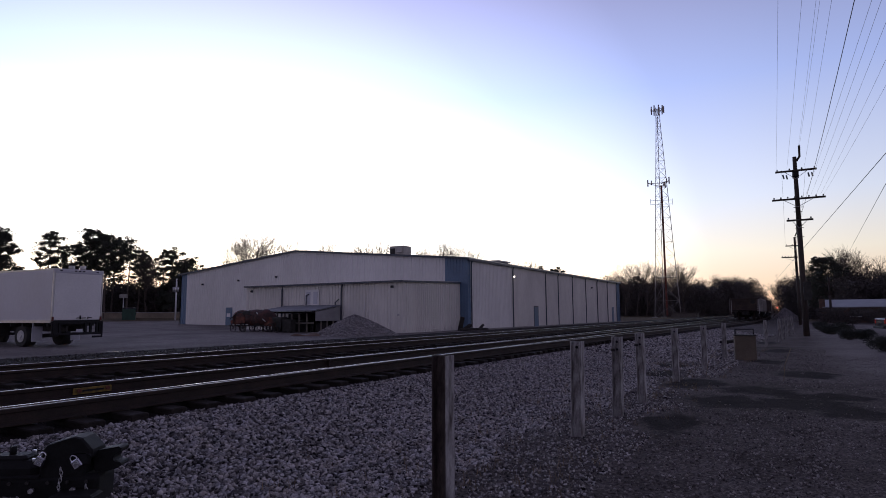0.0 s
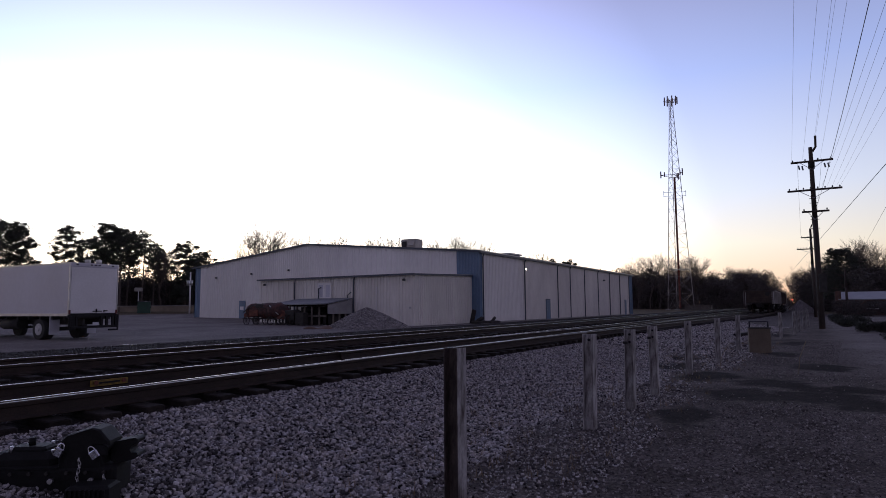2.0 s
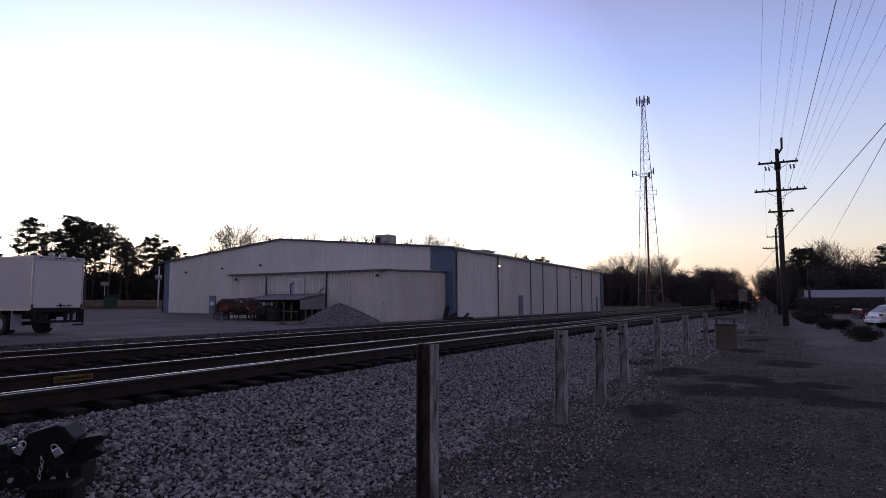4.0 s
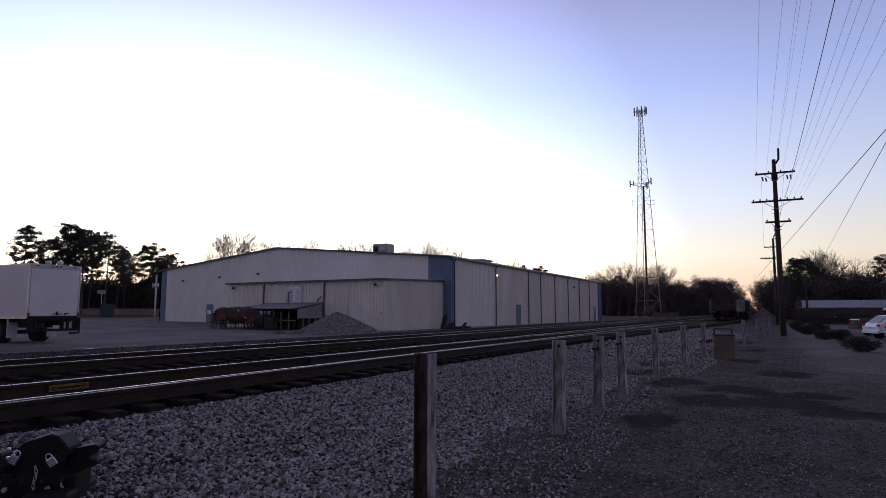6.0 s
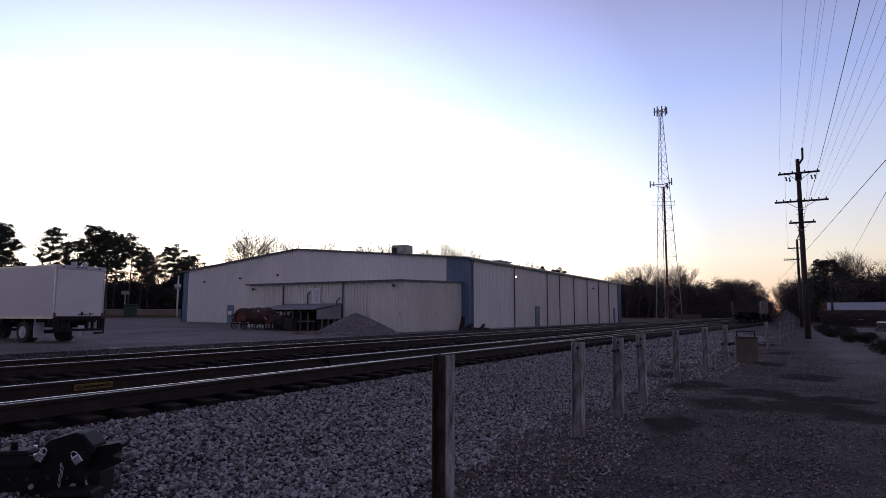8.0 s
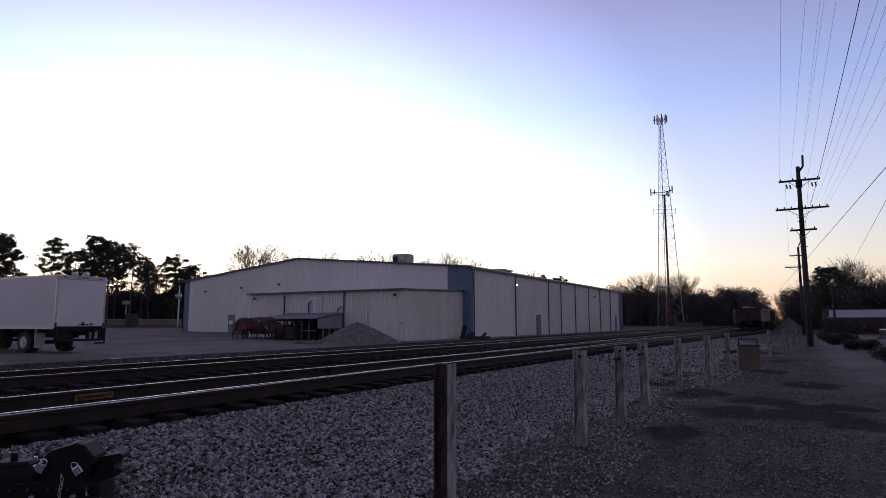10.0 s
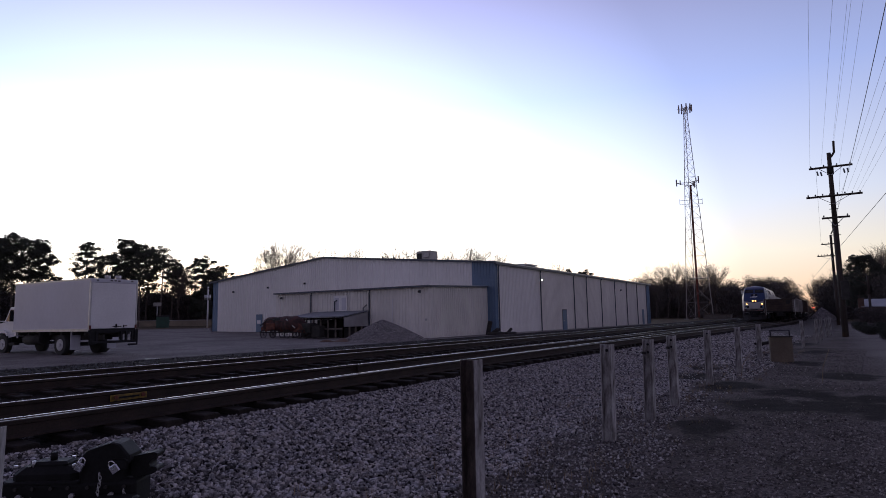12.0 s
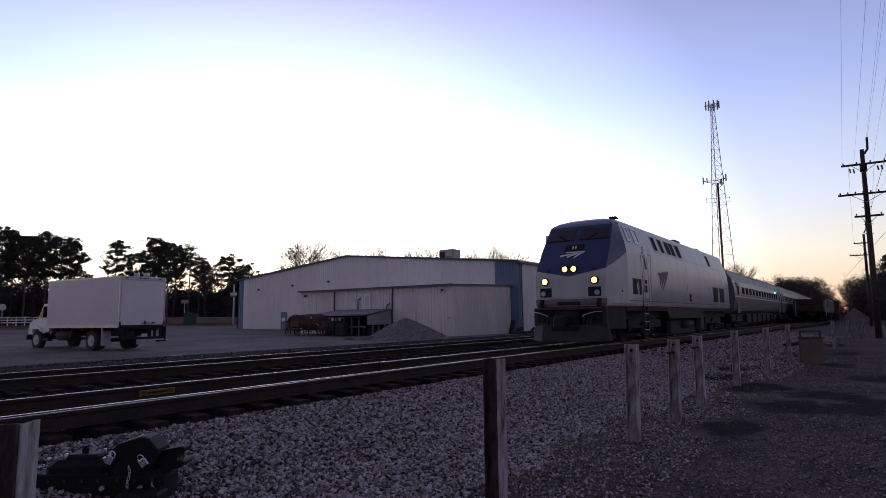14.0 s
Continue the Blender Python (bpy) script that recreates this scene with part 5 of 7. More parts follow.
# ---- switch machine by the near rail ----
def build_switch_machine():
    s = thing("switch_machine", "black cast-iron track switch machine with padlocks", "switch machine", pose(-5.14, 2.80, 0.37, 0, 0, 35))
    bevel(part("base", M().cbox(-0.72, 0.36, -0.18, 0.14, -0.25, 0.02, 0.03), CAST, s), 0.01)
    cover = part("cover", M().cbox(-0.62, -0.10, -0.16, 0.12, 0.02, 0.12, 0.05), CAST, s, "flat bolted cover")
    part("cover_plate", M().cbox(-0.50, -0.21, -0.11, 0.08, 0.12, 0.155, 0.02), CAST, cover)
    part("knob", M().tube((-0.36, -0.02, 0.155), (-0.36, -0.02, 0.215), 0.026, n=8), CAST, cover)
    for x, y in ((-0.59, -0.13), (-0.14, -0.13), (-0.47, -0.1), (-0.25, 0.07)):
        part("bolt", M().tube((x, y, 0.115), (x, y, 0.165 if -0.5 < x < -0.2 else 0.14), 0.015, n=6), GALV, cover, "bright bolt")
    hump = M().loft([[(0.10 + x * k, y, z * (0.7 + 0.3 * k)) for x, z in ((-0.17, 0.0), (-0.175, 0.16), (-0.165, 0.215), (-0.13, 0.25), (0.06, 0.305), (0.12, 0.29), (0.20, 0.20), (0.205, 0.14), (0.15, 0.11), (0.15, 0.0))] for y, k in ((-0.17, 0.93), (-0.15, 1.0), (0.05, 1.0), (0.08, 0.92))])
    bevel(part("motor_housing", hump, CAST, s, "hump-backed motor housing"), 0.014, 3)
    part("hasp", M().cbox(-0.08, -0.03, -0.17, -0.14, 0.02, 0.14, 0.01), CAST, s)

    def padlock(x, y, z, tilt):
        m = pose(x, y, z, 0, tilt, 0)
        lock = part("padlock", M().cbox(-0.035, 0.035, -0.015, 0.015, -0.045, 0.02, 0.008, m), CHROME, s, "shiny padlock")
        pts = [m @ Vector((0.024 * math.cos(a), 0, 0.02 + 0.035 * math.sin(a) + (0.0 if 0 < a < math.pi else 0))) for a in np.linspace(0, math.pi, 9)]
        part("shackle", M().path(pts, 0.006, 6), CHROME, lock)
    padlock(-0.055, -0.20, 0.145, 25)
    padlock(0.20, -0.20, 0.12, -35)

    def chain(x, z0, n):
        c = M()
        for k in range(n):
            a = 0 if k % 2 else 90
            q = pose(x + 0.008 * math.sin(k), -0.215, z0 - 0.026 * k, 0, 0, a)
            ring = [q @ Vector((0.010 * math.cos(t), 0, 0.019 * math.sin(t))) for t in np.linspace(0, 2 * math.pi, 9)]
            c.path(ring, 0.0035, 5)
        part("chain", c, GALV, s, "dangling steel chain")
    chain(0.10, 0.07, 14)
    chain(0.29, -0.06, 9)
    part("rod", M().tube((0.22, 0.0, 0.08), (0.30, 0.0, 0.1), 0.03, n=8), CAST, s)
    part("lug", M().cbox(0.16, 0.30, -0.19, -0.16, 0.1, 0.18, 0.02), CAST, s)
    part("gasket_lip", M().cbox(-0.65, -0.07, -0.185, 0.145, -0.002, 0.021, 0.01), CAST, s)
    for bx in (-0.55, -0.42, -0.28, -0.15, 0.0, 0.14, 0.28):
        part("cap_screw", M().tube((bx, -0.185, -0.03), (bx, -0.2, -0.03), 0.014, n=6), DIRTY_BLACK, s)
    br = M().prism([(0.28, 0.03), (0.28, 0.165), (0.31, 0.18), (0.46, 0.205), (0.485, 0.19), (0.48, 0.165), (0.435, 0.14), (0.42, 0.115), (0.43, 0.09), (0.48, 0.085), (0.49, 0.06), (0.45, 0.035), (0.33, 0.005)], "y", -0.08, 0.07)
    bevel(part("crank_block", br, CAST, s, "worn black crank block"), 0.008)
    rib = part("ribbed_box", M().cbox(0.10, 0.42, -0.42, -0.19, -0.34, -0.08, 0.02), CAST, s, "black ribbed box")
    for k in range(9):
        part("rib", M().box(0.115 + 0.034 * k, 0.13 + 0.034 * k, -0.435, -0.421, -0.34, -0.1), CAST, rib)
    part("conduit", M().path([(-0.78, -0.1, 0.06), (-0.95, -0.12, 0.02), (-1.1, -0.1, 0.02)], 0.03, 8), GALV, s, "pale conduit")
    for x in (-0.5, -0.1, 0.2):
        part("bolt", M().tube((x, -0.24, -0.08), (x, -0.21, -0.08), 0.02, n=6), GALV, s)
    part("throw_rod", M().tube((-0.5, 0.16, -0.06), (-1.9, 0.9, 0.0), 0.025, n=8), CAST, s)


build_switch_machine()


# ---- equipment box and boards between the posts ----
eb = thing("equipment_box", "tan metal equipment box with a rail frame on top", "metal box", pose(-1.58, 23.2, 0, 0, 0, 8))
bevel(part("case", M().cbox(-0.33, 0.33, -0.25, 0.25, -0.05, 0.80, 0.02), mat("tan_box_paint", (0.12, 0.095, 0.07), 0.7, 0, 0.2, 2, 20, 0.2, 0.004), eb), 0.01)
part("lid", M().cbox(-0.35, 0.35, -0.27, 0.27, 0.80, 0.84, 0.01), DIRTY_BLACK, eb)
part("frame", M().path([(-0.28, 0, 0.84), (-0.28, 0, 1.02), (0.28, 0, 1.02), (0.28, 0, 0.84)], 0.025), BLACK, eb, "dark pipe frame")
for x, y, l, a in ((-3.0, 34, 2.6, 80),):
    thing("old_tie", "dark weathered timber lying on the ground", "timber", pose(x, y, ground_z(x, y), 0, 0, a), "loose timbers", mesh=M().cbox(-l / 2, l / 2, -0.12, 0.12, -0.02, 0.17, 0.015), material=TIE)


# ---- utility poles and wires ----
def insulator(x, z, parent):
    part("insulator", M().tube((x, 0, z), (x, 0, z + 0.05), 0.02).tube((x, 0, z + 0.05), (x, 0, z + 0.15), 0.05, 0.035), INSULATOR, parent)


def build_pole(x, y, height, arms, label):
    p = thing("utility_pole", label, "utility pole", pose(x, y, -0.05, 0, 0, 1.5), "utility poles")
    part("pole", M().tube((0, 0, -0.5), (0, 0, height * 0.6), 0.19, 0.155, 14).tube((0, 0, height * 0.6), (0, 0, height), 0.155, 0.12, 14), WOOD_POLE, p)
    for z, half, dx, n in arms:
        a = part("crossarm", M().cbox(-half + dx, half + dx, -0.2, -0.09, z - 0.06, z + 0.06, 0.01), WOOD_POLE, p, "weathered timber crossarm")
        for k in range(n):
            insulator(dx - half + 0.12 + (2 * half - 0.24) * k / (n - 1), z + 0.06, a)
        for s in (-1, 1):
            part("brace", M().tube((0, -0.15, z - 0.55), (s * half * 0.55 + dx, -0.16, z - 0.05), 0.018, n=5), GALV, p)
    return p


ARMS = [(11.08, 1.21, 0.02, 4), (9.16, 1.55, 0.07, 8), (7.72, 0.77, 0.06, 2)]
pole = build_pole(0.5, 46.7, 12.05, ARMS, "tall weathered wooden utility pole with three crossarms")
part("riser_bracket", M().path([(0.1, 0, 11.75), (0.3, 0, 12.05), (0.32, 0, 12.8)], 0.07, 8), WOOD_POLE, pole, "curved pole-top bracket")
part("collar", M().tube((0, 0, 10.6), (0, 0, 11.1), 0.2, n=12), BLACK, pole, "dark hardware collar")
part("pole_box", M().cbox(-0.02, 0.42, -0.42, -0.16, 2.4, 3.6, 0.03), DIRTY_BLACK, pole, "grey pole-mounted box")
for z in (7.2, 7.4, 8.3, 8.6, 6.6):
    part("pole_step", M().tube((-0.25, -0.05, z), (0.25, -0.05, z), 0.02, n=5), BLACK, pole)
for s, z in ((-0.75, 10.85), (-0.55, 10.8), (0.72, 10.85), (0.92, 10.85)):
    part("cutout", M().tube((s, -0.2, z), (s + 0.05, -0.25, z - 0.28), 0.05, n=8), INSULATOR, pole, "hanging fuse cutout")
pole_b = build_pole(0.35, 86.9, 10.9, [(9.8, 0.78, -0.28, 3), (8.37, 0.9, -0.65, 6)], "distant weathered wooden utility pole with crossarms")
part("riser_bracket", M().path([(0.05, 0, 11.0), (0.3, 0, 11.5), (0.3, 0, 12.4)], 0.07, 8), WOOD_POLE, pole_b)
pole_c = build_pole(4.3, 103.6, 6.6, [], "slim bare wooden pole before the woods")
pole_d = build_pole(2.4, -14.0, 12.05, ARMS, "tall weathered wooden utility pole with three crossarms")


def wire(a, b, sag=0.35, r=0.011, label="thin overhead wire strung between the poles", name="overhead_wire"):
    a, b = Vector(a), Vector(b)
    pts = [a.lerp(b, t) - Vector((0, 0, 4 * sag * t * (1 - t))) for t in np.linspace(0, 1, 15)]
    return thing(name, label, "wire", group="overhead wires", mesh=M().path(pts, r, 5), material=WIRE)


# upper arm, pole-top bracket and second arm: place across the track at the pole and over the near end
for xa, za, xb in ((-0.62, 11.2, 0.96), (0.02, 11.2, 1.56), (0.8, 12.75, 1.97), (0.84, 12.7, 2.2), (1.02, 11.2, 2.05), (1.0, 9.3, 3.0), (1.3, 9.3, 3.1), (1.6, 9.3, 3.35), (1.85, 9.3, 3.9), (2.05, 9.3, 4.5)):
    wire((xa, 46.55, za), (xb, -14.1, za), 0.4, 0.0042)
wire((0.62, 46.5, 7.95), (1.75, -14.1, 7.95), 0.75, 0.0085, "thick black telephone cable between the poles")
for dx in (-0.8, 0.6):
    wire((0.1 + dx, 86.8, 9.95), (0.5 + dx, 46.8, 11.2), 0.5, 0.007)
wire((0.35, 86.8, 8.5), (0.5, 46.8, 9.3), 0.5, 0.008)
wire((4.3, 103.6, 6.5), (0.4, 87.0, 8.4), 0.3, 0.007)
wire((5.88, -14, 7.58), (-8.9, 200, 5.58), 0.0, 0.0135, "dark service cable that crosses over the tracks")
wire((1.6, -14, 5.27), (6.56, 99.8, 9.4), 0.0, 0.011, "dark service cable running to the trees")


# ---- lattice communications tower ----
def build_tower():
    t = thing("communications_tower", "tall three-legged steel lattice tower with antenna arrays", "radio tower", pose(-30.7, 175, 0.3, 0, 0, 20))
    H, R0, R1 = 59.0, 3.9, 0.62

    def leg(k, z):
        r = R0 + (R1 - R0) * min(1, z / (H * 0.93))
        a = radians(90 + 120 * k)
        return Vector((r * math.cos(a), r * math.sin(a), z))
    for k in range(3):
        part("leg", M().path([leg(k, z) for z in (0, 15, 30, 45, 54.87, H)], 0.085, 6), TOWER_STEEL, t)
        part("footing", M().cbox(leg(k, 0).x - 0.6, leg(k, 0).x + 0.6, leg(k, 0).y - 0.6, leg(k, 0).y + 0.6, -0.6, 0.15, 0.05), CONCRETE, t)
    z, bays = 0.0, [0.0]
    while z < H - 1:
        z += max(1.3, 4.6 - 0.055 * z) if z > 8 else 4.5
        bays.append(min(z, H))
    for a, b in zip(bays, bays[1:]):
        m = M()
        for k in range(3):
            j = (k + 1) % 3
            m.tube(leg(k, a), leg(j, b), 0.042, n=4, cap=False)
            if a < 9:
                m.tube(leg(j, a), leg(k, b), 0.03, n=4, cap=False)
            m.tube(leg(j, b), leg(k, b), 0.032, n=4, cap=False)
        part("lattice_bay", m, TOWER_STEEL, t)
    part("cable_run", M().box(-0.25, 0.25, -0.9, -0.7, 0.5, 36.5), TOWER_RED, t, "rust-red cable run")
    part("platform_ring", M().path([leg(k % 3, 10.9) for k in range(4)], 0.13, 6), TOWER_STEEL, t, "stiffening ring of angle steel")
    for z, r, n, h in ((58.2, 2.0, 9, 2.0), (37.3, 3.5, 3, 1.9)):
        f = M()
        for k in range(3):
            a, b = radians(60 + 120 * k), radians(180 + 120 * k)
            p, q = Vector((r * math.cos(a), r * math.sin(a), z)), Vector((r * math.cos(b), r * math.sin(b), z))
            if n > 3:
                f.tube(p, q, 0.07, n=5)
                f.tube((0, 0, z), (p + q) / 2, 0.07, n=5)
            else:
                f.tube((0, 0, z), p, 0.09, n=5)
                f.tube((0, 0, z - 1.0), p, 0.07, n=5)
        arr = part("antenna_frame", f, TOWER_STEEL, t)
        for k in range(n):
            a = radians(60 + 360 / n * k + (12 if n > 3 else 0))
            rr = r * (0.98 if n == 3 else 0.85)
            x, y = rr * math.cos(a), rr * math.sin(a)
            part("panel_antenna", M().cbox(x - 0.16, x + 0.16, y - 0.12, y + 0.12, z - h * 0.45, z + h * 0.55, 0.04), TOWER_STEEL, arr)
            if n == 3:
                part("panel_antenna", M().cbox(x * 0.72 - 0.14, x * 0.72 + 0.14, y * 0.72 - 0.1, y * 0.72 + 0.1, z - 0.5, z + 0.8, 0.04), TOWER_STEEL, arr)
    part("side_mount", M().path([(-2.9, 0, 32.4), (2.9, 0, 32.4)], 0.05, 5).path([(-2.9, 0, 31.3), (2.9, 0, 31.3)], 0.04, 5).path([(-2.9, 0, 31.1), (-2.9, 0, 32.8)], 0.05, 5).path([(2.9, 0, 31.1), (2.9, 0, 32.8)], 0.05, 5), TOWER_STEEL, t)


build_tower()
shel = thing("equipment_shelter", "low pale equipment shelter at the tower's foot", "shelter", pose(-25.5, 172, 0.3))
part("walls", M().cbox(-3.2, 3.2, -1.5, 1.5, -0.3, 1.1, 0.05), mat("faded_shelter", (0.13, 0.115, 0.10), 0.8), shel)
part("roof", M().cbox(-3.4, 3.4, -1.7, 1.7, 1.1, 1.2, 0.05), BARK, shel)


mat("dusty_rim", (0.46, 0.46, 0.48), 0.6, 0.2, 0.2, 4, 30, 0.1, 0.002)


# ---- box truck: local y ahead, x to its right, from the middle of its tail ----
def road_wheel(x, y, r, w, parent, side, rim=None):
    rim = rim or bpy.data.materials["dusty_rim"]
    t = part("wheel", M().tube((x - side * w, y, r), (x, y, r), r, n=24), RUBBER, parent, "black tyre")
    part("rim", M().tube((x - side * 0.02, y, r), (x + side * 0.012, y, r), r * 0.58, n=20), rim, t, "pale steel rim")
    part("hub", M().tube((x, y, r), (x + side * 0.05, y, r), r * 0.2, n=12), rim, t)


def build_box_truck():
    t = thing("box_truck", "white box truck with a plain cargo body parked on the lot", "box truck", pose(-30.27, 16.82, lot_z(-34) - DIP, 0, 0, 93.4))
    L, W, z0, z1 = 6.9, 1.225, 1.21, 3.71
    # same white as the rear door, darkened here as the shaded side
    bevel(part("cargo_box", M().cbox(-W, W, 0.04, L, z0, z1, 0.03), BOX_WHITE_SHADED, t, "plain white cargo box"), 0.012)
    for x in (-W - 0.012, W - 0.05):
        part("corner_post", M().box(x, x + 0.062, 0.0, 0.09, z0, z1), GALV, t, "worn metal corner post")
    part("header", M().cbox(-W - 0.012, W + 0.012, -0.015, 0.09, z1 - 0.17, z1 + 0.012, 0.01), BOX_WHITE_SHADED, t, "rear header")
    for s in (-1, 1):
        part("side_rail", M().box(s * W - 0.02, s * W + 0.02, 0.05, L, z0 - 0.06, z0 + 0.06), GALV, t, "metal bottom rail")
        part("top_rail", M().box(s * W - 0.02, s * W + 0.02, 0.05, L + 0.02, z1 - 0.07, z1 + 0.012), GALV, t, "metal top rail")
    d = part("roll_door", M().box(-W + 0.07, W - 0.07, 0.0, 0.036, z0 + 0.08, z1 - 0.2), WHITE_PAINT, t, "white roll-up rear door")
    for k in range(5):
        z = z0 + 0.5 + 0.42 * k
        part("seam", M().box(-W + 0.07, W - 0.07, -0.002, -0.0005, z, z + 0.008), WHITE_PAINT, d)
    part("latch", M().cbox(-0.05, 0.4, -0.05, -0.003, z0 + 0.14, z0 + 0.18, 0.008).cbox(0.1, 0.16, -0.05, -0.003, z0 + 0.1, z0 + 0.28, 0.008), BLACK, d, "black door latch")
    part("latch", M().cbox(0.5, 0.7, -0.05, -0.003, z0 + 0.16, z0 + 0.2, 0.008).cbox(0.5, 0.53, -0.05, -0.003, z0 + 0.1, z0 + 0.22, 0.008), BLACK, d, "black door handle")
    for x in (-0.9, -0.2, 0.0, 0.2, 0.9):
        part("marker_light", M().cbox(x - 0.06, x + 0.06, -0.03, -0.016, z1 - 0.1, z1 - 0.05, 0.01), DIRTY_BLACK, t, "small dark marker light")
    fr = part("frame", M().box(-0.45, -0.35, 0.1, L + 2.2, 0.72, 0.98).box(0.35, 0.45, 0.1, L + 2.2, 0.72, 0.98), DIRTY_BLACK, t)
    for k in range(7):
        part("crossmember", M().box(-1.15, 1.15, 0.4 + k, 0.5 + k, 0.98, 1.2), DIRTY_BLACK, fr)
    part("rear_sill", M().box(-W, W, 0.0, 0.16, z0 - 0.14, z0 + 0.06), BLACK, t, "black rear sill")
    b = part("bumper", M().cbox(-1.15, 1.15, -0.12, 0.0, 0.56, 0.68, 0.02), BLACK, t, "black step bumper")
    for x in (-1.14, -0.86, 0.4, 0.66, 0.98, 1.14):
        part("upright", M().box(x - 0.05, x + 0.05, -0.1, 0.0, 0.56, 1.14), BLACK, b)
    part("lift_frame", M().path([(1.22, -0.1, 1.2), (1.22, -0.1, 0.45), (0.75, -0.1, 0.45)], 0.05, 6), BLACK, t, "black folded steps")
    part("tail_panel", M().box(-1.22, -0.92, -0.06, 0.0, 0.5, 1.14), BLACK, t)
    for x in (-1.18, 1.18):
        part("tail_light", M().cbox(x - 0.05, x + 0.05, -0.03, 0.0, 1.24, 1.44, 0.01), DULL_RED, t, "dull red tail light")
    part("plate", M().box(-0.1, 0.22, -0.125, -0.12, 0.68, 0.84), BOX_WHITE_SHADED, t, "small pale plate")
    for s in (-1, 1):
        road_wheel(s * 1.16, 2.5, 0.5, 0.52, t, s)
        road_wheel(s * 1.1, 8.15, 0.5, 0.28, t, s)
        part("mud_flap", M().box(s * 0.7, s * 1.18, 1.55, 1.58, 0.25, 1.15), BOX_WHITE_SHADED, t, "pale mud flap")
        part("fuel_tank", M().tube((s * 0.8, 4.6, 0.75), (s * 0.8, 6.2, 0.75), 0.28, n=14), DIRTY_BLACK, t)
    part("axle", M().tube((-1.0, 2.5, 0.5), (1.0, 2.5, 0.5), 0.1), DIRTY_BLACK, t)
    cab = M()
    prof = [(L + 0.12, 0.95), (L + 0.12, 2.45), (L + 0.8, 2.5), (L + 1.35, 1.72), (L + 2.0, 1.55), (L + 2.3, 1.4), (L + 2.4, 1.05), (L + 2.4, 0.8), (L + 1.7, 0.8), (L + 1.6, 1.1), (L + 0.95, 1.1), (L + 0.85, 0.85)]
    cab.loft([[(x, y, z) for y, z in prof] for x in (-1.0, 1.0)])
    part("arch_lining", M().box(-0.9, 0.9, L + 0.7, L + 1.75, 0.6, 1.0), BLACK, t)
    part("front_bumper", M().cbox(-1.05, 1.05, L + 2.35, L + 2.5, 0.5, 0.8, 0.03), BLACK, t, "dark front bumper")
    bevel(part("cab", cab, WHITE_PAINT, t, "white cab with a sloping bonnet"), 0.06, 3)
    for s in (-1, 1):
        part("side_window", M().prism([(L + 0.3, 1.72), (L + 0.3, 2.33), (L + 0.78, 2.36), (L + 1.2, 1.75)], "x", s * 0.99, s * 1.012), GLASS, t, "dark cab window")
        mr = part("mirror", M().cbox(s * 1.36 - 0.12, s * 1.36 + 0.12, L + 1.3, L + 1.36, 1.75, 2.35, 0.02), BLACK, t, "side mirror")
        part("arm", M().path([(s * 1.05, L + 1.2, 2.4), (s * 1.4, L + 1.33, 2.4), (s * 1.4, L + 1.33, 1.7), (s * 1.05, L + 1.2, 1.7)], 0.015, 6), BLACK, mr)
        part("fender", M().prism([(L + 0.7, 0.95), (L + 0.85, 1.18), (L + 1.27, 1.3), (L + 1.7, 1.18), (L + 1.85, 0.9), (L + 1.74, 0.9), (L + 1.6, 1.1), (L + 0.95, 1.1), (L + 0.8, 0.95)], "x", s * 0.9, s * 1.14), WHITE_PAINT, t, "white front fender")
        part("step", M().box(s * 0.85, s * 1.1, L + 0.0, L + 0.6, 0.45, 0.6), BLACK, t)
    part("windscreen", M().prism([(L + 0.84, 2.42), (L + 1.33, 1.76), (L + 1.36, 1.78), (L + 0.87, 2.45)], "x", -0.85, 0.85), GLASS, t)
    part("exhaust_stack", M().tube((-0.9, L + 0.1, 0.8), (-0.9, L + 0.1, 0.95), 0.06), CHROME, t)
    part("roof_vent", M().cbox(-0.2, 0.25, 2.2, 2.7, z1, z1 + 0.14, 0.03), GALV, t)
    part("roof_vent", M().cbox(0.4, 0.75, 2.6, 3.1, z1, z1 + 0.2, 0.03), GALV, t)


build_box_truck()


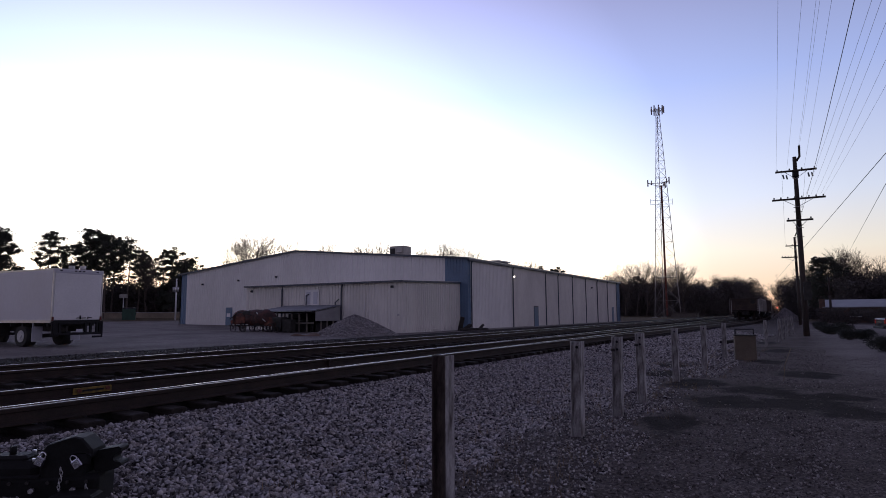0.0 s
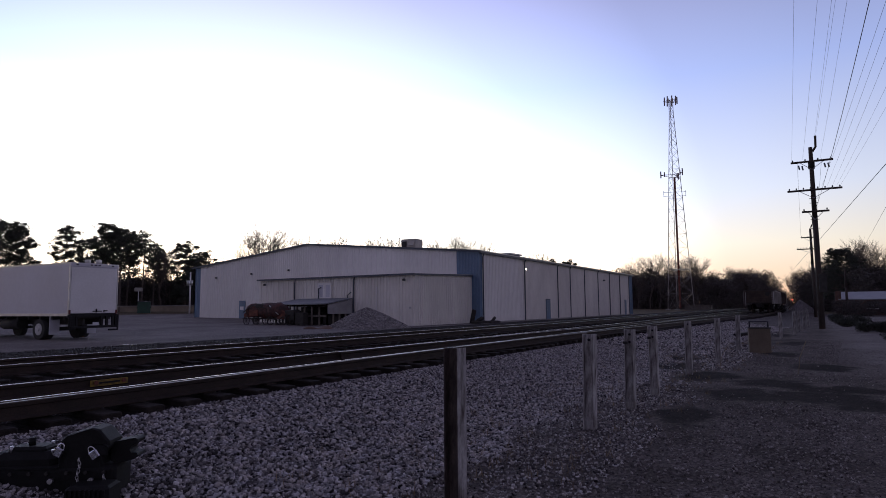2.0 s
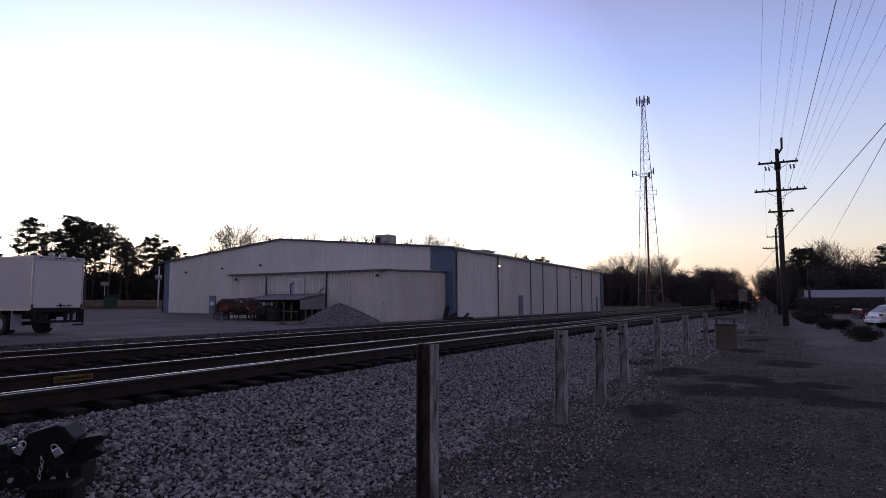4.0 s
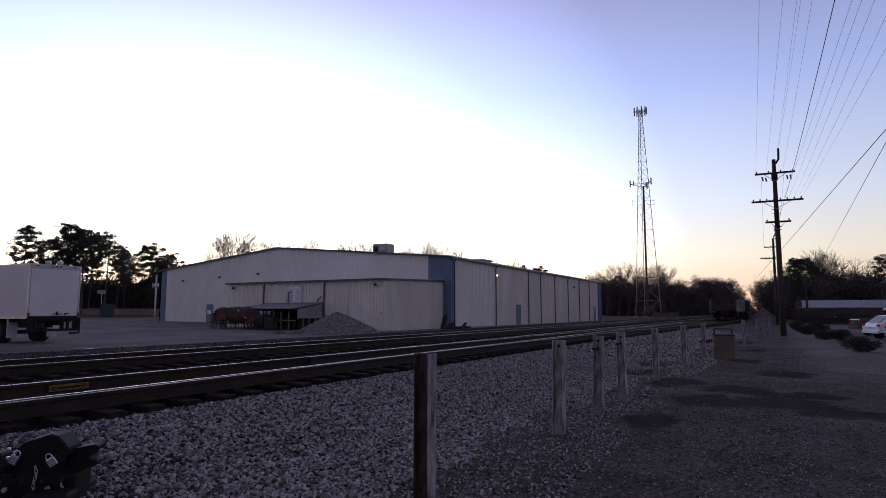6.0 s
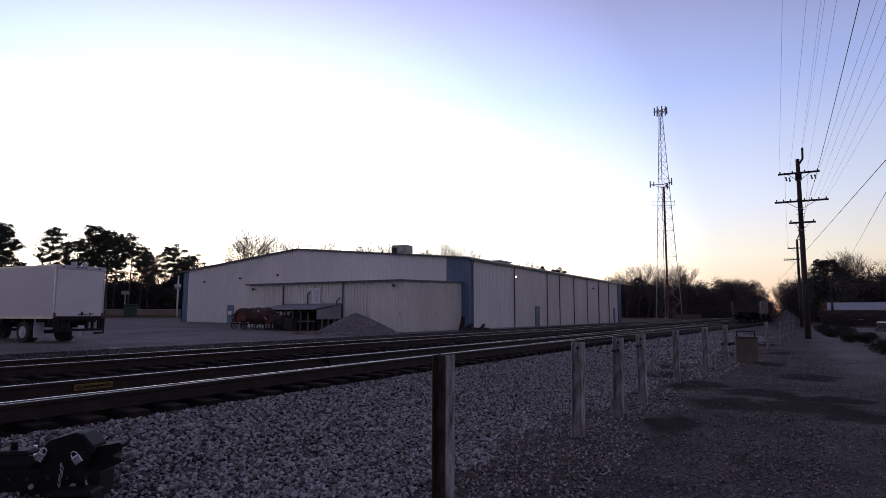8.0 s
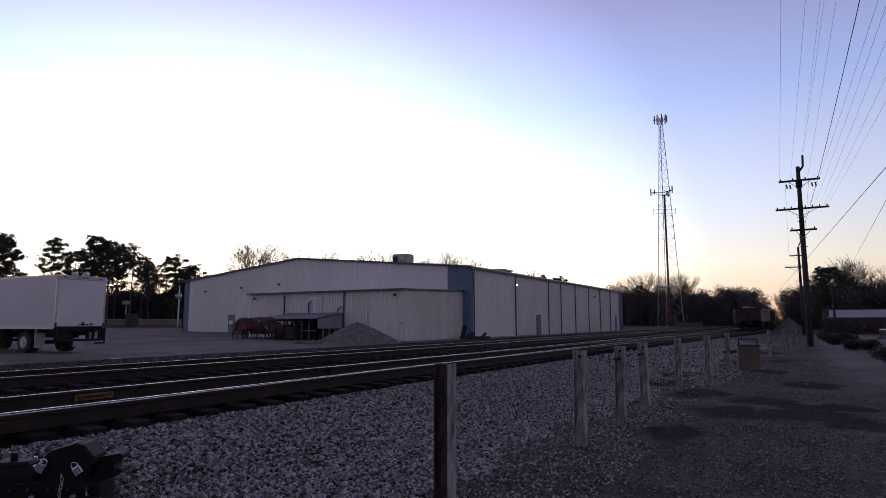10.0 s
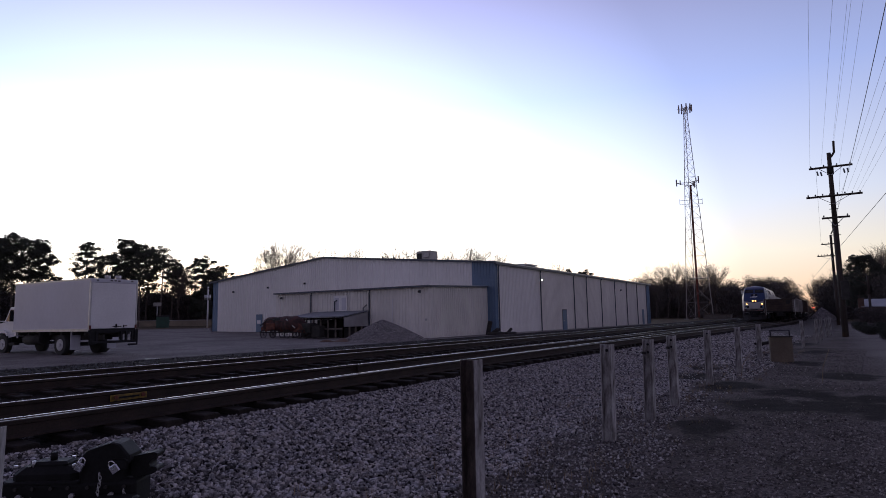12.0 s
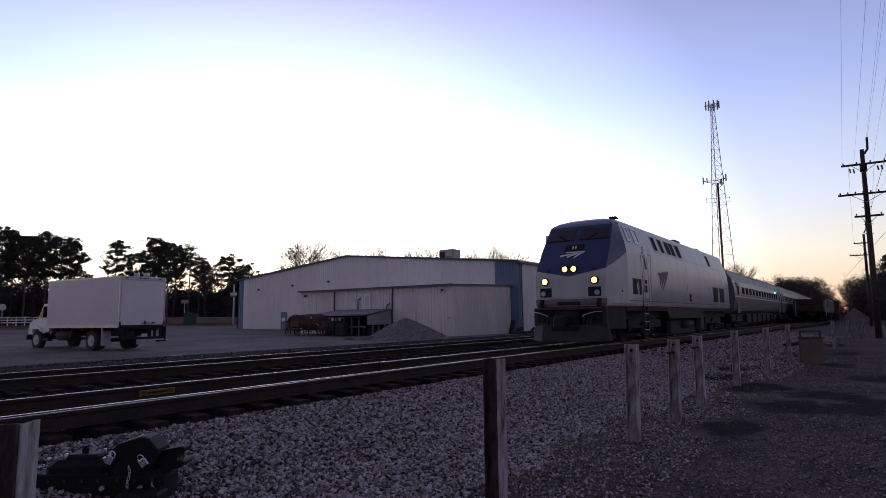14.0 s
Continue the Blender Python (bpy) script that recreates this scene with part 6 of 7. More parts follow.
# ---- open lean-to, red machine, stone pile and scrap before the annex ----
def build_lean_to():
    t = thing("lean_to", "open timber lean-to with a grey metal roof", "shed")
    x0, x1, y0, y1 = -36.9, -31.5, 35.1, 37.95
    g = 0.3
    part("roof", M().prism([(y0 - 0.4, 1.88), (y1, 2.32), (y1, 2.40), (y0 - 0.4, 1.96)], "x", x0 - 0.3, x1 + 0.15), mat("grey_shed_roof", (0.20, 0.22, 0.25), 0.6, 0.2, 0.2, 1, 12, 0.2, 0.004), t)
    for k in range(9):
        x = x0 + (x1 - x0) * k / 8
        part("rafter", M().box(x - 0.03, x + 0.03, y0 - 0.45, y1, 1.74, 1.87, Matrix.Translation((0, 0, 0))), TIE, t)
    for k in range(8):
        x = x0 + (x1 - x0) * k / 7
        part("post", M().box(x - 0.05, x + 0.05, y0 - 0.05, y0 + 0.05, 0, 1.8), mat("grey_timber", (0.17, 0.15, 0.13), 0.9, 0, 0.3, 3, 30, 0.3, 0.004) if k == 0 else bpy.data.materials["grey_timber"], t)
    for k in range(4):
        y = y0 + (y1 - y0) * k / 4
        part("post", M().box(x1 - 0.05, x1 + 0.05, y - 0.05, y + 0.05, 0, 1.9), bpy.data.materials["grey_timber"], t)
    part("rail", M().box(x0, x1, y0 - 0.08, y0 - 0.052, 0.95, 1.05), bpy.data.materials["grey_timber"], t)
    part("side_panel", M().prism([(y0, 1.15), (y0, 1.84), (y1, 2.28), (y1, 1.15)], "x", x1 + 0.052, x1 + 0.085), mat("grey_panel", (0.33, 0.33, 0.34), 0.8, 0, 0.15, 1, 12, 0.2, 0.004), t, "grey side panel")
    part("back_board", M().box(x0, x1, y1 - 0.06, y1, 0, 1.7), BLACK, t, "dark back")
    for k, (x, y, w, h) in enumerate(((-36.3, 36.3, 0.5, 0.9), (-35.2, 36.6, 0.6, 1.2), (-33.9, 36.4, 0.45, 1.0), (-32.5, 36.7, 0.6, 0.8))):
        thing("crate", "dark stored crate under the lean-to roof", "crate", pose(x, y, 0.2, 0, 0, 12 * k), "stored crates", mesh=M().cbox(-w, w, -0.4, 0.4, 0, h, 0.02), material=DIRTY_BLACK)


build_lean_to()


def build_machine():
    t = thing("farm_machine", "rusty red old farm machine on small iron wheels", "farm machine", pose(-37.55, 34.3, lot_z(-38) - 0.02, 0, 0, 2))
    def lump(x0, x1, r0, z0, seed):
        def f(u, v):
            x = x0 + (x1 - x0) * u
            r = r0 * max(0.05, 1 - abs(2 * u - 1) ** 4.5) * (1 + 0.10 * noise.noise((x * 2.1, 5 * v, seed)) + 0.05 * noise.noise((x * 6, 11 * v, seed)))
            a = 2 * math.pi * v
            return Vector((x, 0.85 * r * math.cos(a), z0 + r * math.sin(a) * (0.95 if math.sin(a) > 0 else 0.75)))
        return M().grid(f, 24, 22, smooth=False)
    part("drum", lump(-1.8, 0.7, 0.66, 1.06, 3), TARP, t, "dull red drum body")
    part("hopper", lump(-0.7, 2.8, 0.74, 1.04, 9), TARP, t, "bulging rust-red hopper")
    for x in (-1.1, -0.5, 0.6, 1.4):
        ring = [Vector((x, 0.58 * math.cos(a), 1.03 + 0.64 * math.sin(a))) for a in np.linspace(0, 2 * math.pi, 19)]
        part("hoop", M().path(ring, 0.025, 5), RUST, t, "rusty iron hoop")
    part("hood", M().prism([(1.9, 0.5), (2.0, 1.35), (2.5, 1.1), (3.1, 0.7), (3.2, 0.4)], "y", -0.4, 0.4), RUST, t, "sloping rusty hood")
    part("chute", M().prism([(-1.7, 0.55), (-1.75, 0.85), (-0.9, 1.3), (-0.8, 0.6)], "y", -0.35, 0.35), RUST, t)
    part("chassis", M().box(-1.7, 3.4, -0.35, -0.25, 0.42, 0.52).box(-1.7, 3.4, 0.25, 0.35, 0.42, 0.52), DIRTY_BLACK, t)
    part("shaft", M().tube((1.2, -0.5, 1.5), (2.2, -0.55, 0.8), 0.04), GALV, t)
    part("drawbar", M().tube((-1.7, 0, 0.45), (-2.2, 0, 0.5), 0.06), DIRTY_BLACK, t)
    for x in (-1.3, -0.2, 1.3, 2.6, 3.3):
        for s in (-1, 1):
            r = 0.32 if x < 3 else 0.42
            ring = [Vector((x + r * math.cos(a), s * 0.48, r + r * math.sin(a))) for a in np.linspace(0, 2 * math.pi, 17)]
            w = part("wheel", M().path(ring, 0.035, 6), DIRTY_BLACK, t, "spoked iron wheel")
            for a in range(4):
                c = Vector((math.cos(a * math.pi / 4), 0, math.sin(a * math.pi / 4))) * r
                part("spoke", M().tube(Vector((x, s * 0.48, r)) - c, Vector((x, s * 0.48, r)) + c, 0.015, n=5), DIRTY_BLACK, w)
    part("cutter_bar", M().path([(-1.6, -0.55, 1.0), (-0.6, -0.62, 1.55), (0.9, -0.6, 1.3)], 0.04), DIRTY_BLACK, t)
    part("belt_guard", M().cbox(-0.9, 0.1, -0.66, -0.56, 0.7, 1.2, 0.05), RUST, t, "rusty belt guard")
    part("hatch", M().cbox(-0.3, 0.5, -0.5, -0.42, 1.3, 1.62, 0.04), DIRTY_BLACK, t)
    part("engine", M().cbox(2.7, 3.6, -0.4, 0.4, 0.45, 1.15, 0.05), DIRTY_BLACK, t, "grimy engine block")
    part("panel", M().cbox(3.65, 4.5, -0.3, 0.3, 0.05, 0.95, 0.03), DIRTY_BLACK, t)


build_machine()


def build_pile(name, x, y, r, h, size, count, seed, label):
    rng = np.random.default_rng(seed)
    base = lot_z(x) if x < -16 else 0.0
    def surf(a, q):
        rr = r * q * (1 + 0.12 * math.sin(3 * a + seed) + 0.08 * math.sin(5 * a))
        return x + rr * math.cos(a), y + rr * math.sin(a), base - 0.1 + (h + 0.1) * max(0, 1 - q ** 1.15) * (1 + 0.05 * math.sin(4 * a))
    t = thing(name, label, "stone pile")
    part("core", M().grid(lambda u, v: Vector(surf(2 * math.pi * u, v)), 40, 14), BED, t)
    pl = [surf(rng.uniform(0, 2 * math.pi), math.sqrt(rng.uniform(0, 1))) for _ in range(count)]
    ob = stones("rubble", pl, rng.uniform(size * 0.6, size * 1.5, count), STONE, "", seed + 1, low=True)
    del ob["category"]
    ob.parent = t
    return t


build_pile("stone_pile", -26.2, 33.2, 3.1, 1.35, 0.075, 8000, 11, "heap of pinkish-grey crushed stone beside the lot")
build_pile("stone_pile", -1.9, 130, 2.6, 2.3, 0.1, 3000, 14, "far heap of grey ballast beside the siding")
thing("tarp", "brown crumpled tarp at the foot of the stone pile", "tarp", pose(-28.1, 30.5, 0.15, 0, 0, 25),
      mesh=M().grid(lambda u, v: Vector((2.4 * u - 1.2, 1.0 * v - 0.5, 0.45 * math.sin(math.pi * u) * math.sin(math.pi * v) ** 0.5 * (0.7 + 0.4 * math.sin(7 * u + 3 * v)))), 16, 8), material=mat("brown_tarp", (0.11, 0.07, 0.05), 0.8))
for k, (x, y, s) in enumerate(((-24.2, 45.8, 0.6), (-23.6, 44.9, 0.7), (-22.7, 45.6, 0.5))):
    thing("scrap", "dark scrap heap lying by the warehouse corner", "scrap", pose(x, y, 0.15, 0, 0, 30 * k), "scrap pieces",
          mesh=M().cbox(-s, s, -0.4, 0.4, 0, 0.3, 0.08).tube((-0.4 * s, 0, 0.2), (0.5 * s, 0.1, 0.55), 0.12), material=DIRTY_BLACK)
thing("iron_upright", "dark iron plate leaning by the warehouse corner", "scrap", pose(-24.55, 45.2, 0.15, 0, 14, 0), mesh=M().cbox(-0.18, 0.18, -0.1, 0.1, 0, 1.25, 0.04), material=DIRTY_BLACK)
thing("puddle", "thin bright puddle at the edge of the lot", "puddle", pose(-24.4, 16.0, ground_z(-24.4, 16.0) + 0.045, 0, 0, 42), kind="structure",
      mesh=M().add([(1.0 * math.cos(a) * (1 + 0.2 * math.sin(3 * a)), 0.5 * math.sin(a) * (1 + 0.3 * math.sin(2 * a)), 0) for a in np.linspace(0, 2 * math.pi, 30, endpoint=False)], [tuple(range(30))]), material=PUDDLE)


# ---- standing freight cars on the siding ----
def build_gondola(y, material, high, length, label, lean=0.0):
    m = y + length / 2
    t = thing("freight_car", label, "freight car", pose(side_fn(y), y, RAIL_Z, 0, 0, math.degrees(heading(side_fn, m))), "standing freight cars")
    w = 1.4
    part("floor", M().box(-w, w, 0.2, length - 0.2, 1.0, 1.12), DIRTY_BLACK, t)
    part("end_wall", M().box(-w + 0.1, w - 0.1, 0.2, 0.32, 1.0, high), FREIGHT_BROWN, t, "ribbed brown end wall")
    part("end_wall", M().box(-w, w, length - 0.32, length - 0.2, 1.0, high), material, t)
    for k in range(5):
        z = 1.12 + (high - 1.2) * k / 4.5
        part("end_rib", M().cbox(-w + 0.12, w - 0.12, 0.1, 0.199, z, z + 0.09, 0.02), FREIGHT_BROWN, t)
    for s in (-1, 1):
        part("side_wall", M().box(s * w - 0.05, s * w + 0.05, 0.2, length - 0.2, 1.0, high), material, t)
        part("top_chord", M().box(s * w - 0.09, s * w + 0.09, 0.15, length - 0.15, high, high + 0.1), material, t)
        for k in range(13):
            yy = 0.3 + (length - 0.75) * k / 12
            part("side_post", M().box(s * w + s * 0.05, s * w + s * 0.14, yy, yy + 0.14, 0.95, high), material, t)
        part("ladder", M().path([(s * (w - 0.08), 0.12, 0.7), (s * (w - 0.08), 0.12, high)], 0.02, 5), GALV, t)
    part("corner_panel", M().box(w - 0.28, w + 0.06, 0.12, 0.2, 1.0, high + 0.05), FREIGHT_GREY, t, "faded pale corner")
    part("corner_panel", M().box(-w - 0.06, -w + 0.12, 0.12, 0.2, 0.6, high + 0.05), FREIGHT_BROWN, t, "faded pale corner")
    part("end_chord", M().box(-w, w, 0.1, 0.34, high, high + 0.1), FREIGHT_BROWN, t)
    part("brake_wheel", M().tube((0.75, 0.02, high - 0.25), (0.75, 0.09, high - 0.25), 0.22, n=14), DIRTY_BLACK, t)
    part("coupler", M().box(-0.15, 0.15, -0.5, 0.3, 0.65, 0.95), LOCO_DARK, t)
    part("sill", M().box(-0.35, 0.35, 0.3, length - 0.3, 0.6, 1.0), DIRTY_BLACK, t)
    for yy in (2.2, length - 2.2):
        build_truck_frame(yy, t, 1.75, "grimy freight bogie")
    return t


build_gondola(72, FREIGHT_GREY, 2.25, 15.5, "low faded gondola car with a brown ribbed end")
build_gondola(88.5, FREIGHT_BROWN, 2.5, 16, "brown freight car standing on the siding")
build_gondola(105.5, FREIGHT_BROWN, 2.6, 16, "brown freight car standing on the siding")
build_gondola(122.5, FREIGHT_GREY, 2.6, 16, "pale freight car standing far along the siding")
build_gondola(139.5, FREIGHT_BROWN, 2.7, 16, "brown freight car standing on the siding")
sr = thing("signal_mast", "far signal mast with a lit red lamp", "railway signal", pose(-9.5, 395, 0.4))
part("mast", M().tube((0, 0, -0.2), (0, 0, 3.9), 0.1), BLACK, sr)
part("lamp", M().tube((0, -0.3, 3.5), (0, -0.1, 3.5), 0.45, n=12), SIGNAL_RED, sr, "glowing red lamp")


# ---- trees ----
def bare_tree_mesh(seed, height, spread=0.42, levels=6):
    """A leafless tree: a tapered trunk that forks again and again into fine twigs."""
    r = random.Random(seed)
    m = M()

    def grow(p, d, length, rad, level):
        n = 3 if level < 2 else 2 if level < 5 else 1
        for _ in range(n):
            q = p + d * (length / n)
            m.tube(p, q, max(rad, 0.014), max(rad * 0.93, 0.012), 6 if level < 2 else 3, cap=False)
            p, rad = q, rad * 0.93
            d = (d + Vector((r.gauss(0, 0.10), r.gauss(0, 0.10), r.gauss(0.03, 0.05)))).normalized()
            if level and level < levels and r.random() < 0.6:
                side = (d + Vector((r.gauss(0, spread), r.gauss(0, spread), r.gauss(0.15, 0.3)))).normalized()
                grow(p, side, length * r.uniform(0.45, 0.7), rad * 0.55, level + 1)
        if level < levels:
            for _ in range(r.choice((2, 3, 3) if level < 4 else (2, 2, 3))):
                e = (d + Vector((r.gauss(0, spread), r.gauss(0, spread), r.gauss(0.16, 0.18)))).normalized()
                grow(p, e, length * r.uniform(0.68, 0.92), rad * 0.72, level + 1)
    grow(Vector((0, 0, -0.3)), Vector((0, 0, 1)), height * 0.30, height * 0.013, 0)
    top = max(v[2] for v in m.v)
    k = height / top
    m.v = [(x * k, y * k, z * k) for x, y, z in m.v]
    return m


def leaf_cloud(centres, radii, per, size, rng, flat=0.6):
    """Small leaf blades, as bent quads, scattered through clumps."""
    c = np.repeat(np.asarray(centres), per, 0)
    r = np.repeat(np.asarray(radii), per)
    n = len(c)
    d = rng.normal(size=(n, 3))
    d /= np.linalg.norm(d, axis=1)[:, None]
    p = c + d * (r * rng.uniform(0.25, 1.0, n) ** 0.5)[:, None] * (1, 1, flat)
    a = rng.normal(size=(n, 3))
    a /= np.linalg.norm(a, axis=1)[:, None]
    b = np.cross(a, rng.normal(size=(n, 3)))
    b /= np.linalg.norm(b, axis=1)[:, None] + 1e-6
    s = size * rng.uniform(0.5, 1.3, n)[:, None]
    v = np.stack([p - a * s, p + b * s * 0.7, p + a * s], 1).reshape(-1, 3)
    return v, np.arange(3 * n).reshape(-1, 3)


def pine_parts(seed, height, crown=0.5, width=0.16, clumps=24, per=300, size=0.13):
    """A loblolly pine: a bare trunk, limbs, and flattened tufts of needles with gaps between them."""
    rng = np.random.default_rng(seed)
    trunk = M()
    lean = rng.normal(0, 0.02, 2)
    at = lambda z: Vector((lean[0] * z, lean[1] * z, z))
    for k in range(6):
        a, b = height * 0.95 * k / 6, height * 0.95 * (k + 1) / 6
        trunk.tube(at(a - (0.3 if k == 0 else 0)), at(b), height * 0.013 * (1 - 0.14 * k), height * 0.013 * (1 - 0.14 * (k + 1)), 7, cap=False)
    cs, rs = [], []
    for k in range(clumps):
        q = (k + rng.uniform(0, 0.9)) / clumps
        z = height * (crown + (0.97 - crown) * q)
        dome = math.sin(math.pi * min(1, 0.22 + 0.66 * q)) if q < 0.82 else 0.75 - 2.4 * (q - 0.82)
        reach = height * width * max(0.12, dome) * rng.uniform(0.35, 1.0)
        a = k * 2.4 + rng.uniform(-0.6, 0.6)
        e = at(z) + Vector((reach * math.cos(a), reach * math.sin(a), reach * 0.12))
        trunk.tube(at(z - reach * 0.3), e, height * 0.004, height * 0.0015, 4, cap=False)
        cs.append(tuple(e)), rs.append(height * rng.uniform(0.045, 0.075))
        for _ in range(2):
            w = at(z - reach * 0.3).lerp(e, rng.uniform(0.55, 1.15)) + Vector((rng.normal(0, 0.5), rng.normal(0, 0.5), rng.normal(0.15, 0.2)))
            cs.append(tuple(w)), rs.append(height * rng.uniform(0.022, 0.045))
    for _ in range(5):
        a = rng.uniform(0, 6.28)
        z = height * rng.uniform(crown * 0.7, crown)
        trunk.tube(at(z), at(z) + Vector((math.cos(a), math.sin(a), 0.1)) * height * 0.06, height * 0.003, height * 0.001, 4, cap=False)
    v, f = leaf_cloud(cs, rs, per // 3, size, rng, 0.5)
    return trunk, (v, f)


def make_tree(kind, seed, height, label, **kw):
    if kind == "bare":
        t = thing("bare_tree", label, "tree")
        part("branchwork", bare_tree_mesh(seed, height, **kw), BARK, t)
    else:
        t = thing("pine_tree" if kind == "pine" else "evergreen_tree", label, "tree")
        trunk, (v, f) = pine_parts(seed, height, **kw)
        part("trunk", trunk, BARK, t)
        part("crown", raw("crown", v, f, NEEDLES), NEEDLES, t)
    return t


def polar(bearing, dist):
    """Plan place from degrees to the left of the track's way and metres from the eye."""
    return -dist * math.sin(radians(bearing)), dist * math.cos(radians(bearing))


def far_ground(x):
    return lot_z(x) if x < -16 else 0.0


def plant(protos, spots, group):
    """Puts the first trees of each kind in place and copies them for the other spots: kind, bearing, distance, scale."""
    used = set()
    for k, (i, b, d, s) in enumerate(spots):
        x, y = polar(b, d)
        m = pose(x, y, far_ground(x) - 0.1, 0, 0, (k * 67 + 20 * i) % 360)
        o = protos[i]
        if i in used:
            o = copy_thing(o, m)
        else:
            o.matrix_basis = m
            used.add(i)
        o.scale = (s, s, s)
        tagged(o, group=group)


pines = [make_tree("pine", 21, 15.0, "tall dark pine with a tufted open crown", crown=0.5, width=0.19, clumps=32, per=560),
         make_tree("pine", 22, 15.0, "tall dark pine with a tufted open crown", crown=0.44, width=0.185, clumps=38, per=560),
         make_tree("pine", 23, 15.0, "tall dark pine with a broad rounded crown", crown=0.54, width=0.23, clumps=34, per=640),
         make_tree("pine", 24, 15.0, "slim dark pine with sparse tufts", crown=0.6, width=0.11, clumps=18, per=420),
         make_tree("evergreen", 26, 12.0, "dark bushy evergreen at the wood's edge", crown=0.14, width=0.25, clumps=70, per=520)]
plant(pines, [(1, 76.0, 116, 0.98), (0, 74.2, 112, 1.0), (2, 72.4, 115, 1.02), (1, 70.9, 116, 1.03), (0, 70.1, 124, 1.04), (2, 69.3, 112, 0.92), (1, 68.6, 125, 1.02), (0, 67.9, 114, 1.0), (2, 66.9, 120, 1.0), (1, 66.3, 113, 0.93),
              (0, 63.2, 115, 0.94), (2, 61.6, 118, 0.84), (1, 60.3, 115, 0.99), (2, 59.1, 114, 0.95), (1, 58.6, 122, 0.97), (0, 59.8, 126, 0.98), (3, 57.5, 115, 0.93), (3, 56.6, 118, 0.83), (0, 56.1, 124, 0.80),
              (4, 54.1, 116, 1.02), (4, 52.4, 120, 0.92), (4, 53.2, 128, 0.86), (4, 71.6, 108, 0.8), (4, 65.4, 118, 0.72),
              (4, 19.4, 165, 1.10), (3, 21.0, 170, 0.95), (2, 12.4, 225, 0.95),
              (0, -8.4, 112, 0.72), (1, -9.6, 110, 0.82), (3, -7.4, 115, 0.70)], "pines round the lot")
oak = make_tree("evergreen", 25, 13.4, "dark evergreen with a full rounded crown", crown=0.2, width=0.36, clumps=120, per=480)
oak.matrix_basis = pose(5.0, 132, -0.1)
oak.scale = (0.88, 0.88, 0.88)
bares = [make_tree("bare", 31, 17.0, "leafless grey tree with fine spreading twigs"), make_tree("bare", 32, 16.0, "leafless grey tree with fine spreading twigs", spread=0.5),
         make_tree("bare", 33, 15.0, "leafless grey tree with upswept twigs", spread=0.36)]
plant(bares, [(0, 49.0, 135, 1.12), (1, 47.9, 132, 1.22), (2, 50.4, 140, 0.92), (2, 46.9, 140, 1.14), (1, 56.0, 116, 0.76), (2, 55.2, 122, 0.76), (0, 51.4, 128, 0.72), (2, 52.0, 130, 0.72),
              (0, 42.0, 150, 1.16), (1, 40.9, 150, 1.18), (2, 39.6, 150, 1.28), (0, 38.5, 148, 1.14), (1, 37.3, 150, 1.2), (1, 32.6, 155, 1.2), (2, 31.4, 150, 1.26), (0, 30.4, 155, 1.16), (1, 29.2, 152, 1.2), (2, 28.2, 152, 1.2),
              (0, 23.0, 160, 0.94), (1, 22.0, 165, 1.02), (2, 21.0, 160, 1.0), (1, 13.4, 200, 1.08), (0, 12.4, 205, 1.10), (2, 11.6, 200, 1.04), (1, 9.4, 205, 1.02), (0, 8.5, 200, 1.0), (2, 7.6, 210, 1.0),
              (2, 5.0, 215, 0.86), (1, 4.4, 215, 0.85), (0, 3.7, 225, 0.74),
              (1, -0.8, 150, 0.74), (0, -2.2, 150, 0.9), (2, -1.4, 150, 0.8), (1, -4.2, 140, 0.82), (0, -4.9, 140, 0.80), (2, -3.6, 145, 0.82), (1, -5.8, 130, 0.72), (2, 0.3, 230, 0.95)], "leafless trees")


def build_woods(name, spots, label, seed, material, size=0.5):
    """A dense far wood: many trunks and ragged clumps, one mesh. Spots: bearing from, to, distance, depth, height."""
    rng = np.random.default_rng(seed)
    cs, rs, vs, fs = [], [], [], []
    k = 0
    for b0, b1, dist, depth, height in spots:
        n = int(abs(b1 - b0) * dist * 0.0175 * 1.6) + 3
        for _ in range(n):
            b, d = rng.uniform(min(b0, b1), max(b0, b1)), dist + rng.uniform(0, depth)
            x, y = polar(b, d)
            h = height * rng.uniform(0.72, 1.05)
            for q in rng.uniform(0.02, 1.0, 18):
                cs.append((x + rng.normal(0, 1.6 * (1.2 - q)), y + rng.normal(0, 1.4), far_ground(x) + h * q))
                rs.append(rng.uniform(1.0, 2.6))
    v, f = leaf_cloud(cs, rs, int(75 if size < 0.4 else 22), size, rng, 0.85)
    return tagged(new(name, raw(name, v, f, material)), label, "woods", kind="stuff")


build_woods("lot_woods", [(79, 66.2, 122, 16, 6.6), (79, 66.5, 134, 10, 8.0), (79, 71, 128, 12, 9.0), (66.5, 50, 122, 14, 5.6), (62, 50, 134, 14, 6.8), (56, 50, 128, 20, 5.6)], "dark undergrowth and saplings below the pines", 43, BRUSH, 0.22)
build_woods("far_woods", [(18, 3.0, 205, 25, 12.0), (18, 2.4, 235, 30, 12.5), (18, 2.4, 262, 20, 13.0), (3.2, 1.75, 300, 120, 10.0), (30, 18, 175, 20, 9.0)], "dark tangled winter woods beyond the lot", 41, BRUSH_HAZED, 0.26)
build_woods("right_woods", [(1.15, -0.6, 270, 60, 13.0), (0.95, -1.2, 165, 40, 10.5), (0.6, -1.6, 150, 30, 9.0), (-0.5, -4.6, 150, 30, 10.0), (-1.2, -6.5, 138, 20, 8.5), (-2.6, -13.0, 122, 24, 7.5), (-4.0, -13.0, 128, 16, 8.0)], "dark brushy woods beside the tracks", 42, BRUSH, 0.23)
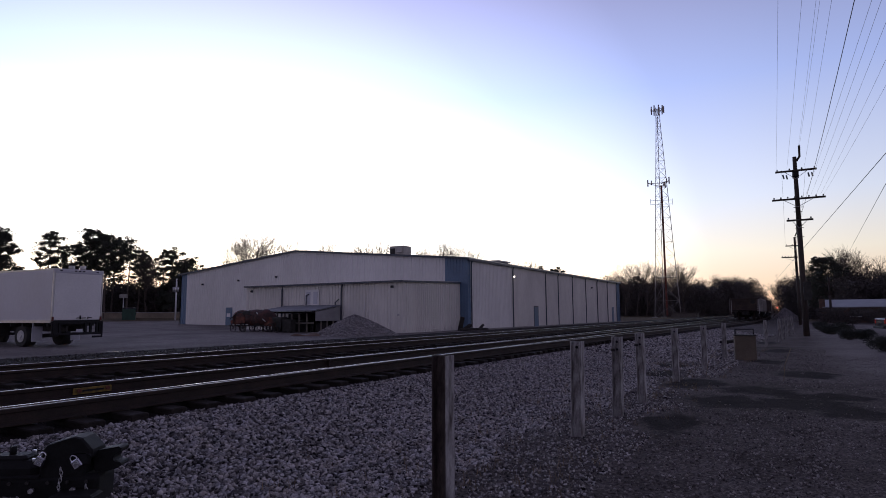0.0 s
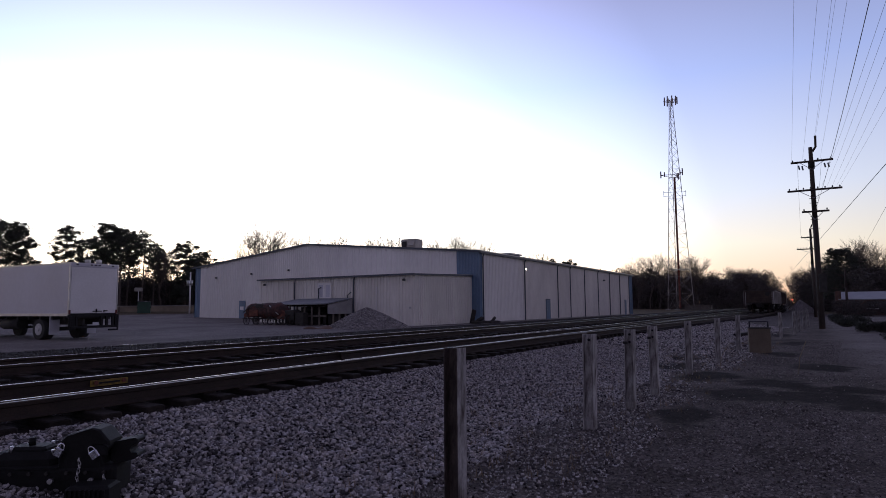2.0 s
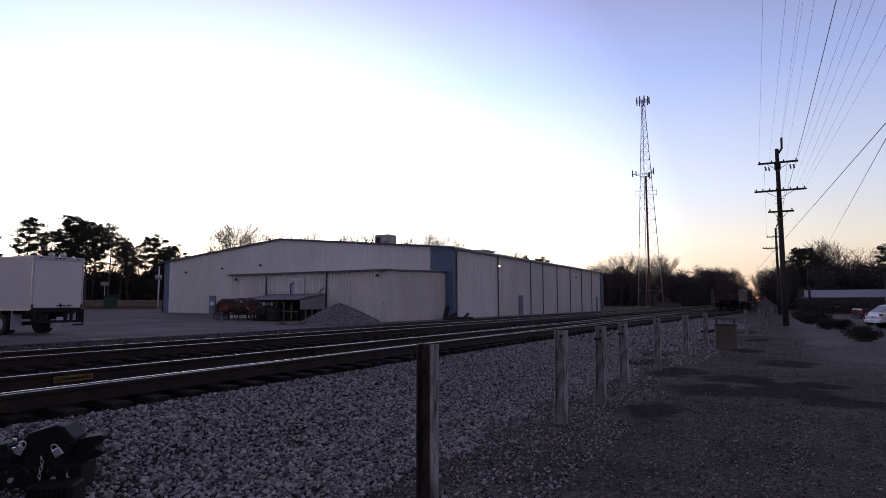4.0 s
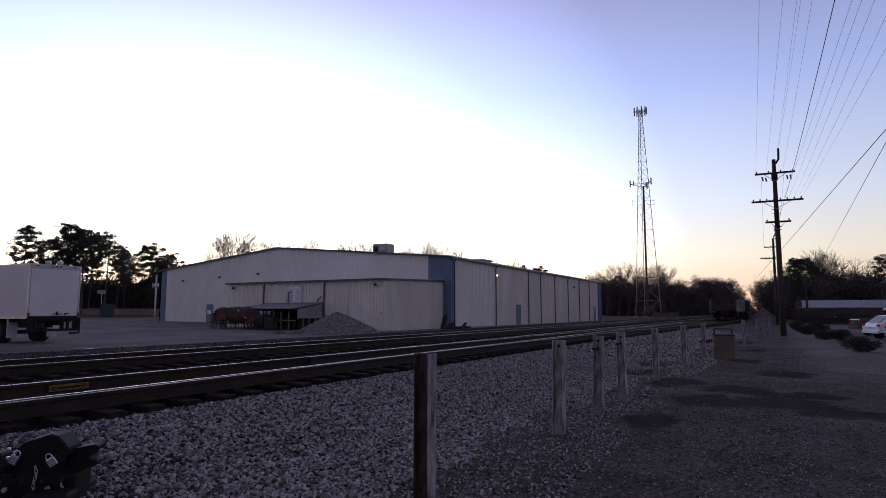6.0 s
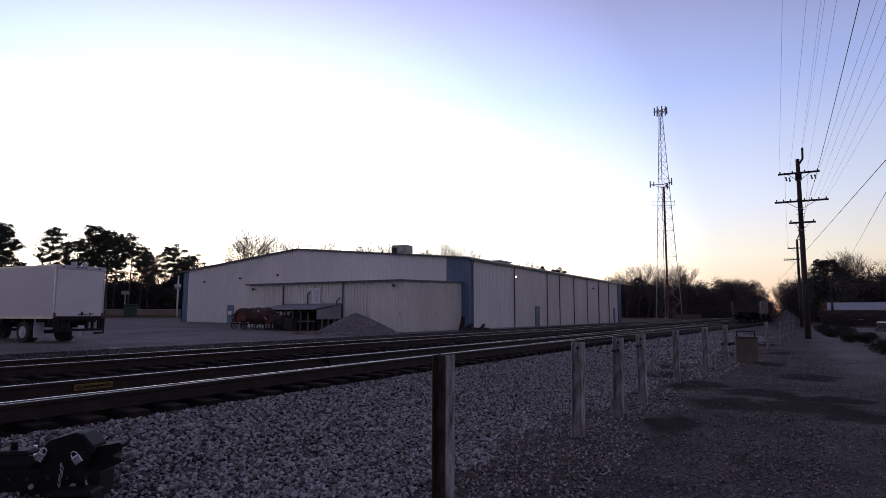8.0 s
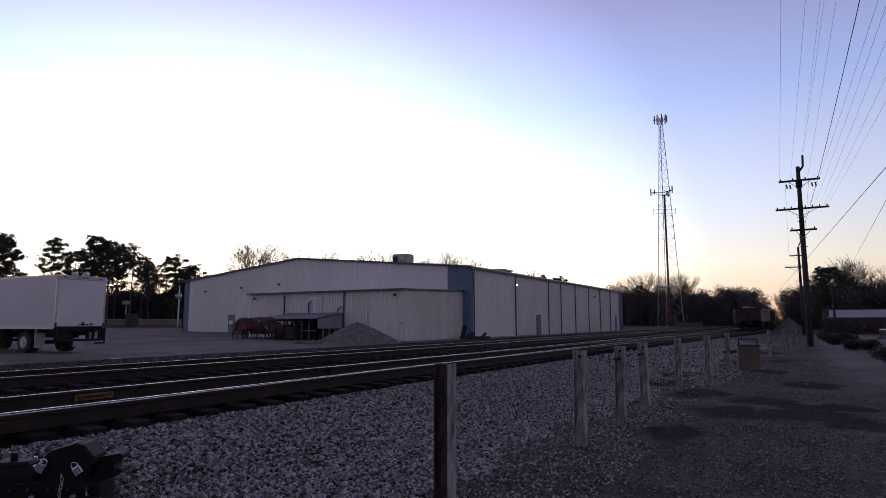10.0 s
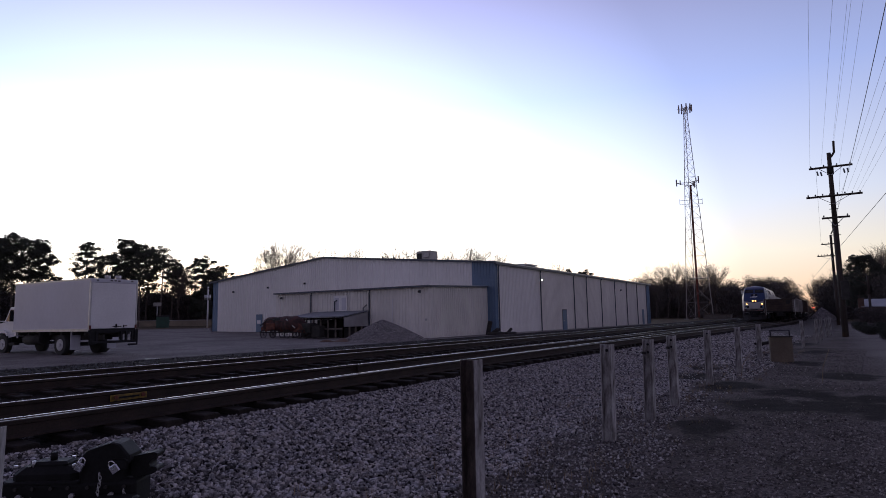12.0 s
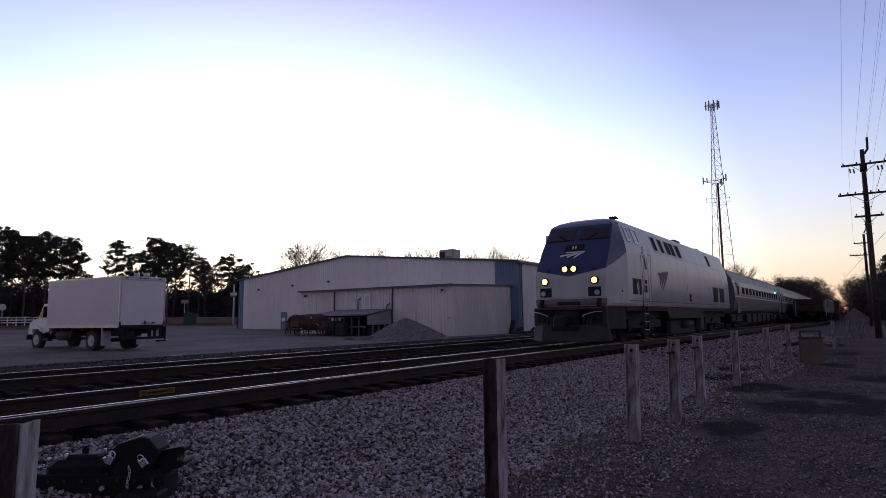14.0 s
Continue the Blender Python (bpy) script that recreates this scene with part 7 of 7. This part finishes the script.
build_woods("near_side_woods", [(-13, -34, 118, 20, 6.5)], "dark tree line beyond the near-side yard", 45, BRUSH, 0.42)


# ---- shrubs, parked cars and low building on the near side ----
def build_shrub(seed):
    rng = np.random.default_rng(seed)
    t = thing("shrub", "dark clipped evergreen shrub beside the drive", "shrub", group="clipped shrubs")
    cs = [(0.55 * math.cos(a) * q, 0.55 * math.sin(a) * q, 0.18 + 0.42 * rng.uniform(0, 1)) for a, q in zip(rng.uniform(0, 6.28, 26), rng.uniform(0, 1, 26) ** 0.5)]
    v, f = leaf_cloud(cs, rng.uniform(0.2, 0.31, 26), 170, 0.045, rng, 0.8)
    part("foliage", raw("foliage", v, f, LEAVES), LEAVES, t)
    st = M()
    for c in cs[:9]:
        st.tube((0, 0, -0.05), c, 0.02, 0.008, 5)
    part("stems", st, BARK, t)
    return t


shrub = build_shrub(51)
SHRUBS = [(2.95, 29.6, 0.85), (2.5, 41.4, 0.85), (3.3, 42.0, 0.82), (2.05, 50.5, 0.85), (1.8, 58, 0.9), (3.0, 57, 1.0), (1.8, 66, 0.95)]
for k, (x, y, s) in enumerate(SHRUBS):
    o = shrub if k == 0 else copy_thing(shrub, Matrix())
    o.matrix_basis = pose(x, y, -0.02, 0, 0, 71 * k)
    o.scale = (s * 1.25, s, s)
rb = np.random.default_rng(77)
hv, hf = leaf_cloud([(x, 92 + rb.uniform(0, 9), rb.uniform(0.1, 1.9)) for x in rb.uniform(2.6, 26, 520)], rb.uniform(0.4, 0.8, 520), 60, 0.12, rb)
tagged(new("brush_hedge", raw("brush_hedge", hv, hf, BRUSH)), "tangled brown hedge before the low building", "hedge", kind="stuff")


def build_low_building():
    t = thing("low_building", "low brick building with a pale metal roof", "building")
    x0, x1, y0, y1 = 3.7, 40.0, 105.0, 118.0
    part("wall", M().box(x0, x1, y0, y0 + 0.25, -0.1, 2.3), BRICK_RED, t, "brown brick wall")
    part("wall", M().box(x0, x0 + 0.25, y0 + 0.26, y1, -0.1, 2.3), BRICK_RED, t)
    part("wall", M().box(x1 - 0.25, x1, y0 + 0.26, y1, -0.1, 2.3), BRICK_RED, t)
    part("wall", M().box(x0, x1, y1 + 0.01, y1 + 0.25, -0.1, 2.3), BRICK_RED, t)
    part("roof", M().prism([(y0 - 0.5, 2.15), (y0 - 0.5, 2.25), ((y0 + y1) / 2, 3.4), (y1 + 0.5, 2.25), (y1 + 0.5, 2.15)], "x", x0 - 0.4, x1 + 0.4), mat("dull_metal_roof", (0.24, 0.25, 0.28), 0.6, 0.2, 0.15, 0.6, 10, 0.1, 0.004), t, "pale metal roof")
    part("chimney", M().cbox(x0 - 0.75, x0 - 0.02, y0 - 0.4, y0 + 0.5, -0.1, 3.4, 0.03), BRICK_RED, t, "brick chimney")
    for k in range(5):
        w = part("window", M().box(x0 + 3 + 6 * k, x0 + 4.4 + 6 * k, y0 - 0.04, y0 - 0.003, 0.9, 1.9), GLASS, t)
        part("frame", M().box(x0 + 2.9 + 6 * k, x0 + 4.5 + 6 * k, y0 - 0.06, y0 - 0.041, 0.82, 0.9), WHITE_PAINT, w)


build_low_building()


def build_car(name, label, category, at, paint, pickup=False):
    """A parked car seen from behind: local y ahead, from the middle of its tail."""
    t = thing(name, label, category, at)
    w = 0.95 if pickup else 0.9
    if pickup:
        body = [(0, 0.55), (0, 1.12), (1.9, 1.14), (1.95, 1.85), (3.5, 1.88), (4.2, 1.2), (5.5, 1.1), (5.6, 0.5)]
    else:
        body = [(0.05, 0.45), (0, 0.85), (0.15, 1.05), (0.75, 1.6), (1.6, 1.68), (2.7, 1.6), (3.4, 1.08), (4.4, 0.9), (4.5, 0.4)]
    secs = []
    for x, k in ((-w, 0.93), (-w + 0.12, 1.0), (w - 0.12, 1.0), (w, 0.93)):
        secs.append([(x * (1.0 if z < 1.15 else 0.86), y, z * (k if z > 0.9 else 1)) for y, z in body])
    bevel(part("body", M().loft(secs), paint, t), 0.05, 3)
    if pickup:
        part("bed_cover", M().cbox(-0.8, 0.8, 0.06, 1.88, 1.121, 1.15, 0.01), BLACK, t)
        part("tailgate_trim", M().cbox(-0.9, 0.9, -0.03, -0.002, 1.05, 1.1, 0.01), WHITE_PAINT, t, "pale tailgate edge")
        part("bumper", M().cbox(-0.95, 0.95, -0.14, 0.0, 0.45, 0.62, 0.03), BLACK, t)
        part("rear_window", M().box(-0.62, 0.62, 1.88, 1.93, 1.3, 1.7), GLASS, t)
    else:
        part("rear_window", M().prism([(0.24, 1.15), (0.72, 1.55), (0.70, 1.58), (0.21, 1.17)], "x", -0.62, 0.62), GLASS, t, "dark rear window")
        part("bumper", M().cbox(-0.86, 0.86, -0.08, 0.05, 0.4, 0.62, 0.03), paint, t)
        part("plate", M().box(-0.2, 0.2, -0.02, -0.004, 0.74, 0.86), BOX_WHITE_SHADED, t, "plain pale plate")
    for s in (-1, 1):
        part("tail_light", M().cbox(s * (w - 0.1) - 0.1, s * (w - 0.1) + 0.1, -0.02, 0.1, 0.78 if pickup else 0.86, 1.08 if pickup else 1.02, 0.02), TAIL_RED, t, "red tail light")
        part("side_window", M().prism([(2.05, 1.25), (2.1, 1.7), (3.3, 1.7), (3.75, 1.25)] if pickup else [(0.9, 1.1), (1.1, 1.48), (2.6, 1.48), (3.1, 1.1)], "x", s * (w - 0.11), s * (w - 0.06)), GLASS, t)
        for y in ((1.0, 4.6) if pickup else (0.85, 3.6)):
            road_wheel(s * (w - 0.02), y, 0.38 if pickup else 0.34, 0.24, t, s, GALV)


build_car("pickup", "dark pickup truck with red tail lights parked by shrubs", "pickup truck", pose(4.8, 49.9, 0.0, 0, 0, -78), CAR_DARK, True)
build_car("parked_car", "white hatchback parked beside the dark pickup", "car", pose(5.0, 44.2, 0.0, 0, 0, -70) @ Matrix.Diagonal((1, 1, 0.86, 1)), CAR_WHITE)
build_car("parked_car", "light blue car parked behind the shrubs", "car", pose(5.3, 37.8, 0.0, 0, 0, -70) @ Matrix.Diagonal((1, 1, 0.9, 1)), CAR_BLUE)


# ---- far side of the lot ----
dp = thing("dumpster", "green steel dumpster at the back of the lot", "dumpster", pose(-84.1, 54.1, lot_z(-84), 0, 0, 55))
part("bin", M().cbox(-0.85, 0.85, -0.8, 0.8, 0.05, 1.65, 0.03), GREEN, dp)
part("lid", M().prism([(-0.85, 1.65), (0.85, 1.77), (0.85, 1.83), (-0.85, 1.71)], "x", -0.9, 0.9), BLACK, dp, "black lid")
for s in (-1, 1):
    part("sleeve", M().box(s * 0.85, s * 0.95, -0.5, 0.5, 0.8, 1.0), GREEN, dp)
mp = thing("meter_pole", "pale service pole with grey transformer cans", "service pole", pose(-80.6, 59.2, lot_z(-80.6)))
part("pole", M().tube((0, 0, -0.4), (0, 0, 6.2), 0.13, 0.1, 10), WHITE_PAINT, mp)
for dx in (-0.4, 0.4):
    part("transformer", M().tube((dx, -0.1, 4.2), (dx, -0.1, 4.95), 0.22, n=12), GALV, mp, "grey transformer can")
part("crossarm", M().cbox(-0.9, 0.9, -0.06, 0.06, 5.9, 6.0, 0.01), WOOD_POLE, mp)
tp = thing("transformer_pole", "wooden utility pole with two pale transformer cans", "utility pole", pose(-87.6, 48.4, lot_z(-87.6)))
part("pole", M().tube((0, 0, -0.4), (0, 0, 7.6), 0.14, 0.11, 10), WOOD_POLE, tp)
part("crossarm", M().cbox(-1.1, 1.1, -0.06, 0.06, 6.75, 6.87, 0.01, pose(0, 0.0, 0, 0, 0, 60)), WOOD_POLE, tp)
for u in (-0.75, 0.6):
    part("transformer", M().tube((u * 0.5, u * 0.87, 6.9), (u * 0.5, u * 0.87, 7.6), 0.4, n=12), GALV, tp, "pale transformer can")
dw = thing("low_wall", "low tan concrete wall along the road", "wall", pose(-92, 66, lot_z(-92), 0, 0, 52))
part("face", M().cbox(-16, 16, -0.12, 0.12, -0.3, 0.95, 0.03), mat("tan_wall", (0.24, 0.20, 0.15), 0.85, 0, 0.2, 0.6, 10, 0.2, 0.006), dw)
part("cap", M().cbox(-16.05, 16.05, -0.18, 0.18, 0.95, 1.04, 0.03), CONCRETE, dw)
fence = thing("rail_fence", "white wooden rail fence along the far road", "fence", pose(-96.5, 40.0, lot_z(-96), 0, 0, 66))
pm = M().cbox(-0.07, 0.07, -0.07, 0.07, -0.2, 1.25, 0.02).mesh("post", WHITE_PAINT)
for k in range(26):
    part("post", pm, WHITE_PAINT, fence, at=pose(-13 + k, 0, 0))
for z in (0.35, 0.7, 1.05):
    part("rail", M().box(-13, 12, -0.1, -0.072, z, z + 0.14), WHITE_PAINT, fence)
rs = thing("road_sign", "round road sign on a slim post, seen from behind", "road sign", pose(-91.4, 32.2, lot_z(-91.4), 0, 0, 70))
part("post", M().tube((0, 0, -0.2), (0, 0, 2.6), 0.04), GALV, rs)
part("plate", M().tube((0, -0.05, 2.5), (0, -0.08, 2.5), 0.42, n=8), GALV, rs, "dull sign back")
bs = thing("roadside_sign", "small pale roadside sign board", "sign", pose(-91.8, 58.0, lot_z(-91.8), 0, 0, 55))
part("board", M().cbox(-0.6, 0.6, -0.05, 0.05, 3.3, 3.9, 0.1), CONCRETE, bs)
part("post", M().tube((0, 0, -0.2), (0, 0, 3.4), 0.06), GALV, bs)


# ---- dry weeds ----
def build_weeds():
    rng = np.random.default_rng(61)
    v, f = [], []
    for _ in range(420):
        y = rng.uniform(4, 30)
        x = main_x(y) + siding_off(y) + rng.uniform(3.2, 6.2)
        z = ground_z(x, y)
        for _ in range(7):
            a, l = rng.uniform(0, 6.28), rng.uniform(0.05, 0.16)
            b = Vector((x + rng.normal(0, 0.04), y + rng.normal(0, 0.04), z - 0.01))
            tip = b + Vector((l * 0.6 * math.cos(a), l * 0.6 * math.sin(a), l))
            s = Vector((-math.sin(a), math.cos(a), 0)) * 0.004
            k = len(v)
            v += [tuple(b - s), tuple(b + s), tuple(tip)]
            f.append((k, k + 1, k + 2))
    tagged(new("dry_weeds", raw("dry_weeds", v, f, GRASS)), "sparse dry weeds along the ballast's foot", "weeds", kind="stuff")


build_weeds()
for x, y, l, a in ((-0.35, 16.2, 0.75, 60), (-2.1, 17.1, 0.6, 40)):
    thing("dead_stalk", "thin dead weed stalk leaning over the dirt", "weed", pose(x, y, 0, 0, 0, a), "dead stalks", mesh=M().path([(0, 0, -0.02), (0.12 * l, 0, 0.5 * l), (0.5 * l, 0, l)], 0.006, 5), material=GRASS)


def motions():
    times = [0.5 * k for k in range(29)]
    walk(loco, [train_row(t, 0) for t in times])
    for k, c in enumerate(coaches):
        walk(c, [train_row(t, LOCO_LEN + 0.35 + k * (CAR_LEN + 0.3)) for t in times])


motions()
